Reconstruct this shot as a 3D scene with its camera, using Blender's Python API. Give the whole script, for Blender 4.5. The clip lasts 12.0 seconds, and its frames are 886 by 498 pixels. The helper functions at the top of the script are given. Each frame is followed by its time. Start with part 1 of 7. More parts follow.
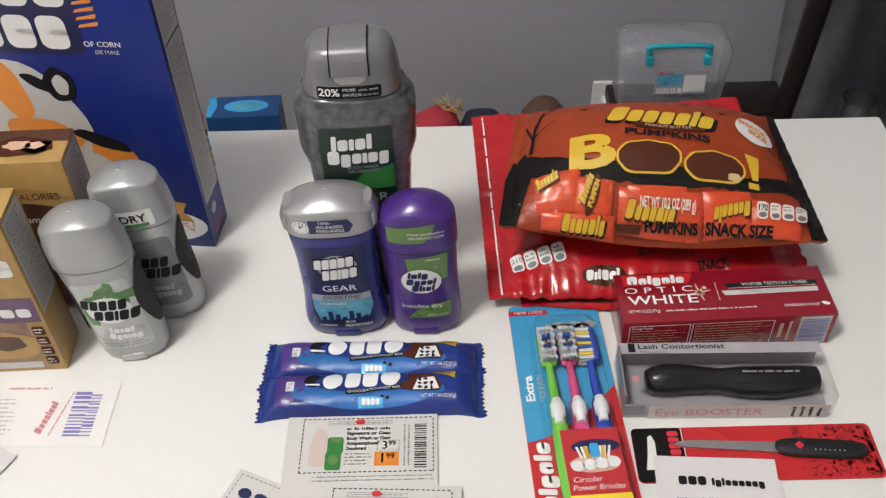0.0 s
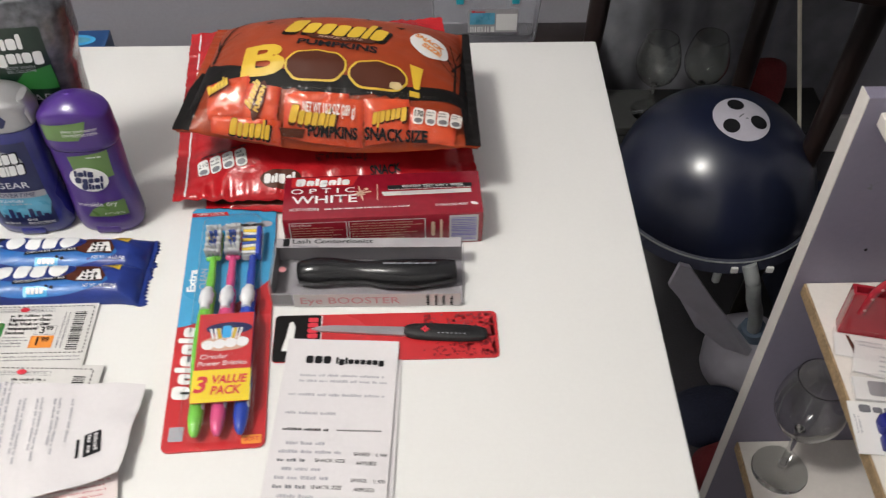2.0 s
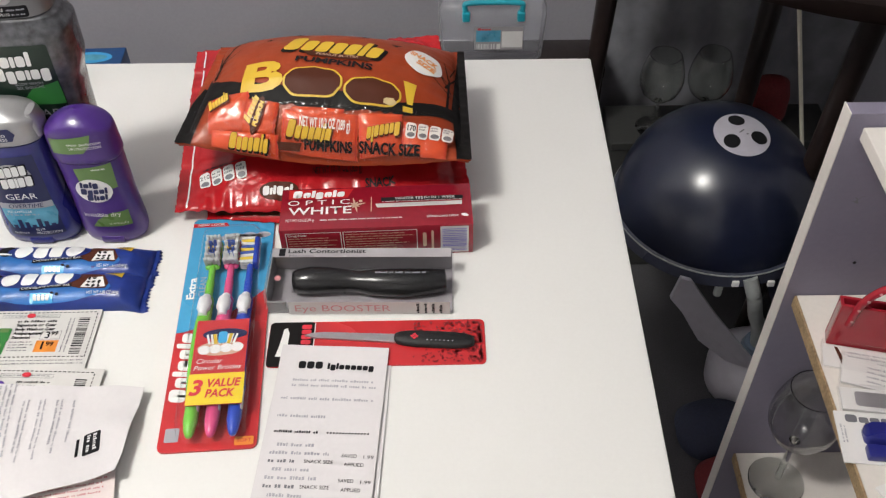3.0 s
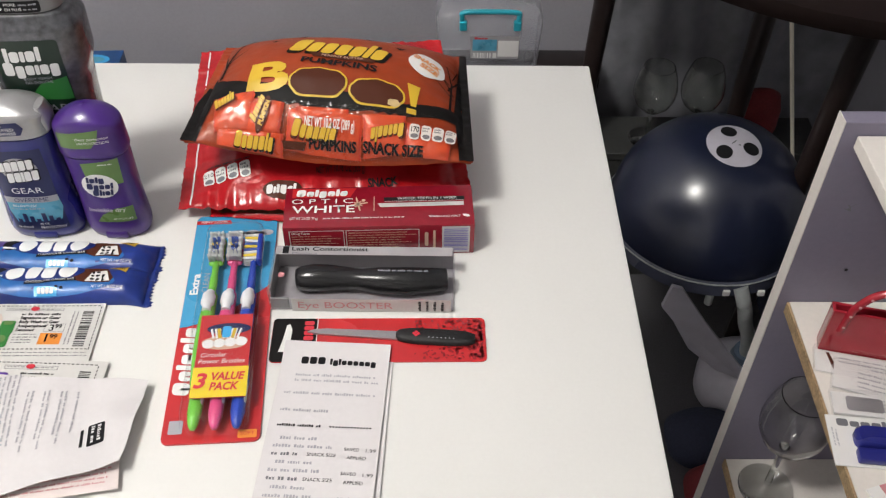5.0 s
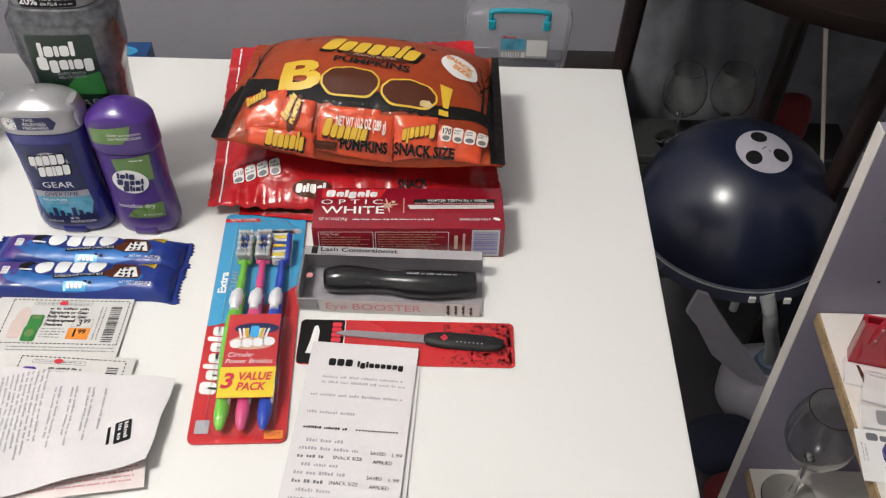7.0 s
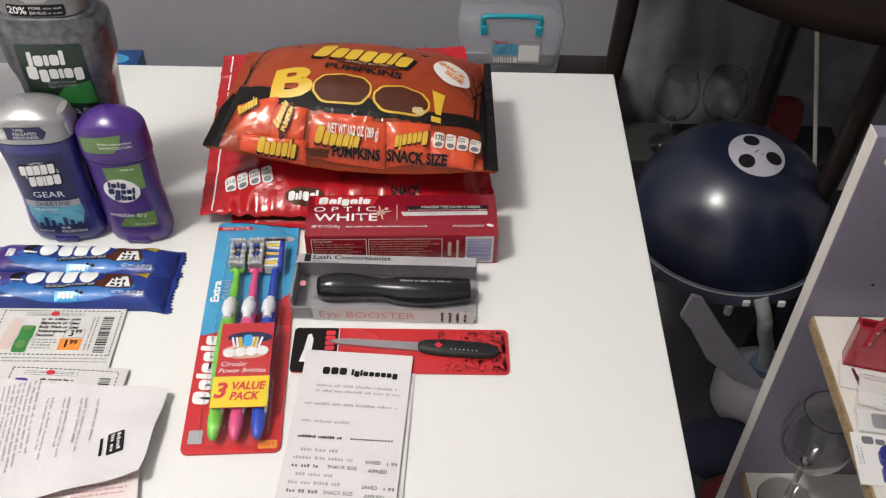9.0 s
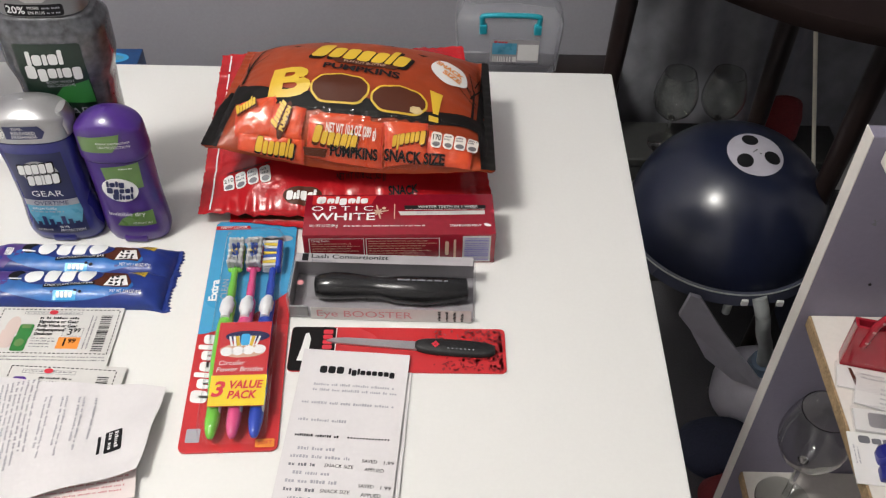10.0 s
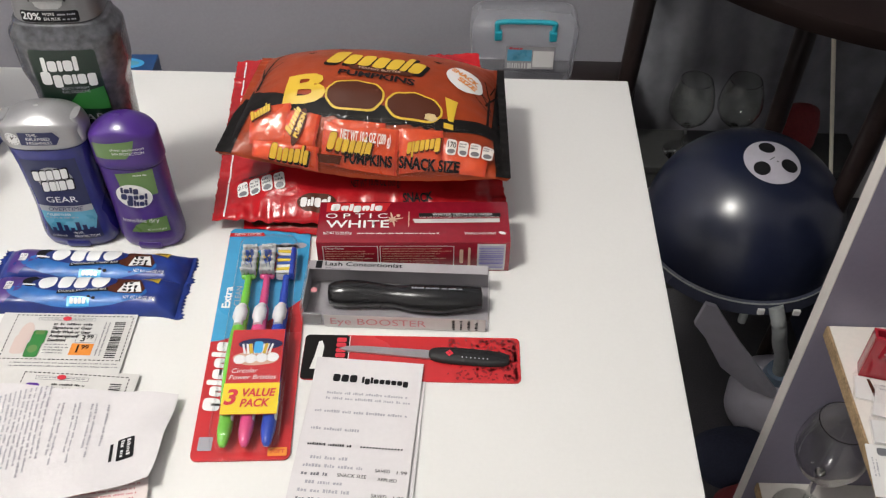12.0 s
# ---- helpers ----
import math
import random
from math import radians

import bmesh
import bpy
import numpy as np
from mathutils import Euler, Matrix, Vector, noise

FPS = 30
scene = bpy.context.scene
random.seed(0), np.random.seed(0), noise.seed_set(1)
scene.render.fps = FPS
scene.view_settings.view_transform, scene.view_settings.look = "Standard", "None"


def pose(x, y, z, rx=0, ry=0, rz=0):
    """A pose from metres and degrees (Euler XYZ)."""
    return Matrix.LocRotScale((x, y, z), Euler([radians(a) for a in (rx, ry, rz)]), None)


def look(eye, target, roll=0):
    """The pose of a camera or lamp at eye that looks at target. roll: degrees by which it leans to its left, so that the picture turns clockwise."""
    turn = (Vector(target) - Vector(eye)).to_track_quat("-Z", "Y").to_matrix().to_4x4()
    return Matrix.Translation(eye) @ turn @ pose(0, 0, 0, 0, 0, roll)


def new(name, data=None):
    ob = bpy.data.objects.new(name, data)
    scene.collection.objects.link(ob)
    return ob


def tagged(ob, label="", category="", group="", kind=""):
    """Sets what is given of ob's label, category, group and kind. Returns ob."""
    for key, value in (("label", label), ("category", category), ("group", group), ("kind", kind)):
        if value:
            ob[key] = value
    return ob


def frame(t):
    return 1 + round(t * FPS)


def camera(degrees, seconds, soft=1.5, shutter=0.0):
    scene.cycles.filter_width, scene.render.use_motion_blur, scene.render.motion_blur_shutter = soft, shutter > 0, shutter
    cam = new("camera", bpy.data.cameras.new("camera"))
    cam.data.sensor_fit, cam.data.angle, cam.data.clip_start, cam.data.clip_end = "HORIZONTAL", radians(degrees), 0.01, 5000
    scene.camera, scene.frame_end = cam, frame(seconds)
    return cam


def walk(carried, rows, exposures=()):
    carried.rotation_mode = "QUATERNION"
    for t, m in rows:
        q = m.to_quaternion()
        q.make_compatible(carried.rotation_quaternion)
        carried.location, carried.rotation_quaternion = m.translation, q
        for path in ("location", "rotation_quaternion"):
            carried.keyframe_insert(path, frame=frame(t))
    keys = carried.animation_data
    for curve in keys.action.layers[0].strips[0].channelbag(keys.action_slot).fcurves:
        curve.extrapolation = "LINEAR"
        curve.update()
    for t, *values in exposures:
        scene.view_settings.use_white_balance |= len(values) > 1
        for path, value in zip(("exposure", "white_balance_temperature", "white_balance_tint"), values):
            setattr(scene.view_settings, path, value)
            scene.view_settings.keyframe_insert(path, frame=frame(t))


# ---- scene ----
cam = camera(49.8, 12.0, 1.25, 0.5)
PATH = [
    (0, (0.044, 0.039, 1.305), (0.009, 1.461, -0.102), -2.1),
    (0.5, (0.042, 0.033, 1.305), (0.06, 1.452, -0.105), -1.6),
    (0.8, (0.0605, 0.027, 1.308), (0.160, 1.441, -0.102), -2.0),
    (1, (0.072, 0.029, 1.3), (0.268, 1.43, -0.115), -0.7),
    (1.2, (0.106, 0.020, 1.301), (0.321, 1.408, -0.124), -0.5),
    (1.5, (0.155, 0.016, 1.299), (0.352, 1.383, -0.147), 1.5),
    (1.7, (0.214, -0.004, 1.300), (0.315, 1.364, -0.154), 0.4),
    (2, (0.274, -0.032, 1.301), (0.311, 1.335, -0.158), 0.3),
    (2.5, (0.299, -0.034, 1.303), (0.275, 1.339, -0.152), -0.9),
    (3, (0.298, -0.052, 1.315), (0.291, 1.34, -0.121), -0.8),
    (5, (0.285, -0.067, 1.315), (0.308, 1.344, -0.102), 0.9),
    (5.5, (0.279, -0.064, 1.314), (0.293, 1.342, -0.108), 0.5),
    (6, (0.277, -0.064, 1.315), (0.276, 1.343, -0.105), 0.3),
    (6.5, (0.274, -0.065, 1.318), (0.263, 1.341, -0.105), 0.8),
    (7, (0.275, -0.058, 1.316), (0.262, 1.345, -0.11), 1.2),
    (7.5, (0.287, -0.055, 1.316), (0.28, 1.35, -0.106), 1.1),
    (9.5, (0.273, -0.055, 1.315), (0.273, 1.355, -0.103), 1.1),
    (10, (0.278, -0.056, 1.317), (0.276, 1.352, -0.103), 1.1),
    (10.5, (0.272, -0.053, 1.318), (0.268, 1.356, -0.101), 1.4),
    (11, (0.274, -0.054, 1.313), (0.261, 1.358, -0.103), 0.9),
    (11.5, (0.278, -0.055, 1.316), (0.257, 1.361, -0.096), 0.6),
    (12, (0.277, -0.051, 1.315), (0.247, 1.365, -0.098), 0.6),
]
walk(cam, [(t, look(eye, target, roll)) for t, eye, target, roll in PATH],
     exposures=((0.0, -0.20), (0.6, -0.18), (1.6, -0.04), (2.5, 0.03), (12.0, 0.03)))

# ---- light: one ceiling lamp with two bulbs, a dim room ----
world = bpy.data.worlds.new("room_world")
world.use_nodes = True
world.node_tree.nodes["Background"].inputs[0].default_value = (0.55, 0.58, 0.70, 1)
world.node_tree.nodes["Background"].inputs[1].default_value = 0.075
scene.world = world
LAMP = (-0.67, -0.10, 2.78)
LAMP_WATTS = 60.0
for dx in (-0.07, 0.07):
    bulb_data = bpy.data.lights.new("bulb_light", "POINT")
    bulb_data.energy, bulb_data.color, bulb_data.shadow_soft_size = LAMP_WATTS, (1.0, 0.970, 0.915), 0.17
    bulb_light = new("bulb_light", bulb_data)
    bulb_light.location = (LAMP[0] + dx, LAMP[1] + dx * 0.5, LAMP[2])
TOP = 0.74   # height of the tabletop


# ---- materials ----
def paint(name, color, rough=0.45, metal=0.0, var=0.06, bump=0.05, scale=60.0, coat=0.0, trans=0.0, coarse=5.0, random_tone=0.0, spec=0.5):
    m = bpy.data.materials.new(name)
    m.use_nodes = True
    nt = m.node_tree
    b = nt.nodes["Principled BSDF"]
    b.inputs["Roughness"].default_value = rough
    b.inputs["Metallic"].default_value = metal
    b.inputs["Specular IOR Level"].default_value = spec
    b.inputs["Coat Weight"].default_value = coat
    b.inputs["Coat Roughness"].default_value = 0.08
    b.inputs["Transmission Weight"].default_value = trans
    b.inputs["Base Color"].default_value = (*color, 1)
    co = nt.nodes.new("ShaderNodeTexCoord")
    fine = nt.nodes.new("ShaderNodeTexNoise")
    fine.inputs["Scale"].default_value, fine.inputs["Detail"].default_value = scale, 4
    nt.links.new(co.outputs["Object"], fine.inputs["Vector"])
    if var > 0:
        big = nt.nodes.new("ShaderNodeTexNoise")
        big.inputs["Scale"].default_value, big.inputs["Detail"].default_value = coarse, 3
        nt.links.new(co.outputs["Object"], big.inputs["Vector"])
        add = nt.nodes.new("ShaderNodeMath")
        add.operation = "ADD"
        nt.links.new(fine.outputs["Fac"], add.inputs[0])
        nt.links.new(big.outputs["Fac"], add.inputs[1])
        rng = nt.nodes.new("ShaderNodeMapRange")
        rng.inputs["From Min"].default_value, rng.inputs["From Max"].default_value = 0.6, 1.4
        rng.inputs["To Min"].default_value, rng.inputs["To Max"].default_value = 1 - var, 1 + var
        nt.links.new(add.outputs[0], rng.inputs["Value"])
        mul = nt.nodes.new("ShaderNodeVectorMath")
        mul.operation = "MULTIPLY"
        mul.inputs[0].default_value = color
        nt.links.new(rng.outputs[0], mul.inputs[1])
        nt.links.new(mul.outputs[0], b.inputs["Base Color"])
        r2 = nt.nodes.new("ShaderNodeMapRange")
        r2.inputs["From Min"].default_value, r2.inputs["From Max"].default_value = 0.3, 0.7
        r2.inputs["To Min"].default_value, r2.inputs["To Max"].default_value = max(rough * 0.85, 0.02), min(rough * 1.15, 1)
        nt.links.new(big.outputs["Fac"], r2.inputs["Value"])
        nt.links.new(r2.outputs[0], b.inputs["Roughness"])
    if bump > 0:
        bp = nt.nodes.new("ShaderNodeBump")
        bp.inputs["Strength"].default_value, bp.inputs["Distance"].default_value = bump, 0.002
        nt.links.new(fine.outputs["Fac"], bp.inputs["Height"])
        nt.links.new(bp.outputs[0], b.inputs["Normal"])
    return m


def clear_film(name, tint=(0.95, 0.96, 0.97), gloss=0.04, rough=0.05, milk=0.0, crinkle=0.0):
    """Thin clear plastic: straight through, glossier at the edges, with a little milky scatter."""
    m = bpy.data.materials.new(name)
    m.use_nodes = True
    nt = m.node_tree
    nt.nodes.remove(nt.nodes["Principled BSDF"])
    out = nt.nodes["Material Output"]
    tr, gl, mix, lw, pw, ml = (nt.nodes.new(k) for k in ("ShaderNodeBsdfTransparent", "ShaderNodeBsdfGlossy", "ShaderNodeMixShader", "ShaderNodeLayerWeight", "ShaderNodeMath", "ShaderNodeMath"))
    tr.inputs[0].default_value = (*tint, 1)
    gl.inputs["Roughness"].default_value = rough
    lw.inputs[0].default_value = 0.5
    pw.operation, pw.inputs[1].default_value = "POWER", 4.0
    ml.operation, ml.inputs[1].default_value, ml.inputs[2].default_value = "MULTIPLY_ADD", 0.6, gloss
    nt.links.new(lw.outputs["Facing"], pw.inputs[0])
    nt.links.new(pw.outputs[0], ml.inputs[0])
    nt.links.new(ml.outputs[0], mix.inputs[0])
    if crinkle:
        co, nz, bp = nt.nodes.new("ShaderNodeTexCoord"), nt.nodes.new("ShaderNodeTexNoise"), nt.nodes.new("ShaderNodeBump")
        nz.inputs["Scale"].default_value, nz.inputs["Detail"].default_value = 110, 2
        bp.inputs["Strength"].default_value, bp.inputs["Distance"].default_value = crinkle, 0.006
        nt.links.new(co.outputs["Object"], nz.inputs["Vector"])
        nt.links.new(nz.outputs["Fac"], bp.inputs["Height"])
        nt.links.new(bp.outputs[0], gl.inputs["Normal"])
    base = tr
    if milk:
        df, m2 = nt.nodes.new("ShaderNodeBsdfDiffuse"), nt.nodes.new("ShaderNodeMixShader")
        df.inputs[0].default_value = (0.62, 0.63, 0.67, 1)
        m2.inputs[0].default_value = milk
        nt.links.new(tr.outputs[0], m2.inputs[1])
        nt.links.new(df.outputs[0], m2.inputs[2])
        base = m2
    nt.links.new(base.outputs[0], mix.inputs[1])
    nt.links.new(gl.outputs[0], mix.inputs[2])
    nt.links.new(mix.outputs[0], out.inputs["Surface"])
    return m


def ink(name, color, rough=0.4):
    return paint(name, color, rough, var=0.0, bump=0.0)


WHITE_LAMINATE = paint("white_laminate", (0.76, 0.76, 0.740), 0.38, var=0.02, bump=0.03, scale=300, coarse=3)
WALL = paint("grey_wall_paint", (0.36, 0.355, 0.395), 0.75, var=0.06, bump=0.12, scale=180, coarse=2.5)
ROOM_PAINT = paint("room_paint", (0.80, 0.79, 0.78), 0.8, var=0.04, bump=0.1, scale=90)
CARPET = paint("dark_carpet", (0.075, 0.073, 0.080), 0.95, var=0.35, bump=0.8, scale=420, coarse=8)
DARK_WOOD = paint("dark_wood", (0.018, 0.011, 0.010), 0.35, var=0.4, bump=0.15, scale=35, coarse=9, coat=0.2)
RED_WOOD = paint("red_brown_wood", (0.0095, 0.0055, 0.005), 0.6, var=0.35, bump=0.1, scale=30, coarse=6, spec=0.10)
# white shelf panels; dim violet light on them is put into this colour
SHELF_VIOLET_LIT = paint("lavender_white_melamine", (0.205, 0.187, 0.255), 0.45, var=0.05, bump=0.05, scale=200)
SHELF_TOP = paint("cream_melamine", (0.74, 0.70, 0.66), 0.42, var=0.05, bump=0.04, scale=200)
CHIPBOARD = paint("raw_chipboard", (0.36, 0.25, 0.14), 0.9, var=0.5, bump=0.9, scale=350, coarse=60)
PAPER = paint("receipt_paper", (0.65, 0.63, 0.64), 0.7, var=0.03, bump=0.05, scale=250)
COUPON = paint("coupon_paper", (0.62, 0.61, 0.59), 0.6, var=0.03, bump=0.04, scale=200)
PINKISH = paint("pinkish_receipt_back", (0.72, 0.64, 0.63), 0.7, var=0.05, bump=0.05, scale=200)
CREASE = paint("thin_white_paper", (0.78, 0.77, 0.76), 0.65, var=0.02, bump=0.05, scale=200)
BLACK = paint("black_ink", (0.010, 0.010, 0.012), 0.55, var=0.0, bump=0.0, spec=0.15)
GREY_INK = ink("grey_ink", (0.16, 0.16, 0.18))
PALE_INK = ink("pale_grey_ink", (0.36, 0.36, 0.40))
WHITE = ink("white_ink", (0.80, 0.80, 0.80), 0.35)
RED_INK = ink("red_ink", (0.62, 0.03, 0.05))
PINK_INK = ink("faded_red_ink", (0.55, 0.22, 0.24))
VIOLET_INK = ink("violet_barcode_ink", (0.22, 0.20, 0.48))
LEMON = ink("lemon_yellow_ink", (0.78, 0.60, 0.03), 0.42)
YELLOW = ink("yellow_ink", (0.64, 0.42, 0.03), 0.42)
ORANGE_INK = ink("orange_ink", (0.78, 0.27, 0.04))
GREEN_INK = ink("green_ink", (0.03, 0.20, 0.04))
PALE_PEACH = ink("pale_peach_ink", (0.62, 0.50, 0.46))
SKIN_INK = ink("peach_ink", (0.62, 0.40, 0.30))
BROWN_INK = paint("chocolate_ink", (0.075, 0.020, 0.010), 0.5, var=0.0, bump=0.0, spec=0.18)
SKY_INK = ink("light_blue_ink", (0.05, 0.38, 0.72), 0.3)
NAVY_INK = ink("navy_ink", (0.013, 0.018, 0.085), 0.3)
PURPLE_INK = ink("purple_ink", (0.10, 0.03, 0.30), 0.3)

CAP_SILVER = paint("dull_silver_plastic", (0.24, 0.24, 0.25), 0.30, metal=0.5, var=0.05, bump=0.02, scale=400)
SILVER = paint("silver_plastic", (0.40, 0.40, 0.41), 0.32, metal=0.55, var=0.03, bump=0.02, scale=400)
STICK_GREY = paint("pearl_grey_plastic", (0.40, 0.41, 0.41), 0.32, metal=0.4, var=0.04, bump=0.02, scale=400)
SMOKE = paint("smoky_gel_bottle", (0.085, 0.088, 0.10), 0.24, var=0.6, bump=0.10, scale=150, coarse=45, coat=0.5)
NAVY_PLASTIC = paint("navy_plastic", (0.018, 0.022, 0.19), 0.28, var=0.06, bump=0.02, scale=300, coat=0.3)
PURPLE_PLASTIC = paint("purple_plastic", (0.058, 0.018, 0.19), 0.30, var=0.05, bump=0.02, scale=300, coat=0.3)
RUBBER = paint("black_rubber_grip", (0.02, 0.02, 0.022), 0.7, var=0.1, bump=0.5, scale=500)
LABEL_GREEN = paint("label_green", (0.12, 0.22, 0.065), 0.3, var=0.12, bump=0.0, coarse=30)
LABEL_DARK_GREEN = paint("label_dark_green", (0.006, 0.022, 0.013), 0.3, var=0.1, bump=0.0)
LABEL_AQUA = paint("label_aqua", (0.10, 0.36, 0.52), 0.3, var=0.35, bump=0.0, scale=60, coarse=40)
LABEL_MIST = paint("label_misty_grey", (0.50, 0.52, 0.50), 0.3, var=0.3, bump=0.0, scale=50, coarse=40)
LABEL_STEEL = paint("label_steel_grey", (0.17, 0.19, 0.20), 0.3, var=0.35, bump=0.0, scale=60, coarse=40)
LEAF_INK = paint("leaf_print", (0.08, 0.20, 0.06), 0.3, var=0.5, bump=0.0, scale=120, coarse=60)

RED_FOIL = paint("red_candy_film", (0.42, 0.010, 0.015), 0.22, var=0.14, bump=0.55, scale=75, coarse=25, coat=0.15, spec=0.4)
ORANGE_FOIL = paint("orange_candy_film", (0.30, 0.042, 0.010), 0.40, var=0.16, bump=0.30, scale=80, coarse=25, coat=0.03, spec=0.3)
BLACK_FOIL = paint("black_candy_film", (0.008, 0.007, 0.007), 0.55, var=0.1, bump=0.05, scale=120, coat=0.0, spec=0.15)
BRIGHT_WRAP = paint("bright_orange_wrapper", (0.64, 0.075, 0.020), 0.30, var=0.14, bump=0.15, scale=160, coarse=60, coat=0.4)
BLUE_FOIL = paint("blue_bar_film", (0.010, 0.030, 0.20), 0.36, var=0.25, bump=0.08, scale=100, coarse=30, coat=0.12)
LIGHT_BLUE_FOIL = paint("bright_blue_film", (0.014, 0.13, 0.42), 0.44, var=0.30, bump=0.05, scale=80, coarse=25, coat=0.12)
PURPLE_FOIL = paint("purple_bar_film", (0.075, 0.035, 0.21), 0.36, var=0.15, bump=0.03, coat=0.12)

CRIMSON_CARD = paint("crimson_carton", (0.25, 0.008, 0.020), 0.25, var=0.14, bump=0.02, scale=200, coarse=12, coat=0.4)
CARD_RED = paint("red_card", (0.52, 0.022, 0.026), 0.28, var=0.05, bump=0.02, scale=200, coat=0.3)
CARD_BLUE = paint("sky_blue_card", (0.05, 0.31, 0.56), 0.28, var=0.08, bump=0.02, scale=200, coat=0.3)
CEREAL_BLUE = paint("royal_blue_carton", (0.007, 0.022, 0.20), 0.32, var=0.06, bump=0.02, scale=200, coarse=6)
CARTON_GOLD = paint("golden_carton", (0.42, 0.26, 0.085), 0.35, var=0.2, bump=0.02, scale=60, coarse=14)
DUSK_PRINT = paint("dusky_violet_print", (0.14, 0.075, 0.15), 0.35, var=0.35, bump=0.0, coarse=25)
PHOTO_PRINT = paint("brown_photo_print", (0.27, 0.17, 0.11), 0.35, var=0.6, bump=0.0, scale=90, coarse=38)
CARTON_BROWN = paint("brown_carton", (0.085, 0.035, 0.022), 0.35, var=0.25, bump=0.02, coarse=14)
CARTON_GREY = paint("pale_carton", (0.56, 0.55, 0.54), 0.4, var=0.05, bump=0.02)
INNER_GREY = paint("silver_grey_insert", (0.36, 0.345, 0.365), 0.35, metal=0.1, var=0.08, bump=0.02)
STRIP_GREY = paint("grey_print_strip", (0.37, 0.35, 0.37), 0.4, var=0.12, bump=0.02, coarse=20)
DARK_INSERT = paint("dark_grey_insert", (0.24, 0.24, 0.25), 0.35, var=0.1, bump=0.02)
GLOSS_BLACK = paint("gloss_black_plastic", (0.009, 0.009, 0.010), 0.22, var=0.05, bump=0.0, coat=0.15)
FLORAL_INK = ink("dark_floral_ink", (0.24, 0.012, 0.016))
GRIP_BLACK = paint("matt_black_plastic", (0.016, 0.016, 0.017), 0.5, var=0.15, bump=0.3, scale=400, spec=0.3)
STEEL = paint("brushed_steel", (0.52, 0.52, 0.53), 0.36, metal=0.9, var=0.1, bump=0.2, scale=500)
BRUSH_GREEN = paint("green_brush_plastic", (0.16, 0.52, 0.05), 0.25, var=0.05, bump=0.0, coat=0.4)
BRUSH_PINK = paint("pink_brush_plastic", (0.66, 0.07, 0.22), 0.25, var=0.05, bump=0.0, coat=0.4)
BRUSH_BLUE = paint("blue_brush_plastic", (0.02, 0.06, 0.42), 0.25, var=0.05, bump=0.0, coat=0.4)
BRUSH_WHITE = paint("white_brush_rubber", (0.74, 0.74, 0.76), 0.35, var=0.03, bump=0.0)
BRISTLE = paint("white_bristles", (0.70, 0.72, 0.72), 0.6, var=0.15, bump=0.6, scale=900)
BRISTLE_BLUE = paint("blue_bristles", (0.04, 0.10, 0.42), 0.6, var=0.15, bump=0.6, scale=900)
BRISTLE_YELLOW = paint("yellow_bristles", (0.80, 0.58, 0.05), 0.6, var=0.15, bump=0.6, scale=900)

BLISTER = clear_film("clear_blister_plastic", (0.98, 0.985, 0.99), 0.035, 0.06)
CLEAR_BOX = clear_film("clear_box_plastic", (0.965, 0.965, 0.97), 0.012, 0.16)
FROSTED = clear_film("frosted_bin_plastic", (0.90, 0.90, 0.93), 0.04, 0.35, 0.24)
WINDOW_FILM = clear_film("clear_candy_window", (0.97, 0.93, 0.90), 0.015, 0.10, 0.0, 0.5)
GLASS = paint("clear_glass", (0.86, 0.87, 0.87), 0.02, var=0.0, bump=0.0, trans=1.0)
TURQUOISE = paint("turquoise_plastic", (0.02, 0.36, 0.46), 0.3, var=0.05, bump=0.02)
HOOD_BLUE = paint("dark_blue_hood_plastic", (0.010, 0.014, 0.034), 0.24, var=0.12, bump=0.0, scale=60, coat=0.6)
HOOD_BLUE.node_tree.nodes["Principled BSDF"].inputs["Coat Roughness"].default_value = 0.32
HOOD_RIM = paint("smoky_rim_plastic", (0.06, 0.066, 0.10), 0.28, var=0.15, bump=0.03)
HOOD_WHITE = paint("aged_white_plastic", (0.47, 0.455, 0.52), 0.35, var=0.1, bump=0.04)
SHEET_GREY = paint("grey_plastic_sheet", (0.19, 0.192, 0.215), 0.35, var=0.3, bump=0.2, scale=30, coarse=8)
HOSE = paint("grey_hose", (0.36, 0.38, 0.38), 0.4, var=0.15, bump=0.05)
HOSE_BLUE = paint("blue_grey_collar", (0.10, 0.14, 0.20), 0.4, var=0.15, bump=0.05)
RED_ACRYLIC = paint("red_acrylic", (0.36, 0.016, 0.030), 0.18, var=0.1, bump=0.01, coat=0.5)
# nearly non-metal pale colour, painting in the rod's bright lamp glint
ROD_GLINT = paint("polished_rod", (0.95, 0.90, 0.76), 0.35, metal=0.1, var=0.1, bump=0.02)
TISSUE_BLUE = paint("tissue_carton_blue", (0.015, 0.07, 0.22), 0.35, var=0.2, bump=0.02)
CRATE_GREY = paint("dark_grey_plastic", (0.035, 0.036, 0.035), 0.5, var=0.2, bump=0.1, scale=80)
DARK_RED_CLOTH = paint("dark_red_cloth", (0.17, 0.014, 0.018), 0.8, var=0.25, bump=0.5, scale=260)
DUSTY_GLASS = paint("dusty_glass", (0.92, 0.94, 0.91), 0.07, var=0.0, bump=0.06, scale=90, trans=1.0)
RED_CLOTH = paint("red_cloth", (0.42, 0.03, 0.05), 0.85, var=0.25, bump=0.7, scale=260)
NAVY_CLOTH = paint("navy_cloth", (0.022, 0.027, 0.055), 0.85, var=0.25, bump=0.7, scale=260)
STRAW = paint("straw", (0.52, 0.40, 0.20), 0.8, var=0.3, bump=0.4, scale=200)
BROWN_FUR = paint("brown_felt", (0.10, 0.055, 0.035), 0.9, var=0.4, bump=0.8, scale=260)
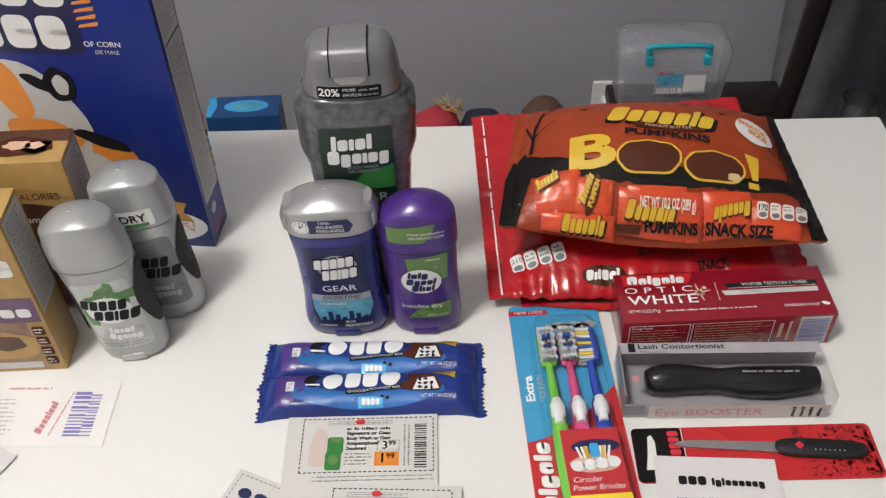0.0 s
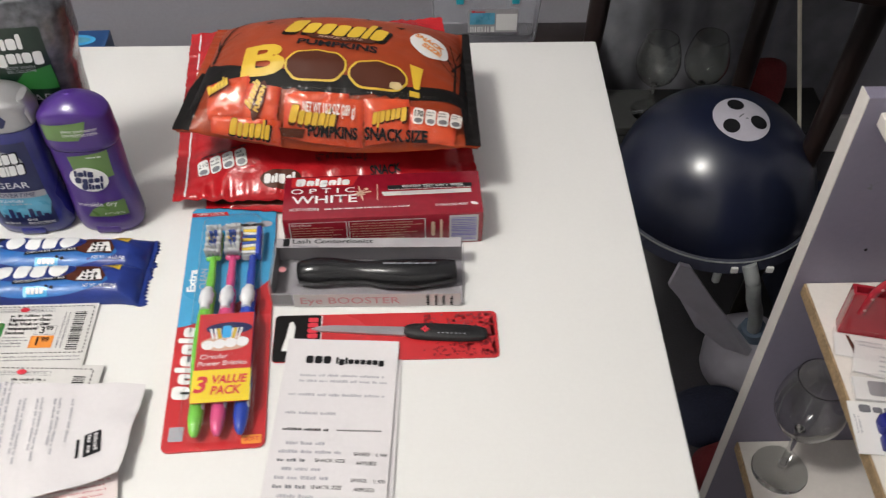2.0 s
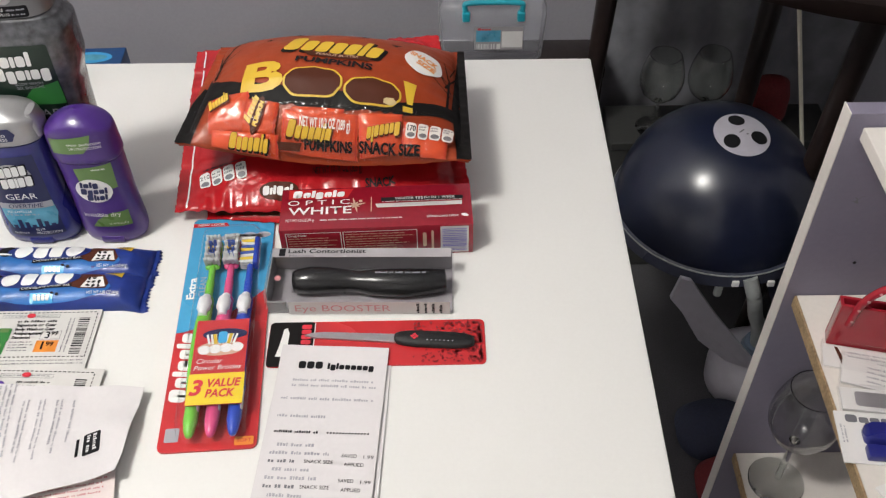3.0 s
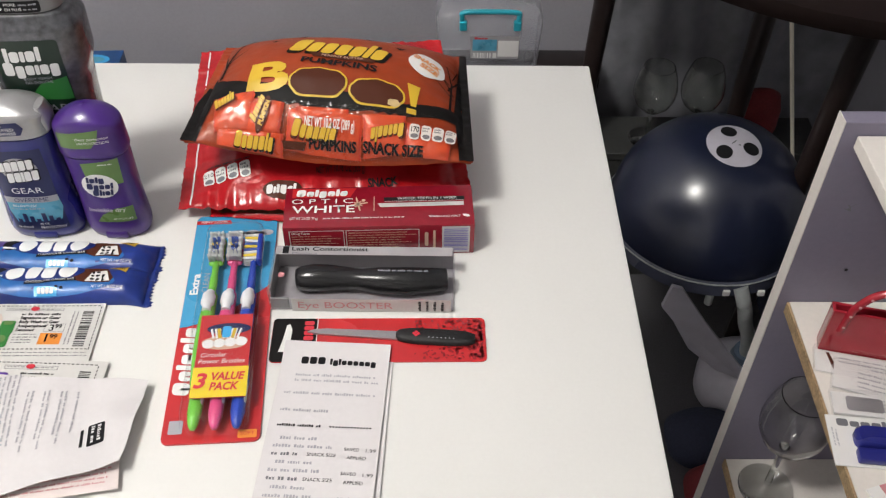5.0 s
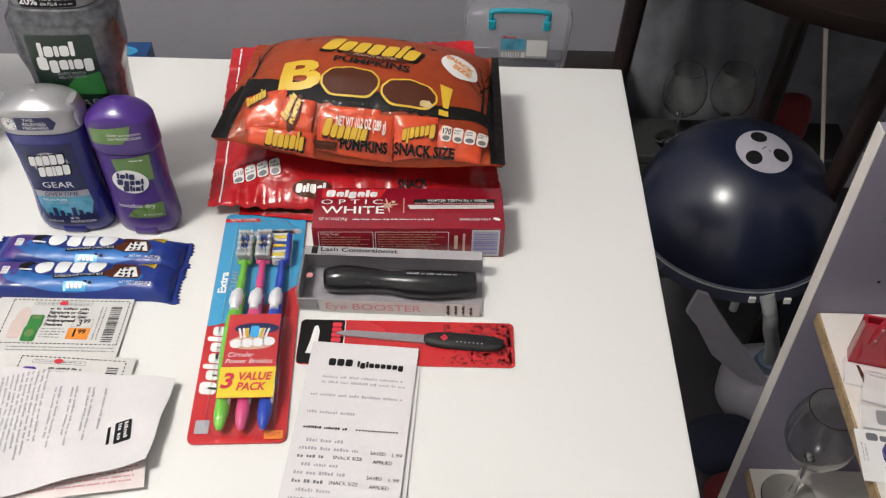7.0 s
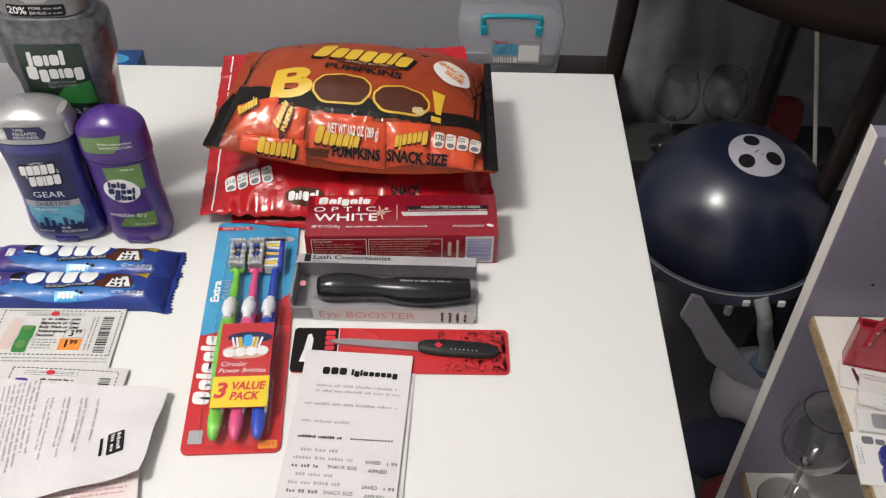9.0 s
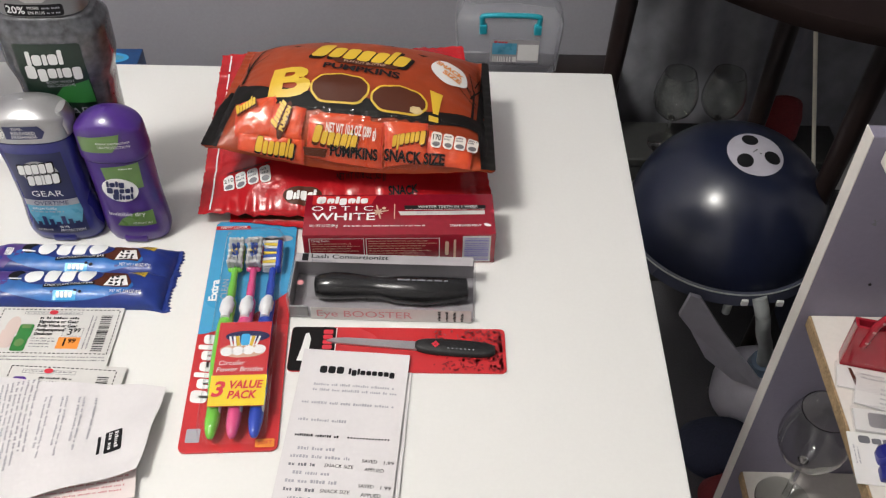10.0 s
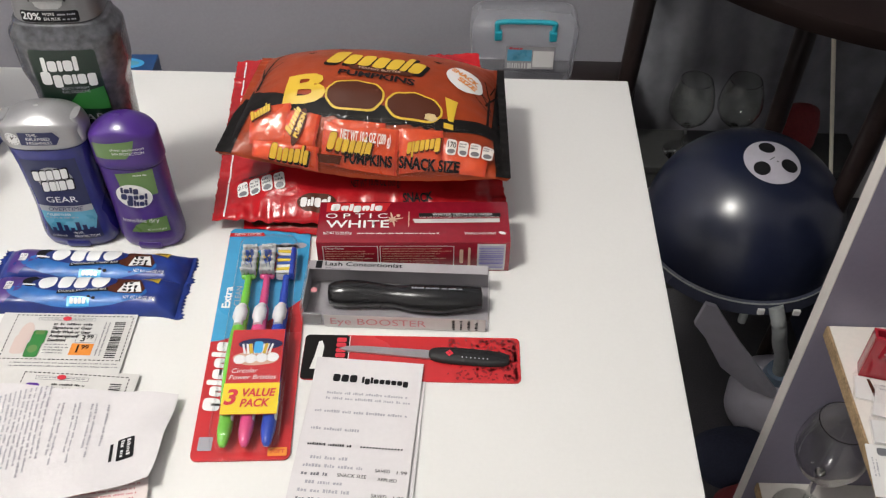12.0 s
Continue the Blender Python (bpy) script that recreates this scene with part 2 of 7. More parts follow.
FLAKES = paint("golden_flakes_print", (0.52, 0.27, 0.08), 0.4, var=0.5, bump=0.0, scale=110, coarse=50)


# ---- mesh helpers ----
def part(name, bm, material, parent=None, label="", smooth=0):
    """Links a bmesh or mesh as one mesh object under a thing or a part."""
    if isinstance(bm, bmesh.types.BMesh):
        me = bpy.data.meshes.new(name)
        bm.to_mesh(me)
        bm.free()
    else:
        me = bm
    if smooth:
        me.polygons.foreach_set("use_smooth", [True] * len(me.polygons))
        me.set_sharp_from_angle(angle=radians(smooth))
    me.materials.clear()
    me.materials.append(material)
    ob = new(name, me)
    if parent is not None:
        ob.parent = parent
    if label:
        ob["label"] = label
    return ob


def thing(name, label, category, at=(0, 0, 0), rz=0.0, group="", kind=""):
    ob = new(name)
    ob.empty_display_size = 0.02
    ob.matrix_basis = pose(*at, 0, 0, rz)
    return tagged(ob, label, category, group, kind)


def solid(lo, hi, bevel=0.0, seg=2):
    bm = bmesh.new()
    bmesh.ops.create_cube(bm, size=1)
    for v in bm.verts:
        v.co = Vector([lo[i] + (v.co[i] + 0.5) * (hi[i] - lo[i]) for i in range(3)])
    if bevel:
        bmesh.ops.bevel(bm, geom=bm.edges[:], offset=bevel, segments=seg, affect="EDGES", profile=0.5)
    return bm


def loft(rings, seg=40, caps=True):
    """Stacked superellipses: rows of z, half width, half depth, exponent, x shift, y shift."""
    verts, faces = [], []
    for z, a, b, p, *sh in rings:
        sx, sy = sh if sh else (0, 0)
        for k in range(seg):
            t = 2 * math.pi * k / seg
            c, s = math.cos(t), math.sin(t)
            verts.append((sx + a * math.copysign(abs(c) ** (2 / p), c), sy + b * math.copysign(abs(s) ** (2 / p), s), z))
    for i in range(len(rings) - 1):
        for k in range(seg):
            j = (k + 1) % seg
            faces.append((i * seg + k, i * seg + j, (i + 1) * seg + j, (i + 1) * seg + k))
    if caps:
        faces.append(tuple(range(seg))[::-1])
        faces.append(tuple((len(rings) - 1) * seg + k for k in range(seg)))
    me = bpy.data.meshes.new("loft")
    me.from_pydata(verts, [], faces)
    return me


def tube(points, radius, seg=10):
    """A round bar along a line of points; radius: one number or one for each point."""
    pts = [Vector(p) for p in points]
    radii = radius if isinstance(radius, (list, tuple)) else [radius] * len(pts)
    verts, faces = [], []
    for i, p in enumerate(pts):
        d = (pts[min(i + 1, len(pts) - 1)] - pts[max(i - 1, 0)]).normalized()
        side = d.cross(Vector((0.13, 0.21, 1)) if abs(d.z) < 0.95 else Vector((0, 1, 0.1))).normalized()
        up = side.cross(d)
        for k in range(seg):
            t = 2 * math.pi * k / seg
            verts.append(p + radii[i] * (math.cos(t) * side + math.sin(t) * up))
    for i in range(len(pts) - 1):
        for k in range(seg):
            j = (k + 1) % seg
            faces.append((i * seg + k, (i + 1) * seg + k, (i + 1) * seg + j, i * seg + j))
    faces.append(tuple(range(seg)))
    faces.append(tuple((len(pts) - 1) * seg + k for k in range(seg))[::-1])
    me = bpy.data.meshes.new("tube")
    me.from_pydata([tuple(v) for v in verts], [], faces)
    return me


def bend(points, n=8):
    """A smooth line through control points."""
    p = [Vector(q) for q in points]
    p = [2 * p[0] - p[1]] + p + [2 * p[-1] - p[-2]]
    out = []
    for i in range(1, len(p) - 2):
        for k in range(n):
            t = k / n
            out.append(0.5 * (2 * p[i] + (p[i + 1] - p[i - 1]) * t + (2 * p[i - 1] - 5 * p[i] + 4 * p[i + 1] - p[i + 2]) * t * t
                              + (3 * p[i] - p[i - 1] - 3 * p[i + 1] + p[i + 2]) * t ** 3))
    return out + [p[-2]]


def plane_map(origin, right, up):
    o, r, u = Vector(origin), Vector(right).normalized(), Vector(up).normalized()
    n = r.cross(u)
    return lambda x, y, h=0.0: o + r * x + u * y + n * h


def rect(x0, y0, x1, y1):
    return [(x0, y0), (x1, y0), (x1, y1), (x0, y1)]


def ell(cx, cy, rx, ry, n=28, wob=0.0, turn=0.0):
    c, s = math.cos(radians(turn)), math.sin(radians(turn))
    out = []
    for k in range(n):
        t = 2 * math.pi * k / n
        w = 1 + wob * math.sin(5 * t + cx * 900)
        x, y = rx * w * math.cos(t), ry * w * math.sin(t)
        out.append((cx + c * x - s * y, cy + s * x + c * y))
    return out


def soft_rect(x0, y0, x1, y1, r, n=4):
    out = []
    for cx, cy, a in ((x1 - r, y1 - r, 0), (x0 + r, y1 - r, 90), (x0 + r, y0 + r, 180), (x1 - r, y0 + r, 270)):
        for k in range(n + 1):
            t = radians(a + 90 * k / n)
            out.append((cx + r * math.cos(t), cy + r * math.sin(t)))
    return out


def turned(shapes, cx, cy, deg):
    c, s = math.cos(radians(deg)), math.sin(radians(deg))
    return [[(cx + c * x - s * y, cy + s * x + c * y) for x, y in p] for p in shapes]


def drape(bm, surface, lift, step):
    """Cuts a flat mesh into cells of a step and lays it on a surface."""
    if step:
        for axis in (0, 1):
            vals = [v.co[axis] for v in bm.verts]
            k = math.floor(min(vals) / step) + 1
            while k * step < max(vals):
                co, no = [0, 0, 0], [0, 0, 0]
                co[axis], no[axis] = k * step, 1
                bmesh.ops.bisect_plane(bm, geom=bm.verts[:] + bm.edges[:] + bm.faces[:], plane_co=co, plane_no=no)
                k += 1
    for v in bm.verts:
        v.co = surface(v.co.x, v.co.y, lift)


def stamp(name, shapes, surface, material, parent, lift=0.0003, step=0.0, label=""):
    """Printed or stuck-on flat shapes on a surface, as one part."""
    bm = bmesh.new()
    for shape in shapes:
        area = sum(a[0] * b[1] - b[0] * a[1] for a, b in zip(shape, shape[1:] + shape[:1]))
        f = bm.faces.new([bm.verts.new((x, y, 0)) for x, y in (shape if area > 0 else shape[::-1])])
    big = [f for f in bm.faces if len(f.verts) > 4]
    if big:
        bmesh.ops.triangulate(bm, faces=big)
    drape(bm, surface, lift, step)
    ob = part(name, bm, material, parent, label, smooth=60 if step else 0)
    return tagged(ob, label, kind="stuff") if name in ("barcode", "crumb_print") else ob


def words(text, x, y, size, surface, material, parent, lift=0.0006, width=0.0, turn=0.0, shear=0.0, bold=0.0, step=0.0, name="lettering"):
    """Readable writing, centred at x, y; size: the height of its capitals."""
    cu = bpy.data.curves.new("writing", "FONT")
    cu.body, cu.size, cu.align_x, cu.align_y = text, size / 0.69, "CENTER", "CENTER"
    cu.shear, cu.offset, cu.resolution_u = shear, bold, 3
    holder = bpy.data.objects.new("writing", cu)
    me = bpy.data.meshes.new_from_object(holder)
    bm = bmesh.new()
    bm.from_mesh(me)
    bpy.data.objects.remove(holder)
    bpy.data.curves.remove(cu)
    bpy.data.meshes.remove(me)
    xs = [v.co.x for v in bm.verts]
    k = width / (max(xs) - min(xs)) if width else 1.0
    c, s = math.cos(radians(turn)), math.sin(radians(turn))
    for v in bm.verts:
        px, py = v.co.x * k, v.co.y
        v.co = Vector((x + c * px - s * py, y + s * px + c * py, 0))
    drape(bm, surface, lift, step)
    return part(name, bm, material, parent)


def bars(x0, y0, x1, y1, rows, fill=0.55, seed=1, gap=0.25):
    """Writing too small to read: rows of words made of short bars."""
    rnd = random.Random(seed)
    out, h = [], (y1 - y0) / rows
    lh = h * fill
    for r in range(rows):
        x, y = x0, y1 - (r + 0.5) * h
        end = x1 - (x1 - x0) * rnd.random() * gap
        while x < end - lh * 0.5:
            for _ in range(rnd.randint(2, 8)):
                if x > end - lh * 0.5:
                    break
                w = lh * rnd.choice((0.35, 0.55, 0.6, 0.65))
                out.append(rect(x, y - lh / 2, x + w, y + lh * rnd.choice((0.2, 0.3, 0.5))))
                x += w + lh * 0.24
            x += lh * 0.75
    return out


def barcode(x0, y0, x1, y1, n, seed=3, upright=True):
    rnd = random.Random(seed)
    out = []
    edges = [rnd.uniform(0.5, 1.6) for _ in range(2 * n)]
    total, a = sum(edges), 0.0
    for i in range(n):
        b = a + edges[2 * i] / total
        out.append(rect(x0 + (x1 - x0) * a, y0, x0 + (x1 - x0) * b, y1) if upright else rect(x0, y0 + (y1 - y0) * a, x1, y0 + (y1 - y0) * b))
        a = b + edges[2 * i + 1] / total
    return out


def mark(cx, cy, w, h, row, seed=1, slant=0.0, turn=0.0):
    """A trade mark as a row of plain rounded blocks: A tall, x low, l tall and slim, i low and slim, g low with a drop; o: a tall oval ring."""
    rnd = random.Random(seed)
    row = row if isinstance(row, str) else "A" + "".join(rnd.choice("xxxl") for _ in range(row - 1))
    wide = {"o": 1.35, "A": 1.05, "x": 0.85, "g": 0.85, "l": 0.42, "i": 0.42}
    k, x, out = w / sum(wide[c] for c in row), -w / 2, []
    for c in row:
        d = wide[c] * k
        x0, x1 = x + d * 0.07, x + d * 0.93
        y0 = -h * (0.72 if c == "g" else 0.5)
        y1 = h * (0.5 if c in "Al" else 0.24)
        p = soft_rect(x0, y0, x1, y1, min(x1 - x0, y1 - y0) * 0.30, 3)
        if c == "o":
            xm, y1 = (x0 + x1) / 2, h * 0.5
            arc = [(math.sin(2 * math.pi * q / 26), math.cos(2 * math.pi * q / 26)) for q in range(27)]
            p = [(xm + (x1 - x0) / 2 * a, h / 2 * b) for a, b in arc] + [(xm + (x1 - x0) * 0.27 * a + 0.00001, h * 0.24 * b) for a, b in arc[::-1]]
        mid, gap = (y0 + y1) / 2, (y1 - y0) * 0.08
        groove = rnd.choice("rb") if c in "Axg" and h > 0.008 else ""
        if groove == "r":
            p += [(x1, mid - gap), (x0 + (x1 - x0) * 0.42, mid - gap), (x0 + (x1 - x0) * 0.42, mid + gap), (x1, mid + gap)]
        elif groove == "b":
            xm, g2 = (x0 + x1) / 2, (x1 - x0) * 0.09
            p = p[:12] + [(xm - g2, y0), (xm - g2, mid), (xm + g2, mid), (xm + g2, y0)] + p[12:]
        out.append([(px + slant * py, py) for px, py in p])
        x += d
    return turned(out, cx, cy, turn)


def dashes(x0, y0, x1, y1, d, w):
    out = []
    n = max(2, int((x1 - x0) / d))
    for i in range(n):
        a = x0 + (x1 - x0) * i / n
        b = a + (x1 - x0) / n * 0.6
        out += [rect(a, y0, b, y0 + w), rect(a, y1 - w, b, y1)]
    n = max(2, int((y1 - y0) / d))
    for i in range(n):
        a = y0 + (y1 - y0) * i / n
        b = a + (y1 - y0) / n * 0.6
        out += [rect(x0, a, x0 + w, b), rect(x1 - w, a, x1, b)]
    return out


def frame_lines(x0, y0, x1, y1, w):
    return [rect(x0, y0, x1, y0 + w), rect(x0, y1 - w, x1, y1), rect(x0, y0 + w, x0 + w, y1 - w), rect(x1 - w, y0 + w, x1, y1 - w)]


# ---- the room ----
ROOM_X0, ROOM_X1, ROOM_Y0, ROOM_Y1, ROOM_H = -2.2, 2.0, -2.3, 1.46, 2.90


def structure(name, lo, hi, material, label, category, bevel=0.0):
    ob = part(name, solid(lo, hi, bevel), material)
    return tagged(ob, label, category, "", "structure")


structure("floor", (ROOM_X0 - 0.1, ROOM_Y0 - 0.1, -0.08), (ROOM_X1 + 0.1, ROOM_Y1 + 0.1, 0.0), CARPET, "dark grey low pile carpet floor", "floor")
structure("ceiling", (ROOM_X0 - 0.1, ROOM_Y0 - 0.1, ROOM_H), (ROOM_X1 + 0.1, ROOM_Y1 + 0.1, ROOM_H + 0.1), ROOM_PAINT, "plain off-white painted ceiling", "ceiling")
structure("wall_north", (ROOM_X0 - 0.1, ROOM_Y1, 0), (ROOM_X1 + 0.1, ROOM_Y1 + 0.1, ROOM_H), WALL, "plain grey painted wall behind the table", "wall")
structure("wall_south", (ROOM_X0 - 0.1, ROOM_Y0 - 0.1, 0), (ROOM_X1 + 0.1, ROOM_Y0, ROOM_H), ROOM_PAINT, "plain painted wall", "wall")
structure("wall_west", (ROOM_X0 - 0.1, ROOM_Y0, 0), (ROOM_X0, ROOM_Y1, ROOM_H), ROOM_PAINT, "plain painted side wall", "wall")
structure("wall_east", (ROOM_X1, ROOM_Y0, 0), (ROOM_X1 + 0.1, ROOM_Y1, ROOM_H), WALL, "plain grey painted side wall", "wall")
structure("baseboard", (ROOM_X0, ROOM_Y1 - 0.014, 0), (ROOM_X1, ROOM_Y1 - 0.001, 0.09), ROOM_PAINT, "painted baseboard along the wall", "baseboard", 0.003)

lamp = thing("ceiling_lamp", "two-bulb ceiling lamp on a white plate", "lamp", (LAMP[0], LAMP[1], ROOM_H))
part("plate", loft([(-0.03, 0.12, 0.12, 2), (-0.02, 0.14, 0.14, 2), (0.0, 0.14, 0.14, 2)]), WHITE_LAMINATE, lamp, smooth=40)
for dx in (-0.07, 0.07):
    part("socket", tube([(dx, dx * 0.5, -0.03), (dx, dx * 0.5, -0.062)], 0.022), WHITE_LAMINATE, lamp, smooth=40)

# the white desk
desk = thing("desk", "white laminate desk with a thin square-edged top", "table", (0, 0, 0))
part("tabletop", solid((-0.76, 0.165, TOP - 0.036), (0.45, 0.78, TOP), 0.0022), WHITE_LAMINATE, desk, smooth=30)
for lx in (-0.70, 0.39):
    for ly in (0.225, 0.72):
        part("leg", tube([(lx, ly, 0.0), (lx, ly, TOP - 0.036)], 0.02, 16), WHITE_LAMINATE, desk, smooth=40)


# ---- cartons ----
def carton_faces(w, d, h):
    front = plane_map((-w / 2, -d / 2, 0), (1, 0, 0), (0, 0, 1))
    right = plane_map((w / 2, -d / 2, 0), (0, 1, 0), (0, 0, 1))
    top = plane_map((-w / 2, -d / 2, h), (1, 0, 0), (0, 1, 0))
    return front, right, top


def cereal_box():
    w, d, h = 0.19, 0.040, 0.285
    box = thing("cereal_box", "tall royal blue cereal carton with printed front standing on the desk", "box", (-0.1585 - 0.0945 - 0.003, 0.6465, TOP), -5.5)
    part("carton", solid((-w / 2, -d / 2, 0), (w / 2, d / 2, h), 0.0012), CEREAL_BLUE, box, smooth=30)
    front, right, top = carton_faces(w, d, h)
    # a plain patch of the picture's colours in place of the printed figure
    stamp("picture_patch", [ell(0.058, 0.122, 0.058, 0.062, 36, 0.03)], front, CARTON_GREY, box, 0.0003)
    stamp("picture_patch", [ell(0.062, 0.158, 0.013, 0.030, 24, 0.05, 14), ell(0.078, 0.116, 0.030, 0.015, 24, 0.04, -12), ell(0.020, 0.120, 0.014, 0.030, 20, 0.05, 20), ell(0.132, 0.086, 0.018, 0.032, 24, 0.03, 25)], front, ORANGE_INK, box, 0.0005)
    stamp("bowl_print", [ell(0.141, 0.024, 0.047, 0.019, 30)], front, WHITE, box, 0.0006)
    stamp("flakes_print", [ell(0.130 + 0.012 * (i % 3) + 0.002 * i, 0.030 + 0.008 * ((i * 2) % 4), 0.011, 0.007, 9, 0.18, 37 * i) for i in range(9)], front, FLAKES, box, 0.0009)
    stamp("nutrition_flag", [rect(0.150, 0.022, 0.176, 0.030)], front, WHITE, box, 0.0012)
    stamp("small_print", bars(0.152, 0.0235, 0.175, 0.029, 2, seed=4), front, RED_INK, box, 0.0014)
    for shape in (ell(0.104, 0.163, 0.012, 0.015, 22, 0.04), ell(0.122, 0.112, 0.023, 0.0060, 20, 0.06, -22), ell(0.136, 0.066, 0.016, 0.0055, 18, 0.06, -35), ell(0.036, 0.172, 0.020, 0.0060, 20, 0.05, 18), ell(0.088, 0.164, 0.014, 0.0050, 20, 0.05, -32), ell(0.086, 0.100, 0.016, 0.0075, 20, 0.05, -14)):
        stamp("picture_patch", [shape], front, BLACK, box, 0.0007)
    stamp("picture_patch", [ell(0.105, 0.163, 0.006, 0.009, 18, 0.04)], front, CARTON_GREY, box, 0.0010)
    stamp("picture_patch", [ell(0.112, 0.078, 0.017, 0.020, 22, 0.05)], front, CARTON_GREY, box, 0.0006)
    stamp("brand_field", [soft_rect(0.0005, 0.190, 0.1335, 0.262, 0.006)], front, NAVY_INK, box, 0.0004)
    # the brand block
    for k, (y, n, x0, x1) in enumerate(((0.242, "AAAAA", 0.0, 0.132), (0.208, "AAAAA", 0.002, 0.126))):
        cx, wd = (x0 + x1) / 2, x1 - x0
        stamp("brand_shadow", mark(cx + 0.0012, y - 0.0016, wd + 0.005, 0.031, n, 7 + k), front, NAVY_INK, box, 0.0007)
        stamp("brand_mark", mark(cx, y, wd, 0.027, n, 7 + k), front, WHITE, box, 0.0010)
    stamp("orange_stripes", [[(0.133, 0.212 + 0.006 * i), (0.148, 0.214 + 0.006 * i), (0.149, 0.2175 + 0.006 * i), (0.135, 0.2145 + 0.006 * i)] for i in range(5)], front, ORANGE_INK, box)
    words("OF CORN", 0.147, 0.199, 0.0042, front, WHITE, box, bold=0.0001)
    words("DE MAIZ", 0.149, 0.1925, 0.0032, front, WHITE, box)
    # side panel
    stamp("facts_panel", [rect(0.004, 0.045, d - 0.004, h - 0.004)], right, CARTON_GREY, box)
    stamp("small_print", bars(0.006, 0.20, d - 0.006, h - 0.008, 26, 0.42, 5), right, GREY_INK, box, 0.0006)
    stamp("small_print", bars(0.006, 0.05, d - 0.006, 0.192, 46, 0.42, 6), right, GREY_INK, box, 0.0006)
    stamp("divider", [rect(0.005, 0.194, d - 0.005, 0.1955)], right, BLACK, box, 0.0006)
    stamp("side_badge", [ell(0.016, 0.032, 0.006, 0.006, 6)], right, CARTON_GREY, box)
    stamp("small_print", bars(0.008, 0.008, d - 0.008, 0.02, 3, 0.5, 8), right, ORANGE_INK, box)
    for i, m in enumerate((RED_INK, YELLOW, GREEN_INK, SKY_INK, BLACK, YELLOW, RED_INK)):
        stamp("colour_chip", [rect(d - 0.0032, 0.058 + 0.008 * i, d - 0.0006, 0.064 + 0.008 * i)], right, m, box, 0.0007)
    return box


def drink_carton(x, y, rz, brown):
    w, d, h = 0.095, 0.037, 0.150
    box = thing("drink_mix_box", "golden brown drink mix carton with printed panels", "box", (x, y, TOP), rz, "drink mix boxes")
    part("carton", solid((-w / 2, -d / 2, 0), (w / 2, d / 2, h), 0.001), CARTON_GOLD, box, smooth=30)
    front, right, top = carton_faces(w, d, h)
    stamp("side_panel", [rect(0.003, 0.060 if not brown else 0.02, d - 0.003, h - 0.003)], right, CARTON_GREY, box)
    stamp("small_print", bars(0.005, 0.064, d - 0.005, h - 0.006, 26, 0.45, 3 + brown), right, GREY_INK, box, 0.0006)
    if brown:
        stamp("brown_panel", [rect(0.002, 0.004, w - 0.004, 0.118)], front, CARTON_BROWN, box)
        stamp("arched_band", [[(0.02 + 0.0073 * i, 0.117 + 0.010 * math.sin(math.pi * i / 10)) for i in range(11)] + [(0.093 - 0.0073 * i, 0.103 + 0.010 * math.sin(math.pi * (10 - i) / 10)) for i in range(11)]], front, CARTON_GOLD, box, 0.0006)
        words("30", 0.040, 0.118, 0.009, front, RED_INK, box, 0.001)
        words("CALORIES", 0.068, 0.119, 0.006, front, BROWN_INK, box, 0.001, width=0.034)
        words("creamy", 0.055, 0.097, 0.006, front, WHITE, box, 0.001, shear=0.3)
        stamp("top_rim", [rect(0, d - 0.014, w, d)], top, CARTON_BROWN, box)
        stamp("nut_picture", [ell(0.062, 0.018, 0.022, 0.011, 20, 0.1), ell(0.074, 0.017, 0.012, 0.007, 16, 0.1)], top, BROWN_INK, box, 0.0005)
        stamp("nut_picture", [ell(0.060, 0.019, 0.010, 0.005, 14, 0.15), ell(0.072, 0.0185, 0.007, 0.004, 14, 0.15)], top, SKIN_INK, box, 0.0008)
    else:
        stamp("brand_mark", mark(0.060, 0.112, 0.06, 0.022, 4, 4), front, CREASE, box)
        stamp("violet_band", [rect(0.002, 0.055, w - 0.002, 0.080)], front, DUSK_PRINT, box)
        stamp("brand_mark", mark(0.058, 0.0665, 0.062, 0.012, "Axxxx", 6), front, WHITE, box, 0.0006)
        stamp("photo_print", [rect(0.003, 0.012, w - 0.014, 0.0545)], front, PHOTO_PRINT, box, 0.0002)
        stamp("cup_picture", [ell(0.062, 0.030, 0.022, 0.015, 26, 0.06)], front, CARTON_GOLD, box, 0.0005)
        stamp("cup_picture", [ell(0.060, 0.033, 0.014, 0.008, 18, 0.08)], front, CARTON_BROWN, box, 0.0008)
        stamp("pale_strip", [rect(0.004, 0.004, w - 0.016, 0.011)], front, CARTON_GREY, box)
        stamp("facts_icons", [soft_rect(w - 0.012, 0.008 + 0.011 * i, w - 0.003, 0.017 + 0.011 * i, 0.002) for i in range(4)], front, BROWN_INK, box, 0.0005)
        stamp("small_print", [r for i in range(4) for r in bars(w - 0.011, 0.0095 + 0.011 * i, w - 0.004, 0.0155 + 0.011 * i, 2, 0.5, i)], front, CREASE, box, 0.0008)
    return box


# ---- stick deodorants and the body wash ----
def front_of(profile, p):
    """The front of an upright lofted body: x across, y up."""
    def surface(x, y, lift=0.0):
        for (z0, a0, b0), (z1, a1, b1) in zip(profile, profile[1:]):
            if y <= z1 or (z1, a1, b1) == profile[-1]:
                t = max(0.0, min(1.0, (y - z0) / (z1 - z0)))
                a, b = a0 + (a1 - a0) * t, b0 + (b1 - b0) * t
                break
        q = min(abs(x) / a, 0.995)
        depth = b * (1 - q ** p) ** (1 / p)
        slope = (q ** (p - 1)) * b / a
        n = Vector((math.copysign(slope, x), -1, 0)).normalized()
        return Vector((x, -depth, y)) + n * lift
    return surface


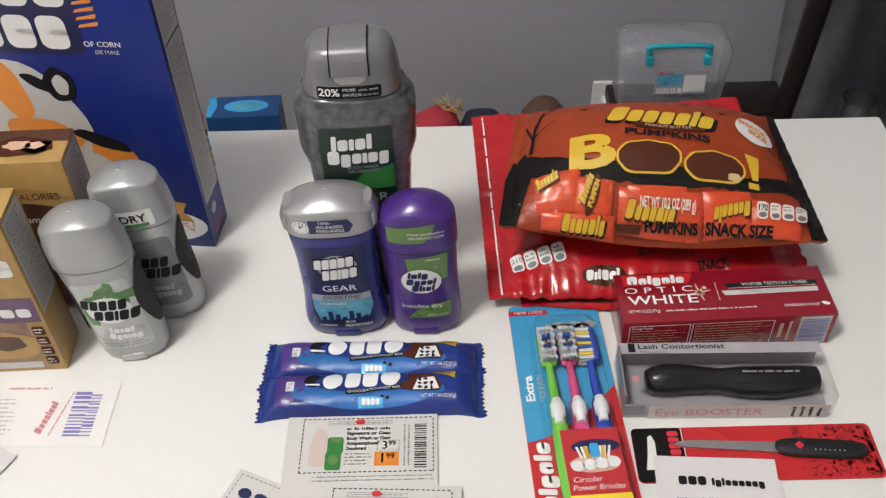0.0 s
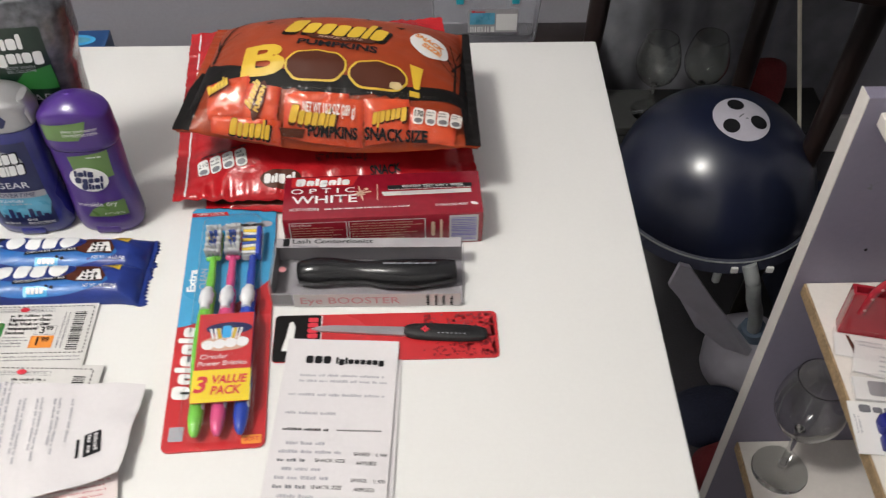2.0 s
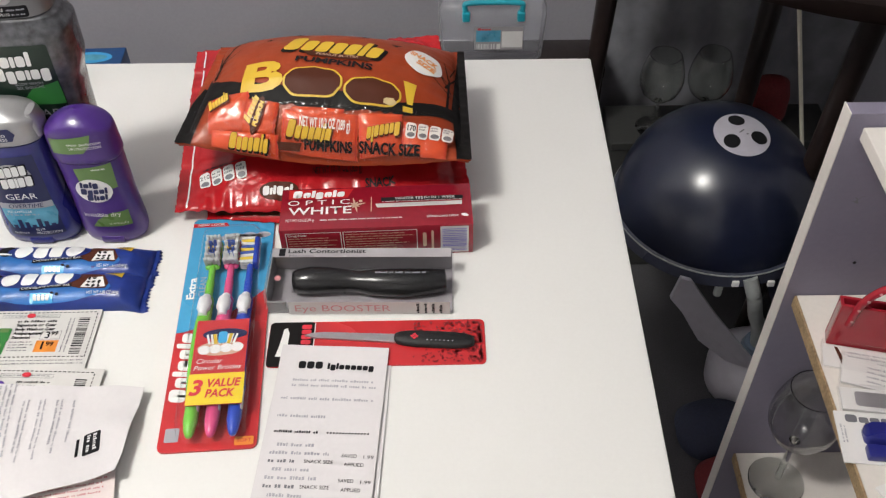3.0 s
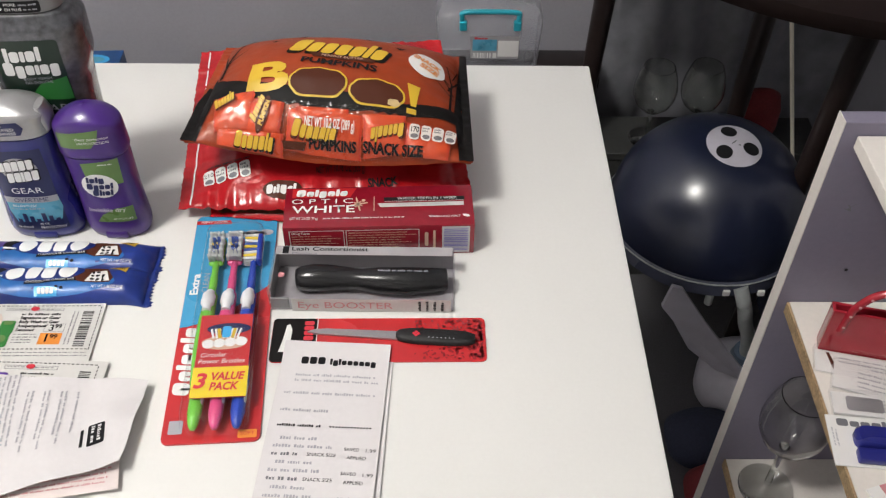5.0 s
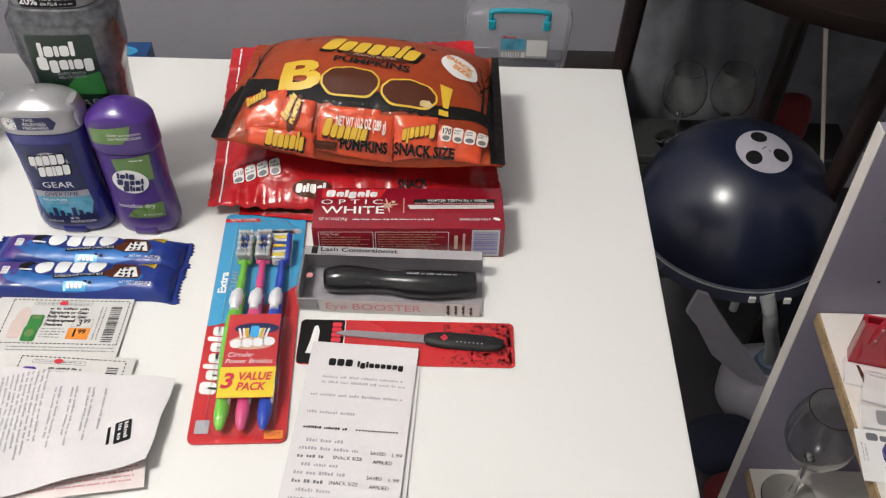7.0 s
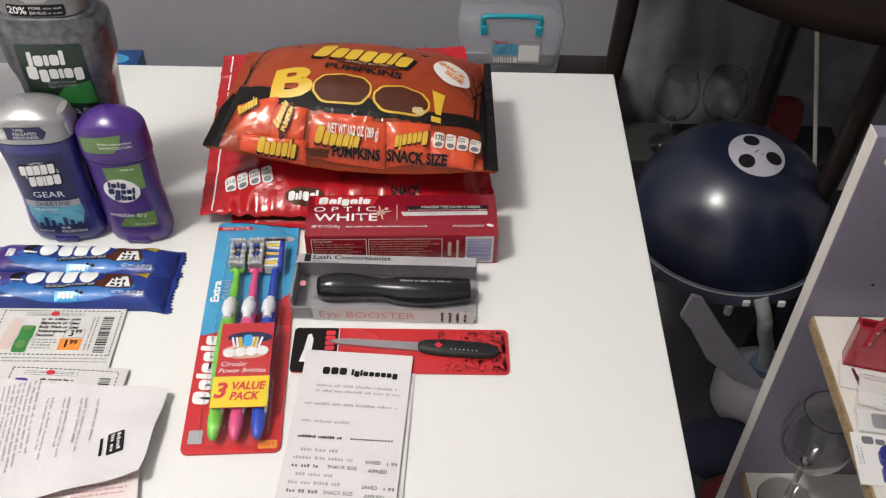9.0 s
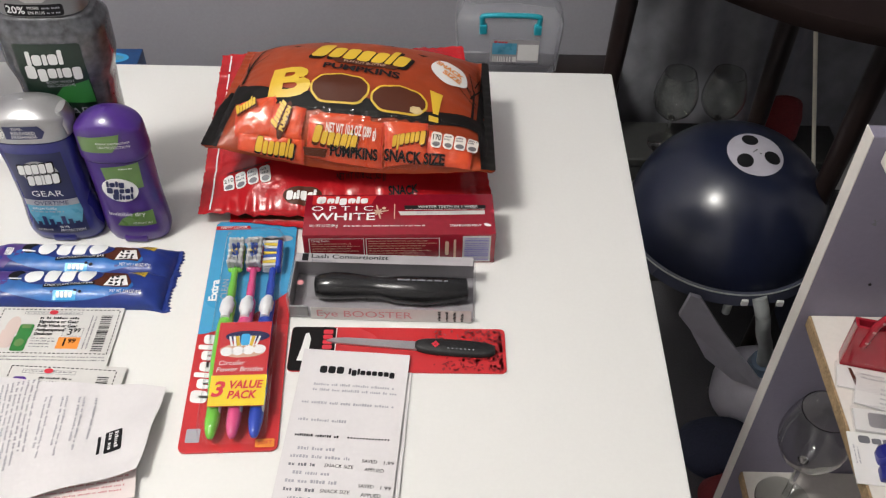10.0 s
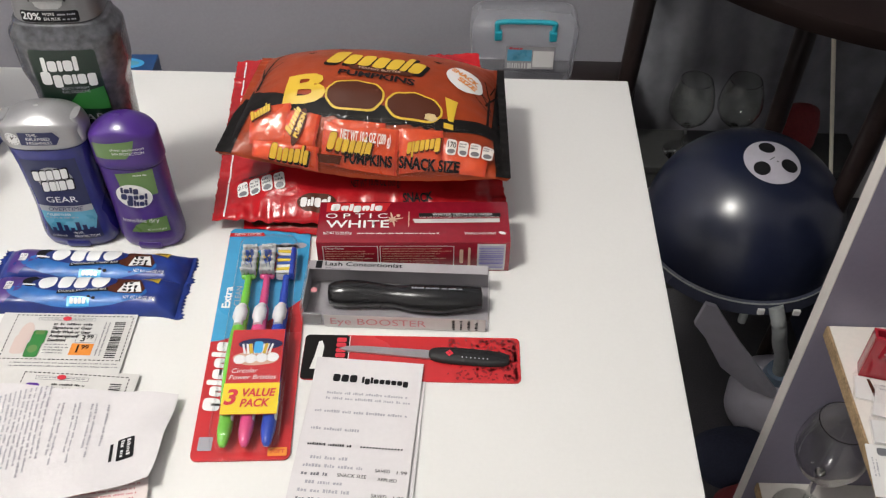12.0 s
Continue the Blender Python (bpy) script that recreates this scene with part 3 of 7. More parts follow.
def rounded_stick(name, label, at, rz, profile, split, p, body_mat, cap_mat, dome=0.016, cap_grow=0.0012, sag=0.014):
    ob = thing(name, label, "deodorant", at, rz, "stick deodorants")
    zs = sorted(set([z for z, *_ in profile] + [split * k / 14 for k in range(15)]))

    def size(y):
        for (z0, a0, b0), (z1, a1, b1) in zip(profile, profile[1:]):
            if y <= z1 + 1e-9:
                t = (y - z0) / (z1 - z0)
                t = t * t * (3 - 2 * t)
                return a0 + (a1 - a0) * t, b0 + (b1 - b0) * t
        return profile[-1][1:]
    foot = size(0.0)
    rings = [(0.0, foot[0] - 0.003, foot[1] - 0.003, p), (0.0015, foot[0] - 0.001, foot[1] - 0.001, p)]
    rings += [(z, *size(z), p) for z in zs if 0.003 < z < split]
    part("body", loft(rings + [(split - 0.001, *size(split), p)], 56), body_mat, ob, smooth=50)
    top = profile[-1][0]
    cap = [(split, size(split)[0] + cap_grow * 0.4, size(split)[1] + cap_grow * 0.4, p), (split + 0.0015, size(split)[0] + cap_grow, size(split)[1] + cap_grow, p)]
    for k in range(1, 7):
        z = split + (top - dome - split) * k / 6
        cap.append((z, size(z)[0] + cap_grow, size(z)[1] + cap_grow, p))
    a, b = cap[-1][1], cap[-1][2]
    cap += [(top - dome * 0.90, a * 0.992, b * 0.985, p), (top - dome * 0.74, a * 0.968, b * 0.950, p), (top - dome * 0.64, a * 0.935, b * 0.905, p),
            (top - dome * 0.30, a * 0.62, b * 0.60, p), (top - dome * 0.12, a * 0.40, b * 0.38, 2.2), (top - dome * 0.03, a * 0.2, b * 0.18, 2), (top, a * 0.04, b * 0.04, 2)]
    me = loft(cap, 56)
    z0 = split + (top - split) * 0.25
    for v in me.vertices:
        t = max(0.0, min(1.0, (v.co.z - z0) / (top - dome * 0.3 - z0)))
        v.co.z -= sag * (v.co.x / a) ** 2 * t
    part("cap", me, cap_mat, ob, smooth=38)
    part("cap_dimple", loft([(top - 0.0006, 0.0026, 0.0016, 2), (top + 0.0002, 0.0022, 0.0013, 2), (top + 0.0004, 0.0008, 0.0005, 2)], 16), cap_mat, ob, smooth=60)
    # the dial that turns the stick up
    part("dial", solid((-0.010, -foot[1] - 0.0012, 0.0008), (0.010, -foot[1] + 0.006, 0.0085), 0.002), body_mat, ob, smooth=40)
    return ob, front_of(profile, p)


def grey_stick(at, rz, dark):
    profile = [(0.0, 0.0250, 0.0165), (0.02, 0.0262, 0.0168), (0.06, 0.0262, 0.0165), (0.095, 0.0275, 0.017), (0.118, 0.0268, 0.0168), (0.132, 0.0245, 0.0155), (0.1410, 0.0232, 0.0145)]
    ob, s = rounded_stick("deodorant_stick", "pearl grey stick deodorant with black side grip and green label" if not dark else "pearl grey stick deodorant with a dark steel label", at, rz, profile, 0.0975, 2.4, STICK_GREY, STICK_GREY, 0.006, sag=0.006)
    label = soft_rect(-0.0205, 0.016, 0.0205, 0.086, 0.005)
    stamp("label", [label], s, LABEL_STEEL if dark else LABEL_MIST, ob, 0.0004, 0.004)
    if not dark:
        stamp("leaf_print", [ell(-0.006 + 0.006 * i, 0.070 + 0.004 * ((i * 3) % 4) - 0.006 * (i % 2), 0.008, 0.004, 12, 0.1, 40 * i) for i in range(5)] + [ell(-0.014, 0.052, 0.005, 0.010, 12, 0.1)], s, LEAF_INK, ob, 0.0007, 0.004)
    stamp("brand_oval", [ell(0.0, 0.058, 0.0165, 0.0135, 26)], s, WHITE if not dark else GREY_INK, ob, 0.0009, 0.004)
    stamp("brand_mark", mark(-0.002, 0.0640, 0.033, 0.0100, "AAAAA", 3, 0.2, -5) + mark(0.004, 0.0525, 0.033, 0.0100, "AAlAA", 4, 0.2, -5), s, BLACK, ob, 0.0012, 0.004)
    stamp("brand_mark", mark(0.002, 0.0365, 0.018, 0.0060, "lxixl", 6, 0.1, -4) + mark(0.003, 0.0300, 0.024, 0.0060, "Agxixg", 7, 0.1, -4), s, WHITE if not dark else PALE_INK, ob, 0.0008, 0.004)
    stamp("small_print", bars(-0.016, 0.018, 0.018, 0.0235, 2, 0.45, 9), s, GREY_INK, ob, 0.0008, 0.004)
    # ribbed rubber grips along both narrow sides
    for sx in (-1, 1):
        pts = []
        for k in range(25):
            t = k / 24
            z = 0.026 + 0.066 * t
            half = 0.0125 * math.sin(math.pi * t) ** 0.5 + 0.0004
            pts.append((z, half))
        verts, faces = [], []
        for z, half in pts:
            for j in range(9):
                y = half * (j / 4 - 1)
                x = (0.0262 + 0.0010 * max(0, z - 0.06) / 0.03) * max(0.0, 1 - abs(y / 0.0170) ** 2.6) ** (1 / 2.6) + 0.0005 * math.cos(math.pi / 2 * (j / 4 - 1)) + 0.0007 + 0.0003 * math.sin(z * 2400)
                verts.append((sx * x, y, z))
        for i in range(24):
            for j in range(8):
                q = (i * 9 + j, i * 9 + j + 1, (i + 1) * 9 + j + 1, (i + 1) * 9 + j)
                faces.append(q if sx > 0 else q[::-1])
        me = bpy.data.meshes.new("grip")
        me.from_pydata(verts, [], faces)
        part("grip", me, RUBBER, ob, "ribbed black rubber grip", smooth=60)
    if dark:
        stamp("cap_label", [soft_rect(-0.019, 0.101, 0.017, 0.116, 0.002)], s, CREASE, ob, 0.0018, 0.004)
        words("DRY", 0.003, 0.109, 0.0065, s, BLACK, ob, 0.0022, step=0.004, bold=0.0002)
        stamp("green_bar", [rect(-0.004, 0.1015, 0.013, 0.1045)], s, GREEN_INK, ob, 0.0022, 0.004)
        stamp("leaf_print", [ell(-0.013, 0.111, 0.005, 0.0035, 12, 0.15), ell(-0.015, 0.106, 0.004, 0.003, 12, 0.15)], s, LABEL_DARK_GREEN, ob, 0.0024, 0.004)
    return ob


def blue_stick():
    profile = [(0.0, 0.0305, 0.0170), (0.012, 0.0320, 0.0176), (0.045, 0.0295, 0.0168), (0.074, 0.0295, 0.017), (0.108, 0.0318, 0.0178), (0.126, 0.0318, 0.0178), (0.1365, 0.0300, 0.017)]
    ob, s = rounded_stick("deodorant_stick", "navy blue stick deodorant with a silver cap", (-0.0435, 0.5335, TOP), 1.0, profile, 0.1065, 2.7, NAVY_PLASTIC, SILVER, 0.010, sag=0.0060)
    # moulded ears on the cap
    for sx in (-1, 1):
        part("cap_ear", loft([(0.109, 0.004, 0.010, 2.5, sx * 0.0300, 0), (0.119, 0.0045, 0.011, 2.5, sx * 0.0300, 0), (0.129, 0.003, 0.008, 2.5, sx * 0.0280, 0)], 20), SILVER, ob, smooth=60)
    stamp("cap_label", [[(-0.013, 0.1120), (0.014, 0.1120), (0.0175, 0.1180), (0.014, 0.1240), (-0.013, 0.1240)]], s, NAVY_INK, ob, 0.0016, 0.004)
    for i, line in enumerate(("TIME-", "RELEASED", "FRESHNESS")):
        words(line, 0.0015 - (0.0035 if i == 0 else 0), 0.1217 - 0.0037 * i, 0.0027, s, WHITE, ob, 0.0019, width=(0.009, 0.018, 0.019)[i], step=0.004)
    stamp("clock_print", [ell(-0.0185, 0.1175, 0.0058, 0.0058, 24)], s, WHITE, ob, 0.0020, 0.004)
    stamp("clock_marks", [turned([rect(-0.0003, 0.0040, 0.0003, 0.0052)], -0.0185, 0.1175, 30 * k)[0] for k in range(12)] + turned([rect(-0.0003, -0.0005, 0.0003, 0.0036)], -0.0185, 0.1175, -40) + turned([rect(-0.0004, -0.0005, 0.0004, 0.0026)], -0.0185, 0.1175, 10), s, BLACK, ob, 0.0023, 0.004)
    stamp("label", [[(-0.022, 0.096), (0.022, 0.096), (0.0215, 0.05), (0.0225, 0.012), (0.012, 0.0105), (-0.012, 0.0105), (-0.0225, 0.012), (-0.0215, 0.05)]], s, NAVY_INK, ob, 0.0004, 0.004)
    stamp("brand_disc", [ell(0.001, 0.0765, 0.0145, 0.0125, 26)], s, SILVER, ob, 0.0008, 0.004)
    stamp("brand_shadow", mark(-0.001, 0.0812, 0.031, 0.0118, "AAAAA", 3, 0.2, 6) + mark(0.002, 0.0700, 0.028, 0.0118, "AAlAA", 4, 0.2, 6), s, BLACK, ob, 0.0010, 0.004)
    stamp("brand_mark", mark(-0.001, 0.0812, 0.029, 0.0098, "AAAAA", 3, 0.2, 6) + mark(0.002, 0.0700, 0.026, 0.0098, "AAlAA", 4, 0.2, 6), s, WHITE, ob, 0.0014, 0.004)
    stamp("aqua_panel", [[(-0.0215, 0.046), (0.0215, 0.046), (0.0225, 0.034), (0.019, 0.022), (-0.018, 0.020), (-0.0215, 0.032)]], s, LABEL_AQUA, ob, 0.0007, 0.004)
    words("GEAR", 0.0, 0.0545, 0.0060, s, WHITE, ob, 0.0010, width=0.025, step=0.004)
    stamp("pale_band", [rect(-0.0215, 0.0415, 0.0215, 0.0478)], s, PALE_INK, ob, 0.0010, 0.004)
    words("OVERTIME", 0.0, 0.0446, 0.0042, s, NAVY_INK, ob, 0.0013, width=0.028, shear=0.2, step=0.004)
    words("RELENTLESS", -0.007, 0.0385, 0.0024, s, WHITE, ob, 0.0013, width=0.020, shear=0.2, step=0.004)
    stamp("small_print", bars(-0.019, 0.034, 0.010, 0.0365, 1, 0.6, 4), s, PALE_INK, ob, 0.0011, 0.004)
    stamp("skyline_print", [rect(-0.017 + 0.0052 * i, 0.018, -0.0135 + 0.0052 * i, 0.024 + 0.006 * ((i * 5) % 3) / 2) for i in range(7)], s, NAVY_INK, ob, 0.0011, 0.004)
    words("48 HR", 0.004, 0.0185, 0.0026, s, WHITE, ob, 0.0014, width=0.008, step=0.004)
    words("PROTECTION", 0.010, 0.0145, 0.0026, s, WHITE, ob, 0.0014, width=0.020, step=0.004)
    stamp("small_print", bars(-0.019, 0.0135, -0.003, 0.017, 1, 0.6, 6), s, PALE_INK, ob, 0.0011, 0.004)
    ob.rotation_euler[1] = radians(-1.6)
    return ob


def purple_stick():
    profile = [(0.0, 0.0258, 0.0158), (0.012, 0.0272, 0.0162), (0.05, 0.0262, 0.0157), (0.088, 0.0265, 0.016), (0.116, 0.0260, 0.0155), (0.1300, 0.0245, 0.0145)]
    ob, s = rounded_stick("deodorant_stick", "purple stick deodorant with green and white labels", (0.0175, 0.5325, TOP), -1.0, profile, 0.088, 2.5, PURPLE_PLASTIC, PURPLE_PLASTIC, 0.010, sag=0.009)
    stamp("cap_label", [[(-0.021, 0.1125), (0.013, 0.1165), (0.010, 0.1065), (0.004, 0.0995), (-0.0205, 0.0985)]], s, LABEL_GREEN, ob, 0.0017, 0.004)
    words("sheer perfection", 0.006, 0.1085, 0.0026, s, WHITE, ob, 0.0021, width=0.025, step=0.004)
    words("24H PROTECTION", 0.006, 0.1045, 0.0025, s, WHITE, ob, 0.0021, width=0.024, step=0.004)
    stamp("green_panel", [[(-0.010, 0.083), (0.020, 0.0865), (0.019, 0.061), (-0.008, 0.058)]], s, LABEL_GREEN, ob, 0.0005, 0.004)
    stamp("small_print", bars(0.004, 0.0810, 0.018, 0.0830, 1, 0.6, 2), s, WHITE, ob, 0.0008, 0.004)
    stamp("brand_disc", [ell(0.0, 0.060, 0.0145, 0.0125, 30)], s, CREASE, ob, 0.0009, 0.004)
    stamp("brand_mark", mark(-0.002, 0.0668, 0.015, 0.0062, "lxlg", 3, 0.2, 3) + mark(0.0, 0.0600, 0.022, 0.0062, "Agxxl", 5, 0.2, 3) + mark(0.001, 0.0532, 0.017, 0.0062, "Alixl", 6, 0.2, 3), s, NAVY_INK, ob, 0.0013, 0.004)
    stamp("green_panel", [[(-0.012, 0.020), (0.020, 0.020), (0.020, 0.036), (0.006, 0.035), (-0.006, 0.028)]], s, LABEL_GREEN, ob, 0.0005, 0.004)
    words("invisible dry", -0.001, 0.0335, 0.0042, s, CREASE, ob, 0.0010, width=0.030, step=0.004)
    words("NET WT 2.3 OZ (65 g)", 0.010, 0.0235, 0.0019, s, WHITE, ob, 0.0010, width=0.015, step=0.004)
    ob.rotation_euler[1] = radians(-1.6)
    return ob


def body_wash():
    profile = [(0.0, 0.034, 0.024), (0.006, 0.0385, 0.027), (0.045, 0.0400, 0.0285), (0.072, 0.0415, 0.0285), (0.098, 0.0470, 0.030), (0.129, 0.0475, 0.030), (0.142, 0.041, 0.027), (0.146, 0.036, 0.024)]
    ob = thing("body_wash_bottle", "smoky grey body wash bottle with silver cap and green label", "bottle", (-0.0264, 0.5795, TOP), 3.0)
    fine = []
    for (z0, a0, b0), (z1, a1, b1) in zip(profile, profile[1:]):
        for k in range(6):
            t = k / 6
            e = t * t * (3 - 2 * t)
            fine.append((z0 + (z1 - z0) * t, a0 + (a1 - a0) * e, b0 + (b1 - b0) * e, 3.0))
    fine.append((*profile[-1], 3.0))
    part("body", loft(fine, 64), SMOKE, ob, smooth=60)
    cap = [(0.1455, 0.0362, 0.0250, 3.0), (0.146, 0.0372, 0.0262, 3.0), (0.154, 0.0368, 0.026, 3.0), (0.166, 0.0352, 0.0248, 3.0), (0.176, 0.0328, 0.0230, 3.0), (0.1815, 0.0295, 0.0205, 2.8), (0.1842, 0.0240, 0.0165, 2.6), (0.1850, 0.015, 0.010, 2.4)]
    part("cap", loft(cap, 64), CAP_SILVER, ob, "silver flip-top cap", smooth=45)
    # the flip lid, with its grooves and thumb recess
    lid_pts = [(-0.0258, 0.1665), (-0.0240, 0.176), (-0.0212, 0.1818), (-0.0165, 0.1848), (-0.008, 0.1860), (0.010, 0.1860)]
    for nm, x0, x1, grow, m in (("flip_lid", -0.0135, 0.0135, 0.0012, CAP_SILVER), ("groove", -0.0148, -0.0137, 0.0004, BLACK), ("groove", 0.0137, 0.0148, 0.0004, BLACK)):
        verts, faces = [], []
        for y, z in lid_pts:
            n = Vector((0, y, (z - 0.160) * 0.8)).normalized() * grow
            verts += [(x0, y + n.y, z + n.z), (x1, y + n.y, z + n.z)]
        base = len(verts)
        for y, z in lid_pts:
            verts += [(x0, y + 0.004, z - 0.004), (x1, y + 0.004, z - 0.004)]
        k = len(lid_pts)
        for i in range(k - 1):
            faces.append((2 * i, 2 * i + 1, 2 * i + 3, 2 * i + 2))
            faces.append((2 * i, 2 * i + 2, base + 2 * i + 2, base + 2 * i))
            faces.append((2 * i + 1, base + 2 * i + 1, base + 2 * i + 3, 2 * i + 3))
        faces.append((0, base, base + 1, 1))
        me = bpy.data.meshes.new(nm)
        me.from_pydata(verts, [], faces)
        part(nm, me, m, ob, smooth=50)
    sc0 = front_of([(0.146, 0.0372, 0.0262), (0.166, 0.0352, 0.0248), (0.178, 0.0322, 0.0225)], 3.0)
    sc = lambda x, y, lift=0.0: sc0(x, y - 0.0045, lift)
    stamp("thumb_recess", [[(-0.0125, 0.1712), (0.0125, 0.1712), (0.011, 0.166), (0.007, 0.1632), (-0.007, 0.1632), (-0.011, 0.166)]], sc, STEEL, ob, 0.0004, 0.004)
    stamp("cap_band", [soft_rect(-0.0255, 0.1512, 0.0225, 0.1618, 0.0025)], sc, BLACK, ob, 0.0005, 0.004)
    words("20%", -0.0165, 0.1566, 0.0062, sc, WHITE, ob, 0.0008, width=0.0155, step=0.004, bold=0.00015)
    words("MORE", -0.0015, 0.1588, 0.0025, sc, WHITE, ob, 0.0008, width=0.0095, step=0.004)
    words("EN PLUS", 0.0005, 0.1545, 0.0025, sc, WHITE, ob, 0.0008, width=0.0135, step=0.004)
    stamp("small_print", bars(0.0055, 0.1572, 0.0205, 0.1600, 1, 0.55, 3) + bars(0.009, 0.1530, 0.0205, 0.1558, 1, 0.55, 4), sc, PALE_INK, ob, 0.0008, 0.004)
    s = front_of(profile, 3.0)
    stamp("label", [soft_rect(-0.029, 0.028, 0.028, 0.122, 0.003)], s, LABEL_DARK_GREEN, ob, 0.0004, 0.004)
    stamp("green_wave", [[(-0.010, 0.062), (0.004, 0.078), (0.027, 0.084), (0.0275, 0.059)]], s, GREEN_INK, ob, 0.0008, 0.004)
    stamp("brand_mark", mark(-0.004, 0.1085, 0.032, 0.0145, "lxixl", 8, 0.1, 3) + mark(0.0, 0.0945, 0.049, 0.0140, "Agxixg", 9, 0.1, 3), s, WHITE, ob, 0.0008, 0.004)
    words("BODY WASH", 0.003, 0.0835, 0.0028, s, PALE_INK, ob, 0.0011, width=0.024, turn=3, step=0.004)
    words("GEL DOUCHE", 0.003, 0.0795, 0.0028, s, PALE_INK, ob, 0.0011, width=0.024, turn=3, step=0.004)
    words("GEAR", 0.004, 0.0505, 0.0078, s, PALE_INK, ob, 0.0008, width=0.034, step=0.004)
    # slimmer and taller: the foot stays down, the rest moves up
    for child in ob.children:
        for v in child.data.vertices:
            v.co.x *= 0.886
            v.co.y *= 0.886
            v.co.z = 0.886 * v.co.z + 0.0644 * min(1.0, max(0.0, (v.co.z - 0.006) / 0.022))
    return ob


cereal_box()
drink_carton(-0.2545 - 0.0475, 0.5055, 2.0, False)
drink_carton(-0.232 - 0.0475, 0.569, 2.0, True)
grey_stick((-0.2050, 0.5125, TOP), 4.0, False).rotation_euler[1] = radians(-5.0)
grey_stick((-0.1845, 0.5545, TOP), 4.0, True).rotation_euler[1] = radians(-4.2)
blue_stick()
purple_stick()
body_wash()


# ---- candy bags ----
def bag_surface(corners, bulge, fin, seed, wrinkle, ends=2.4, back=2.0, sag=0.0, bow=0.010):
    fl, fr, br, bl = (Vector(c) for c in corners)

    def place(u, v):
        p = fl.lerp(fr, u).lerp(bl.lerp(br, u), v)
        su = max(0.0, min(1.0, (u - fin) / (1 - 2 * fin)))
        sv = max(0.0, min(1.0, v))
        f = max(0.0, 1 - abs(2 * su - 1) ** ends) ** 0.62 * max(0.0, 1 - abs(2 * sv - 1) ** (2.0 if sv < 0.5 else back)) ** 0.66
        edge = 1 - f
        n1 = noise.noise(Vector((u * 5.0, v * 4.0, seed)))
        n2 = noise.noise(Vector((u * 14.0, v * 10.0, seed + 9)))
        fold = noise.noise(Vector((u * 3.0, v * 26.0, seed + 5))) * max(0, abs(2 * u - 1) - 0.62) * 2.2
        fold += noise.noise(Vector((u * 34.0, v * 3.0, seed + 3))) * max(0, abs(2 * v - 1) - 0.72) * 2.0
        p = p + Vector((0, 0, bulge * f + wrinkle * (n1 * 1.3 + n2 * 0.55) * (0.25 + f) + wrinkle * 1.5 * fold))
        p.z -= sag * math.sin(math.pi * su) * max(0, 1 - 3 * sv)
        p.y -= bow * math.sin(math.pi * su) * max(0, 1 - 2.2 * sv)
        return p
    return place


def bag_map(place, wide, deep):
    def surface(x, y, lift=0.0):
        u, v = x / wide, y / deep
        p = place(u, v)
        n = (place(u + 0.012, v) - place(u - 0.012, v)).cross(place(u, v + 0.02) - place(u, v - 0.02)).normalized()
        return p + n * lift
    return surface


def bag_mesh(place, nu=72, nv=44, drop=0.004):
    verts, faces = [], []
    for j in range(nv + 1):
        for i in range(nu + 1):
            u, v = i / nu, j / nv
            zig = 0.0011 * (1 if j % 2 else -1) if i in (0, nu) else 0.0
            verts.append(tuple(place(u + zig, v)))
    top = len(verts)
    for j in range(nv + 1):
        for i in range(nu + 1):
            x, y, z = verts[j * (nu + 1) + i]
            rim = i in (0, nu) or j in (0, nv)
            verts.append((x, y, z - (0.0006 if rim else drop)))
    w = nu + 1
    for j in range(nv):
        for i in range(nu):
            a = j * w + i
            faces.append((a, a + 1, a + w + 1, a + w))
            faces.append((top + a, top + a + w, top + a + w + 1, top + a + 1))
    for i in range(nu):
        faces.append((i + 1, i, top + i, top + i + 1))
        a = nv * w + i
        faces.append((a, a + 1, top + a + 1, top + a))
    for j in range(nv):
        a, b = j * w, j * w + nu
        faces.append((a, a + w, top + a + w, top + a))
        faces.append((b + w, b, top + b, top + b + w))
    me = bpy.data.meshes.new("bag")
    me.from_pydata(verts, [], faces)
    return me


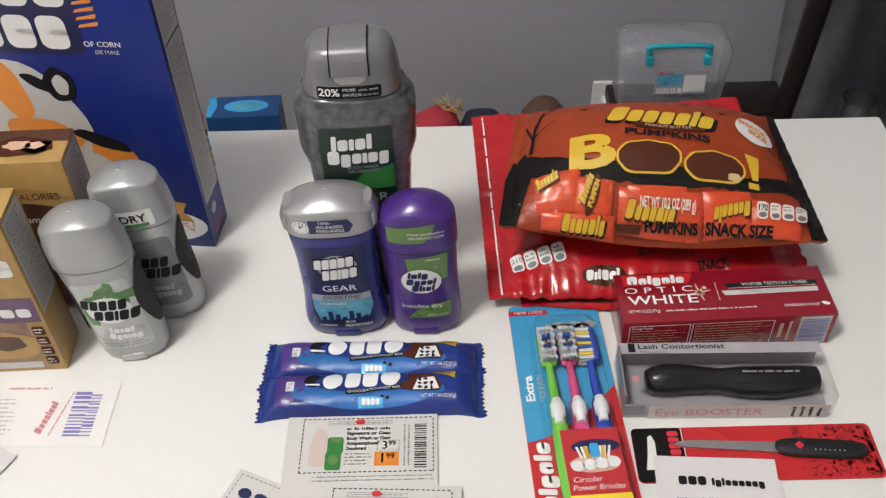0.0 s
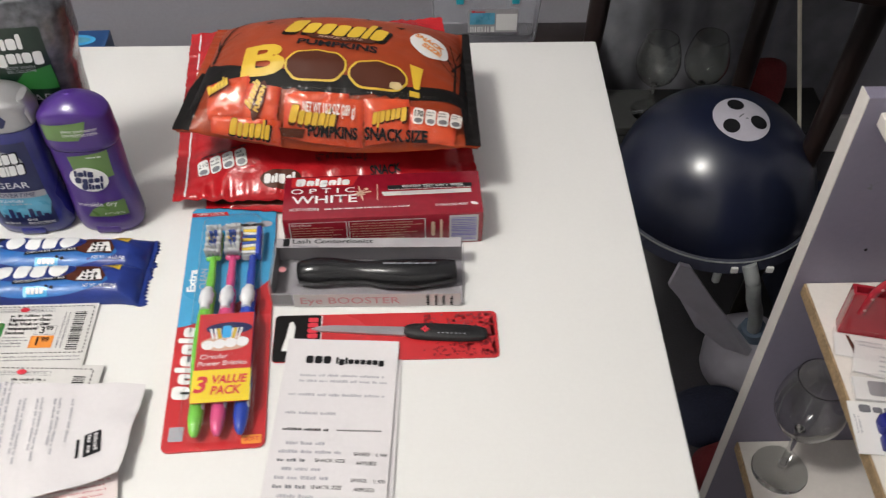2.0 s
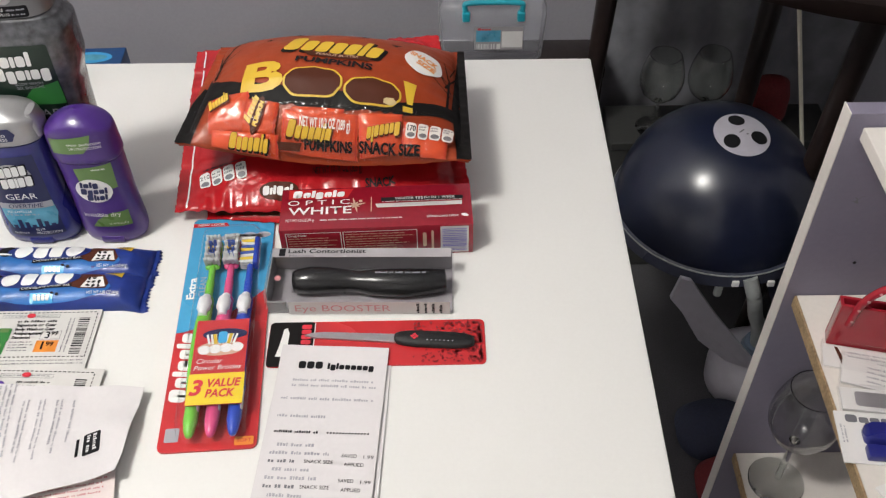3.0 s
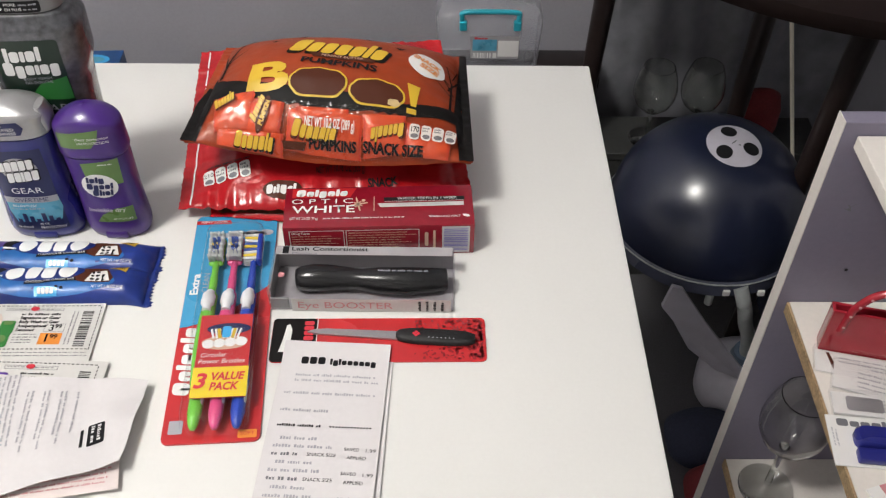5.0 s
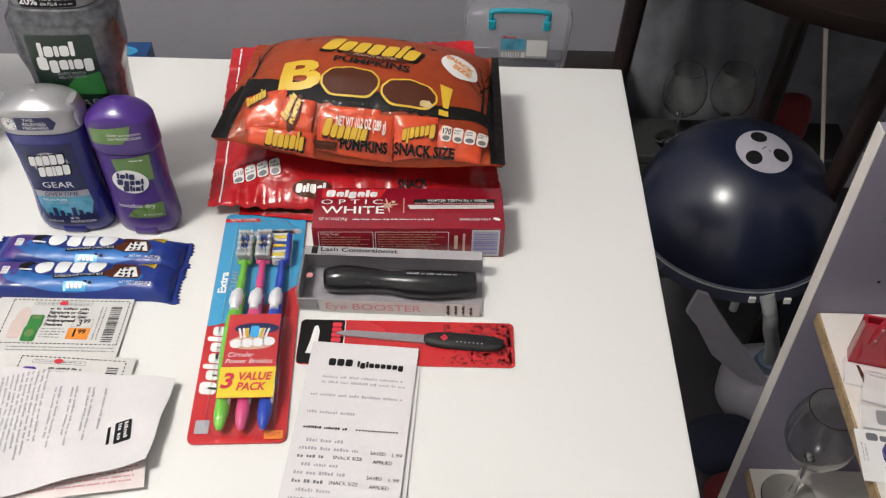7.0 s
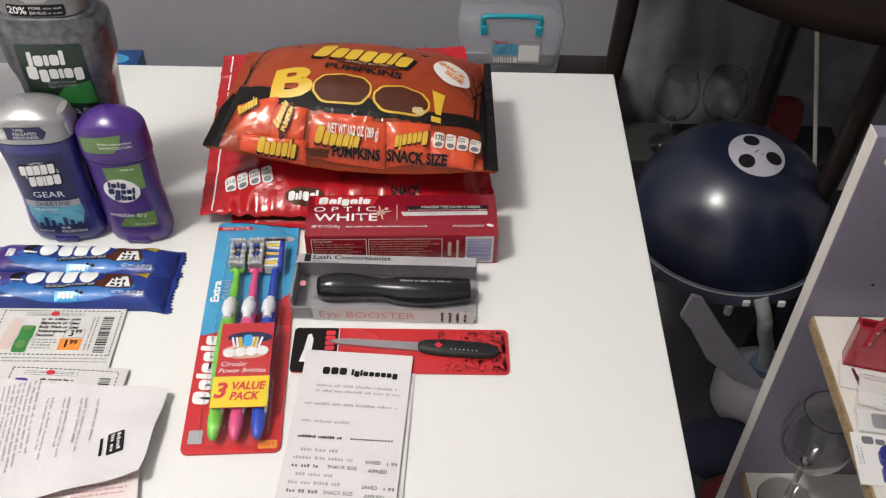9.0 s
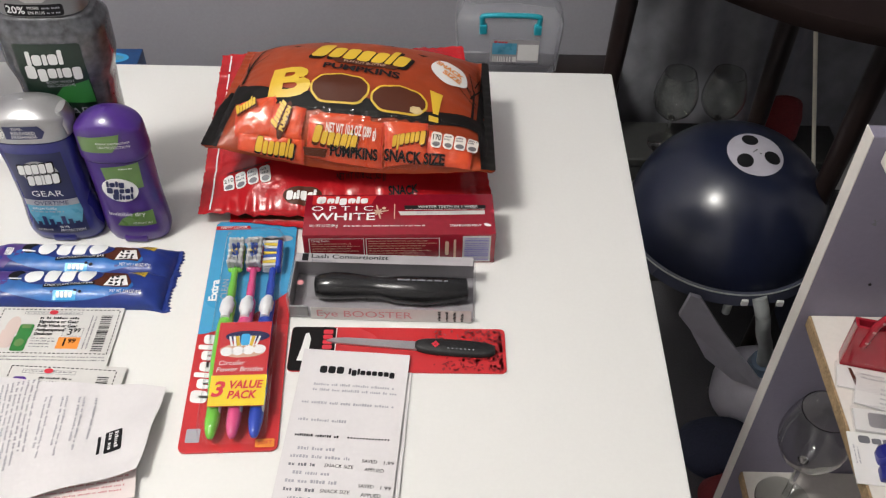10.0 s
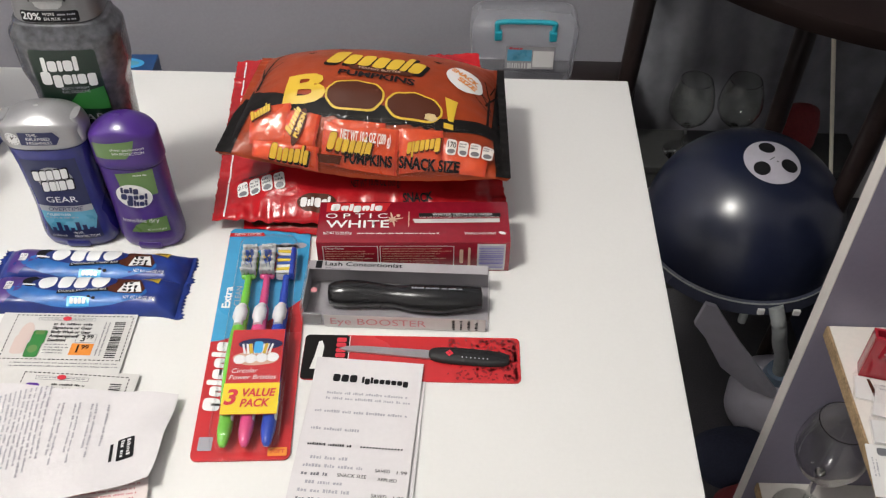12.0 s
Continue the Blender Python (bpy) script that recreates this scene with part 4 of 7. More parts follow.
def candy_bags():
    # the lowest bag, mostly hidden
    low = thing("candy_bag", "red and brown candy bag lying flat under the other bags", "bag", group="candy bags")
    place = bag_surface([(0.092, 0.540, 0.744), (0.316, 0.549, 0.744), (0.305, 0.712, 0.745), (0.075, 0.708, 0.745)], 0.022, 0.05, 31.0, 0.0022)
    part("film", bag_mesh(place, 60, 36, 0.001), RED_FOIL, low, smooth=70)
    s = bag_map(place, 0.246, 0.156)
    stamp("brown_patch", [soft_rect(0.006, 0.0035, 0.110, 0.020, 0.006)], s, BROWN_INK, low, 0.0008, 0.006)
    stamp("brand_mark", mark(0.042, 0.0110, 0.052, 0.0085, "Axxxxix", 5, 0.3), s, CARTON_GOLD, low, 0.0014, 0.006)
    # the middle bag
    mid = thing("candy_bag", "glossy red bag of chocolate wafers lying under an orange bag", "bag", group="candy bags")
    place = bag_surface([(0.0664, 0.539, 0.754), (0.3195, 0.560, 0.757), (0.2924, 0.737, 0.797), (0.057, 0.735, 0.783)], 0.022, 0.055, 12.0, 0.0042)
    part("film", bag_mesh(place, 110, 60), RED_FOIL, mid, smooth=70)
    s = bag_map(place, 0.255, 0.19)
    stamp("seam_stripe", [rect(0.0095, 0.002, 0.0108, 0.188)], s, CREASE, mid, 0.0006, 0.006)
    for i in range(4):
        tx, ty = 0.0250 + 0.0110 * i, 0.0272 + 0.0012 * i
        stamp("facts_tab", turned([soft_rect(-0.0048, -0.0070, 0.0048, 0.0070, 0.0028)], tx, ty, 9), s, CREASE, mid, 0.0010, 0.005)
        stamp("small_print", turned(bars(-0.0038, -0.0010, 0.0038, 0.0055, 2, 0.6, i + 3), tx, ty, 9), s, GREY_INK, mid, 0.0014, 0.005) if i else words("210", tx, ty + 0.002, 0.0042, s, BLACK, mid, 0.0014, turn=9, step=0.005)
        stamp("facts_badge", turned([ell(0, -0.0040, 0.0036, 0.0022, 14)], tx, ty, 9), s, GREY_INK, mid, 0.0014, 0.005)
    stamp("small_print", turned(bars(-0.020, -0.001, 0.020, 0.001, 1, 0.8, 8, 0.0), 0.043, 0.0385, 7), s, BLACK, mid, 0.0010, 0.005)
    words("NET WT 10.78 OZ (305 g)", 0.1424, 0.0255, 0.0060, s, BLACK, mid, 0.0010, width=0.043, turn=-3, step=0.006, bold=0.0001)
    stamp("brand_patch", [ell(0.091, 0.0130, 0.0170, 0.0070, 28)], s, BROWN_INK, mid, 0.0008, 0.006)
    stamp("brand_mark", mark(0.090, 0.0130, 0.0265, 0.0065, "AilAxl", 11, 0.15), s, CREASE, mid, 0.0013, 0.006)
    words("SNACK", 0.178, 0.0130, 0.0062, s, BLACK, mid, 0.0010, width=0.026, step=0.006, bold=0.0003)
    stamp("clear_window", [soft_rect(0.198, 0.014, 0.246, 0.056, 0.008)], s, WINDOW_FILM, mid, 0.0018, 0.006)
    # the upper bag
    bag = thing("candy_bag", "orange and black halloween candy bag lying on red bags", "bag", group="candy bags")
    place = bag_surface([(0.0743, 0.562, 0.811), (0.3193, 0.550, 0.799), (0.316, 0.707, 0.798), (0.0934, 0.690, 0.818)], 0.042, 0.035, 4.0, 0.0010, 2.4, 2.6, 0.012, 0.002)
    part("film", bag_mesh(place, 110, 80), ORANGE_FOIL, bag, smooth=70)
    s = bag_map(place, 0.245, 0.150)
    k = 0.0025
    # black ends and the wavy black band
    stamp("black_end", [[(-0.0008, 0.0), (0.0125, 0.0), (0.0208, 0.0409), (0.0150, 0.0770), (0.0040, 0.0800), (-0.0008, 0.0560)]], s, BLACK_FOIL, bag, 0.0007, k)
    stamp("black_end", [[(0.2330, 0.0), (0.2455, 0.0), (0.2455, 0.1500), (0.2384, 0.1500), (0.2330, 0.0900), (0.2293, 0.0493)]], s, BLACK_FOIL, bag, 0.0009, k)
    upper = [(0.0129, 0.0745), (0.028, 0.0600), (0.0484, 0.0504), (0.0853, 0.0438), (0.1382, 0.0403), (0.1858, 0.0372), (0.2100, 0.0420), (0.2305, 0.0493)]
    ragged = [(0.0208, 0.0409), (0.0509, 0.0361), (0.0819, 0.0302), (0.1144, 0.0275), (0.1588, 0.0282), (0.1835, 0.0278), (0.2305, 0.0345)]
    lower = []
    for (xa, ya), (xb, yb) in zip(ragged, ragged[1:]):
        for q in range(5):
            t = q / 5
            lower.append((xa + (xb - xa) * t, ya + (yb - ya) * t + 0.0013 * math.sin((xa + (xb - xa) * t) * 610)))
    stamp("black_band", [upper[::-1] + lower + [ragged[-1]]], s, BLACK_FOIL, bag, 0.0007, k)
    for x, y, l, a, w in ((0.2270, 0.066, 0.046, -4, 0.0024), (0.2235, 0.080, 0.026, 28, 0.0015), (0.2300, 0.086, 0.030, -22, 0.0016), (0.2180, 0.088, 0.020, 50, 0.0011), (0.2260, 0.098, 0.024, 8, 0.0012), (0.2215, 0.070, 0.020, 48, 0.0012), (0.2320, 0.104, 0.022, -14, 0.0011), (0.2170, 0.101, 0.016, 20, 0.0009),
                          (0.0200, 0.092, 0.040, -3, 0.0034), (0.0235, 0.116, 0.030, -14, 0.0030), (0.0160, 0.104, 0.028, 14, 0.0022), (0.0290, 0.100, 0.020, -48, 0.0014), (0.0300, 0.127, 0.018, -62, 0.0016), (0.0350, 0.134, 0.016, -15, 0.0016)):
        stamp("branch_print", turned([[(-w / 2, -l / 2), (w / 2, -l / 2), (w * 0.25, l / 2), (-w * 0.3, l / 2)]], x, y, a), s, BLACK_FOIL, bag, 0.0006, k)
    for x, y in ((0.062, 0.112), (0.180, 0.106), (0.088, 0.121), (0.150, 0.118)):
        stamp("bat_print", [[(x - 0.005, y + 0.0022), (x - 0.002, y - 0.0012), (x, y - 0.0024), (x + 0.002, y - 0.0010), (x + 0.005, y + 0.0020), (x + 0.001, y + 0.0010), (x, y + 0.0019), (x - 0.001, y + 0.0010)]], s, BLACK_FOIL, bag, 0.0006, k)
    # brand, in yellow blocks on brown
    stamp("brand_shadow", mark(0.1265, 0.0915, 0.093, 0.0270, "Axxxxlx", 21, 0.30, -6), s, BLACK_FOIL, bag, 0.0007, k)
    stamp("brand_mark", mark(0.1255, 0.0930, 0.088, 0.0230, "Axxxxlx", 21, 0.30, -6), s, YELLOW, bag, 0.0011, k)
    stamp("brown_ribbon", [[(0.098, 0.0835), (0.160, 0.0775), (0.156, 0.0715), (0.103, 0.0770)]], s, BROWN_INK, bag, 0.0013, k)
    words("PEANUT BUTTER", 0.129, 0.0775, 0.0030, s, SKIN_INK, bag, 0.0017, width=0.038, turn=-5, step=k)
    words("PUMPKINS", 0.1268, 0.0680, 0.0066, s, BLACK, bag, 0.0014, width=0.068, turn=-6, step=k, bold=0.0003)
    # the big word: yellow letters, two pumpkin-shaped chocolates for its round letters
    words("B", 0.0660, 0.0535, 0.0290, s, YELLOW, bag, 0.0012, width=0.036, step=k, bold=0.0016)
    for cx, cy, rx, ry in ((0.1112, 0.0475, 0.0248, 0.0128), (0.1623, 0.0422, 0.0238, 0.0108)):
        out, inn = [], []
        for q in range(48):
            t = 2 * math.pi * q / 48
            c, z = math.cos(t), math.sin(t)
            px, py = math.copysign(abs(c) ** 0.7, c), math.copysign(abs(z) ** 0.7, z)
            lobes = 1 + 0.03 * math.cos(6 * t)
            stem = 0.0022 * math.exp(-((t - math.pi / 2) / 0.16) ** 2)
            out.append((cx + rx * lobes * px, cy + ry * lobes * py + stem))
            inn.append((cx + (rx - 0.0018) * lobes * px, cy + (ry - 0.0016) * lobes * py + stem))
        stamp("yellow_outline", [out], s, YELLOW, bag, 0.0011, k)
        stamp("chocolate_print", [inn], s, BROWN_INK, bag, 0.0014, k)
    stamp("bite_print", [ell(0.1770, 0.0362, 0.0056, 0.0030, 12, 0.12)], s, STRAW, bag, 0.0016, k)
    stamp("letter_stroke", [[(0.1915, 0.0368), (0.1960, 0.0364), (0.1995, 0.0560), (0.1880, 0.0575)]], s, YELLOW, bag, 0.0012, k)
    stamp("letter_dot", [[(0.1880, 0.0302), (0.1962, 0.0298), (0.1962, 0.0342), (0.1880, 0.0346)]], s, YELLOW, bag, 0.0012, k)
    stamp("white_spot", [ell(0.2052, 0.0915, 0.0168, 0.0175, 28, 0.03, -20)], s, CREASE, bag, 0.0008, k)
    words("SNACK", 0.2050, 0.0965, 0.0062, s, ORANGE_INK, bag, 0.0011, width=0.026, turn=-20, step=k, bold=0.0004)
    words("SIZE", 0.2070, 0.0865, 0.0062, s, ORANGE_INK, bag, 0.0011, width=0.017, turn=-20, step=k, bold=0.0004)
    # wrapped sweets behind the clear lower window
    sweets = [(0.0246, 0.0100, 0.060, 0.0395, 6), (0.054, 0.0090, 0.084, 0.0320, -8), (0.094, 0.0190, 0.140, 0.0275, 0), (0.0874, 0.0020, 0.1515, 0.0250, -2), (0.1515, 0.0030, 0.189, 0.0262, 4), (0.187, 0.0020, 0.2256, 0.0210, -6), (0.030, 0.0005, 0.086, 0.0105, -1)]
    for i, (x0, y0, x1, y1, a) in enumerate(sweets):
        w2, h2 = (x1 - x0) / 2, (y1 - y0) / 2
        edge = [(-w2 + 0.0010 * (q % 2), -h2 + 2 * h2 * q / 12) for q in range(12, -1, -1)] + [(w2 - 0.0010 * (q % 2), -h2 + 2 * h2 * q / 12) for q in range(13)]
        shape = turned([edge], (x0 + x1) / 2, (y0 + y1) / 2, a)

        def puffed(x, y, lift, x0=x0, x1=x1, y0=y0, y1=y1, i=i):
            q = max(0.0, 1 - ((2 * x - x0 - x1) / (x1 - x0 + 0.002)) ** 4) * max(0.0, 1 - ((2 * y - y0 - y1) / (y1 - y0 + 0.002)) ** 4)
            return s(x, y, lift + 0.0034 * q + 0.0006 * noise.noise(Vector((x * 130, y * 200, 3 + i))) * q)
        stamp("wrapped_sweet", shape, puffed, BRIGHT_WRAP, bag, 0.0009 + 0.0003 * i, 0.002, "bright orange wrapped sweet")
        seals = [[(-w2 + 0.0016, -h2), (-w2 + 0.0022, -h2), (-w2 + 0.0022, h2), (-w2 + 0.0016, h2)], [(w2 - 0.0022, -h2), (w2 - 0.0016, -h2), (w2 - 0.0016, h2), (w2 - 0.0022, h2)]]
        for seal in seals:
            stamp("seal_line", turned([seal], (x0 + x1) / 2, (y0 + y1) / 2, a), puffed, CARD_RED, bag, 0.0012 + 0.0003 * i, 0.002)
    for cx, cy, w, h, turn in ((0.0345, 0.0325, 0.017, 0.0080, 30), (0.0630, 0.0255, 0.019, 0.0062, 68), (0.1115, 0.0138, 0.037, 0.0095, -3), (0.1722, 0.0150, 0.028, 0.0080, 190)):
        stamp("brand_shadow", mark(cx + 0.0006, cy - 0.0005, w * 1.05, h * 1.2, "Axxxxlx", 30, 0.3, turn), s, BROWN_INK, bag, 0.0064, 0.002)
        stamp("brand_mark", mark(cx, cy, w, h, "Axxxxlx", 30, 0.3, turn), s, YELLOW, bag, 0.0067, 0.002)
    stamp("brown_fold", turned([ell(0, 0, 0.0042, 0.013, 22)], 0.0680, 0.0215, -18), s, BROWN_INK, bag, 0.0061, 0.002)
    words("PUMPKIN", 0.0690, 0.0220, 0.0034, s, YELLOW, bag, 0.0064, width=0.017, turn=70, step=0.002, bold=0.0003)
    words("NET WT 10.2 OZ (289 g)", 0.1240, 0.0177, 0.0052, s, WHITE, bag, 0.0071, width=0.042, turn=-2, step=0.002, bold=0.0002)
    stamp("brand_shadow", mark(0.0625, 0.0056, 0.034, 0.0094, "Axxxxlx", 41, 0.3), s, BLACK, bag, 0.0066, 0.002)
    stamp("brand_mark", mark(0.0620, 0.0060, 0.032, 0.0080, "Axxxxlx", 41, 0.3), s, YELLOW, bag, 0.0070, 0.002)
    stamp("brown_ribbon", [[(0.0846, 0.0072), (0.1056, 0.0076), (0.1036, 0.0040), (0.0868, 0.0038)]], s, BROWN_INK, bag, 0.0068, 0.002)
    words("PUMPKINS", 0.1270, 0.0068, 0.0044, s, BLACK, bag, 0.0068, width=0.040, turn=-1, step=0.002, bold=0.0003)
    words("SNACK SIZE", 0.1775, 0.0060, 0.0048, s, BLACK, bag, 0.0068, width=0.050, turn=-2, step=0.002, bold=0.0003)
    for i in range(4):
        tx, ty = 0.1949 + 0.0096 * i, 0.0164 - 0.0004 * i
        stamp("facts_tab", turned([soft_rect(-0.0042, -0.0048, 0.0042, 0.0048, 0.0022)], tx, ty, -4), s, CREASE, bag, 0.0070, 0.002)
        words("170", tx, ty + 0.0012, 0.0034, s, BLACK, bag, 0.0074, width=0.0065, turn=-4, step=0.002, bold=0.0001) if not i else stamp("small_print", bars(tx - 0.0034, ty + 0.0002, tx + 0.0034, ty + 0.0038, 2, 0.6, i), s, GREY_INK, bag, 0.0074, 0.002)
        stamp("facts_badge", [ell(tx, ty - 0.0026, 0.0032, 0.0014, 12)], s, GREY_INK, bag, 0.0074, 0.002)
    stamp("clear_window", [soft_rect(0.016, 0.0010, 0.234, 0.0300, 0.008)], s, WINDOW_FILM, bag, 0.0080, 0.002)


candy_bags()


# ---- chocolate bars ----
def chocolate_bar(at, rz):
    ob = thing("chocolate_bar", "blue wrapped chocolate candy bar with crimped ends", "candy bar", at, rz, "chocolate bars")
    L, W, H = 0.163, 0.034, 0.014

    def section(u, q):
        x = (u - 0.5) * L
        e = min(1.0, max(0.0, (0.5 - abs(u - 0.5)) / 0.085 - 0.35))
        e = min(1.0, e) ** 0.6
        y = (q - 0.5) * (W + 0.006 * (1 - e))
        r = (2 * q - 1)
        hgt = (0.0012 + (H - 0.0012) * e * max(0.0, 1 - abs(r) ** 3.2) ** 0.5)
        if e == 0:
            hgt += 0.0007 * math.sin(x * 2600)
        hgt += 0.0007 * noise.noise(Vector((x * 90, y * 160, at[1] * 50))) * (0.4 + e)
        hgt += 0.003 * (1 - e) * max(0, noise.noise(Vector((u * 8, q * 3, at[0] * 99))))
        return Vector((x, y, hgt))
    nu, nq = 110, 22
    verts, faces = [], []
    for i in range(nu + 1):
        for j in range(nq + 1):
            p = section(i / nu, j / nq)
            if i in (0, nu):
                p.x += 0.0012 * (1 if j % 2 else -1) + 0.005 * noise.noise(Vector((j * 0.21, i, at[1] * 70)))
            verts.append(tuple(p))
    w = nq + 1
    for i in range(nu):
        for j in range(nq):
            a = i * w + j
            faces.append((a, a + w, a + w + 1, a + 1))
    base = len(verts)
    verts += [(x, y, 0.0004) for x, y, z in verts]
    for i in range(nu):
        for j in range(nq):
            a = base + i * w + j
            faces.append((a, a + 1, a + w + 1, a + w))
    for i in range(nu):
        a, b = i * w, i * w + nq
        faces += [(a, base + a, base + a + w, a + w), (b, b + w, base + b + w, base + b)]
    for j in range(nq):
        a, b = j, nu * w + j
        faces += [(a, a + 1, base + a + 1, base + a), (b, base + b, base + b + 1, b + 1)]
    me = bpy.data.meshes.new("wrapper")
    me.from_pydata(verts, [], faces)
    part("wrapper", me, BLUE_FOIL, ob, smooth=60)

    def s(x, y, lift=0.0):
        u, q = x / L + 0.5, y / W + 0.5
        p = section(u, q)
        n = (section(u + 0.004, q) - section(u - 0.004, q)).cross(section(u, q + 0.03) - section(u, q - 0.03)).normalized()
        return p + n * lift
    k = 0.004
    stamp("purple_end", [[(-0.068, -0.012), (-0.058, -0.014), (-0.034, 0.013), (-0.068, 0.014)]], s, PURPLE_FOIL, ob, 0.0004, k)
    stamp("bright_glow", [ell(-0.002, -0.003, 0.056, 0.0125, 30)], s, LIGHT_BLUE_FOIL, ob, 0.0004, k)
    stamp("calorie_tab", [soft_rect(-0.0605, -0.0035, -0.0545, 0.0055, 0.001)], s, CREASE, ob, 0.0008, k)
    words("230", -0.0575, 0.0032, 0.0021, s, NAVY_INK, ob, 0.0011)
    stamp("small_print", bars(-0.060, -0.0030, -0.055, 0.001, 3, 0.5, 2), s, GREY_INK, ob, 0.0011)
    stamp("cookie_print", [ell(-0.041, 0.006, 0.0068, 0.0062, 20)], s, BLACK, ob, 0.0007, k)
    stamp("cookie_cream", [[(-0.0465, 0.0015), (-0.036, 0.0010), (-0.0362, 0.0026), (-0.0465, 0.0031)]], s, CREASE, ob, 0.0010, k)
    stamp("brand_outline", [ell(-0.006, 0.0055, 0.034, 0.0098, 30, 0.0, 3)], s, BLUE_FOIL, ob, 0.0009, k)
    stamp("brand_mark", mark(-0.006, 0.0060, 0.058, 0.0145, "oAAo", 3, 0.1, 3), s, WHITE, ob, 0.0013, k)
    stamp("caption_strip", [[(-0.017, -0.0070), (0.023, -0.0030), (0.023, 0.0000), (-0.017, -0.0036)]], s, BLACK, ob, 0.0010, k)
    words("CHOCOLATE CANDY BAR", 0.003, -0.0034, 0.0021, s, WHITE, ob, 0.0016, width=0.038, turn=5.5)
    stamp("bar_picture", [[(0.016, -0.001), (0.028, 0.011), (0.046, 0.010), (0.052, 0.000), (0.050, -0.005), (0.030, -0.005)]], s, BROWN_INK, ob, 0.0008, k)
    stamp("filling_picture", [[(0.031, -0.0045), (0.0345, 0.0055), (0.046, 0.0070), (0.050, -0.0035)]], s, CREASE, ob, 0.0012, k)
    stamp("crumb_print", [ell(0.036 + 0.0042 * (i % 3), -0.0025 + 0.0035 * (i // 3), 0.0018, 0.0011, 8, 0.2, 50 * i) for i in range(8)] + [ell(0.009, -0.0085, 0.0015, 0.001, 6), ell(0.013, -0.0095, 0.0016, 0.0014, 6)], s, BLACK, ob, 0.0015)
    stamp("yellow_flag", [[(0.045, 0.0125), (0.062, 0.0135), (0.061, 0.0060), (0.056, 0.0085)]], s, YELLOW, ob, 0.0008, k)
    words("NEW!", 0.0545, 0.0108, 0.0027, s, BLACK, ob, 0.0012, turn=-10)
    words("NET WT 1.44 OZ (41g)", 0.049, -0.0090, 0.0024, s, WHITE, ob, 0.0010, width=0.025)
    stamp("brand_tag", [rect(-0.008, -0.0148, 0.010, -0.0090)], s, SKY_INK, ob, 0.0008, k)
    stamp("brand_mark", mark(0.001, -0.0118, 0.013, 0.0034, "AAAA", 8), s, WHITE, ob, 0.0012)
    return ob


chocolate_bar((-0.0215, 0.4870, TOP), -1.0)
chocolate_bar((-0.0225, 0.4570, TOP), 0.5)


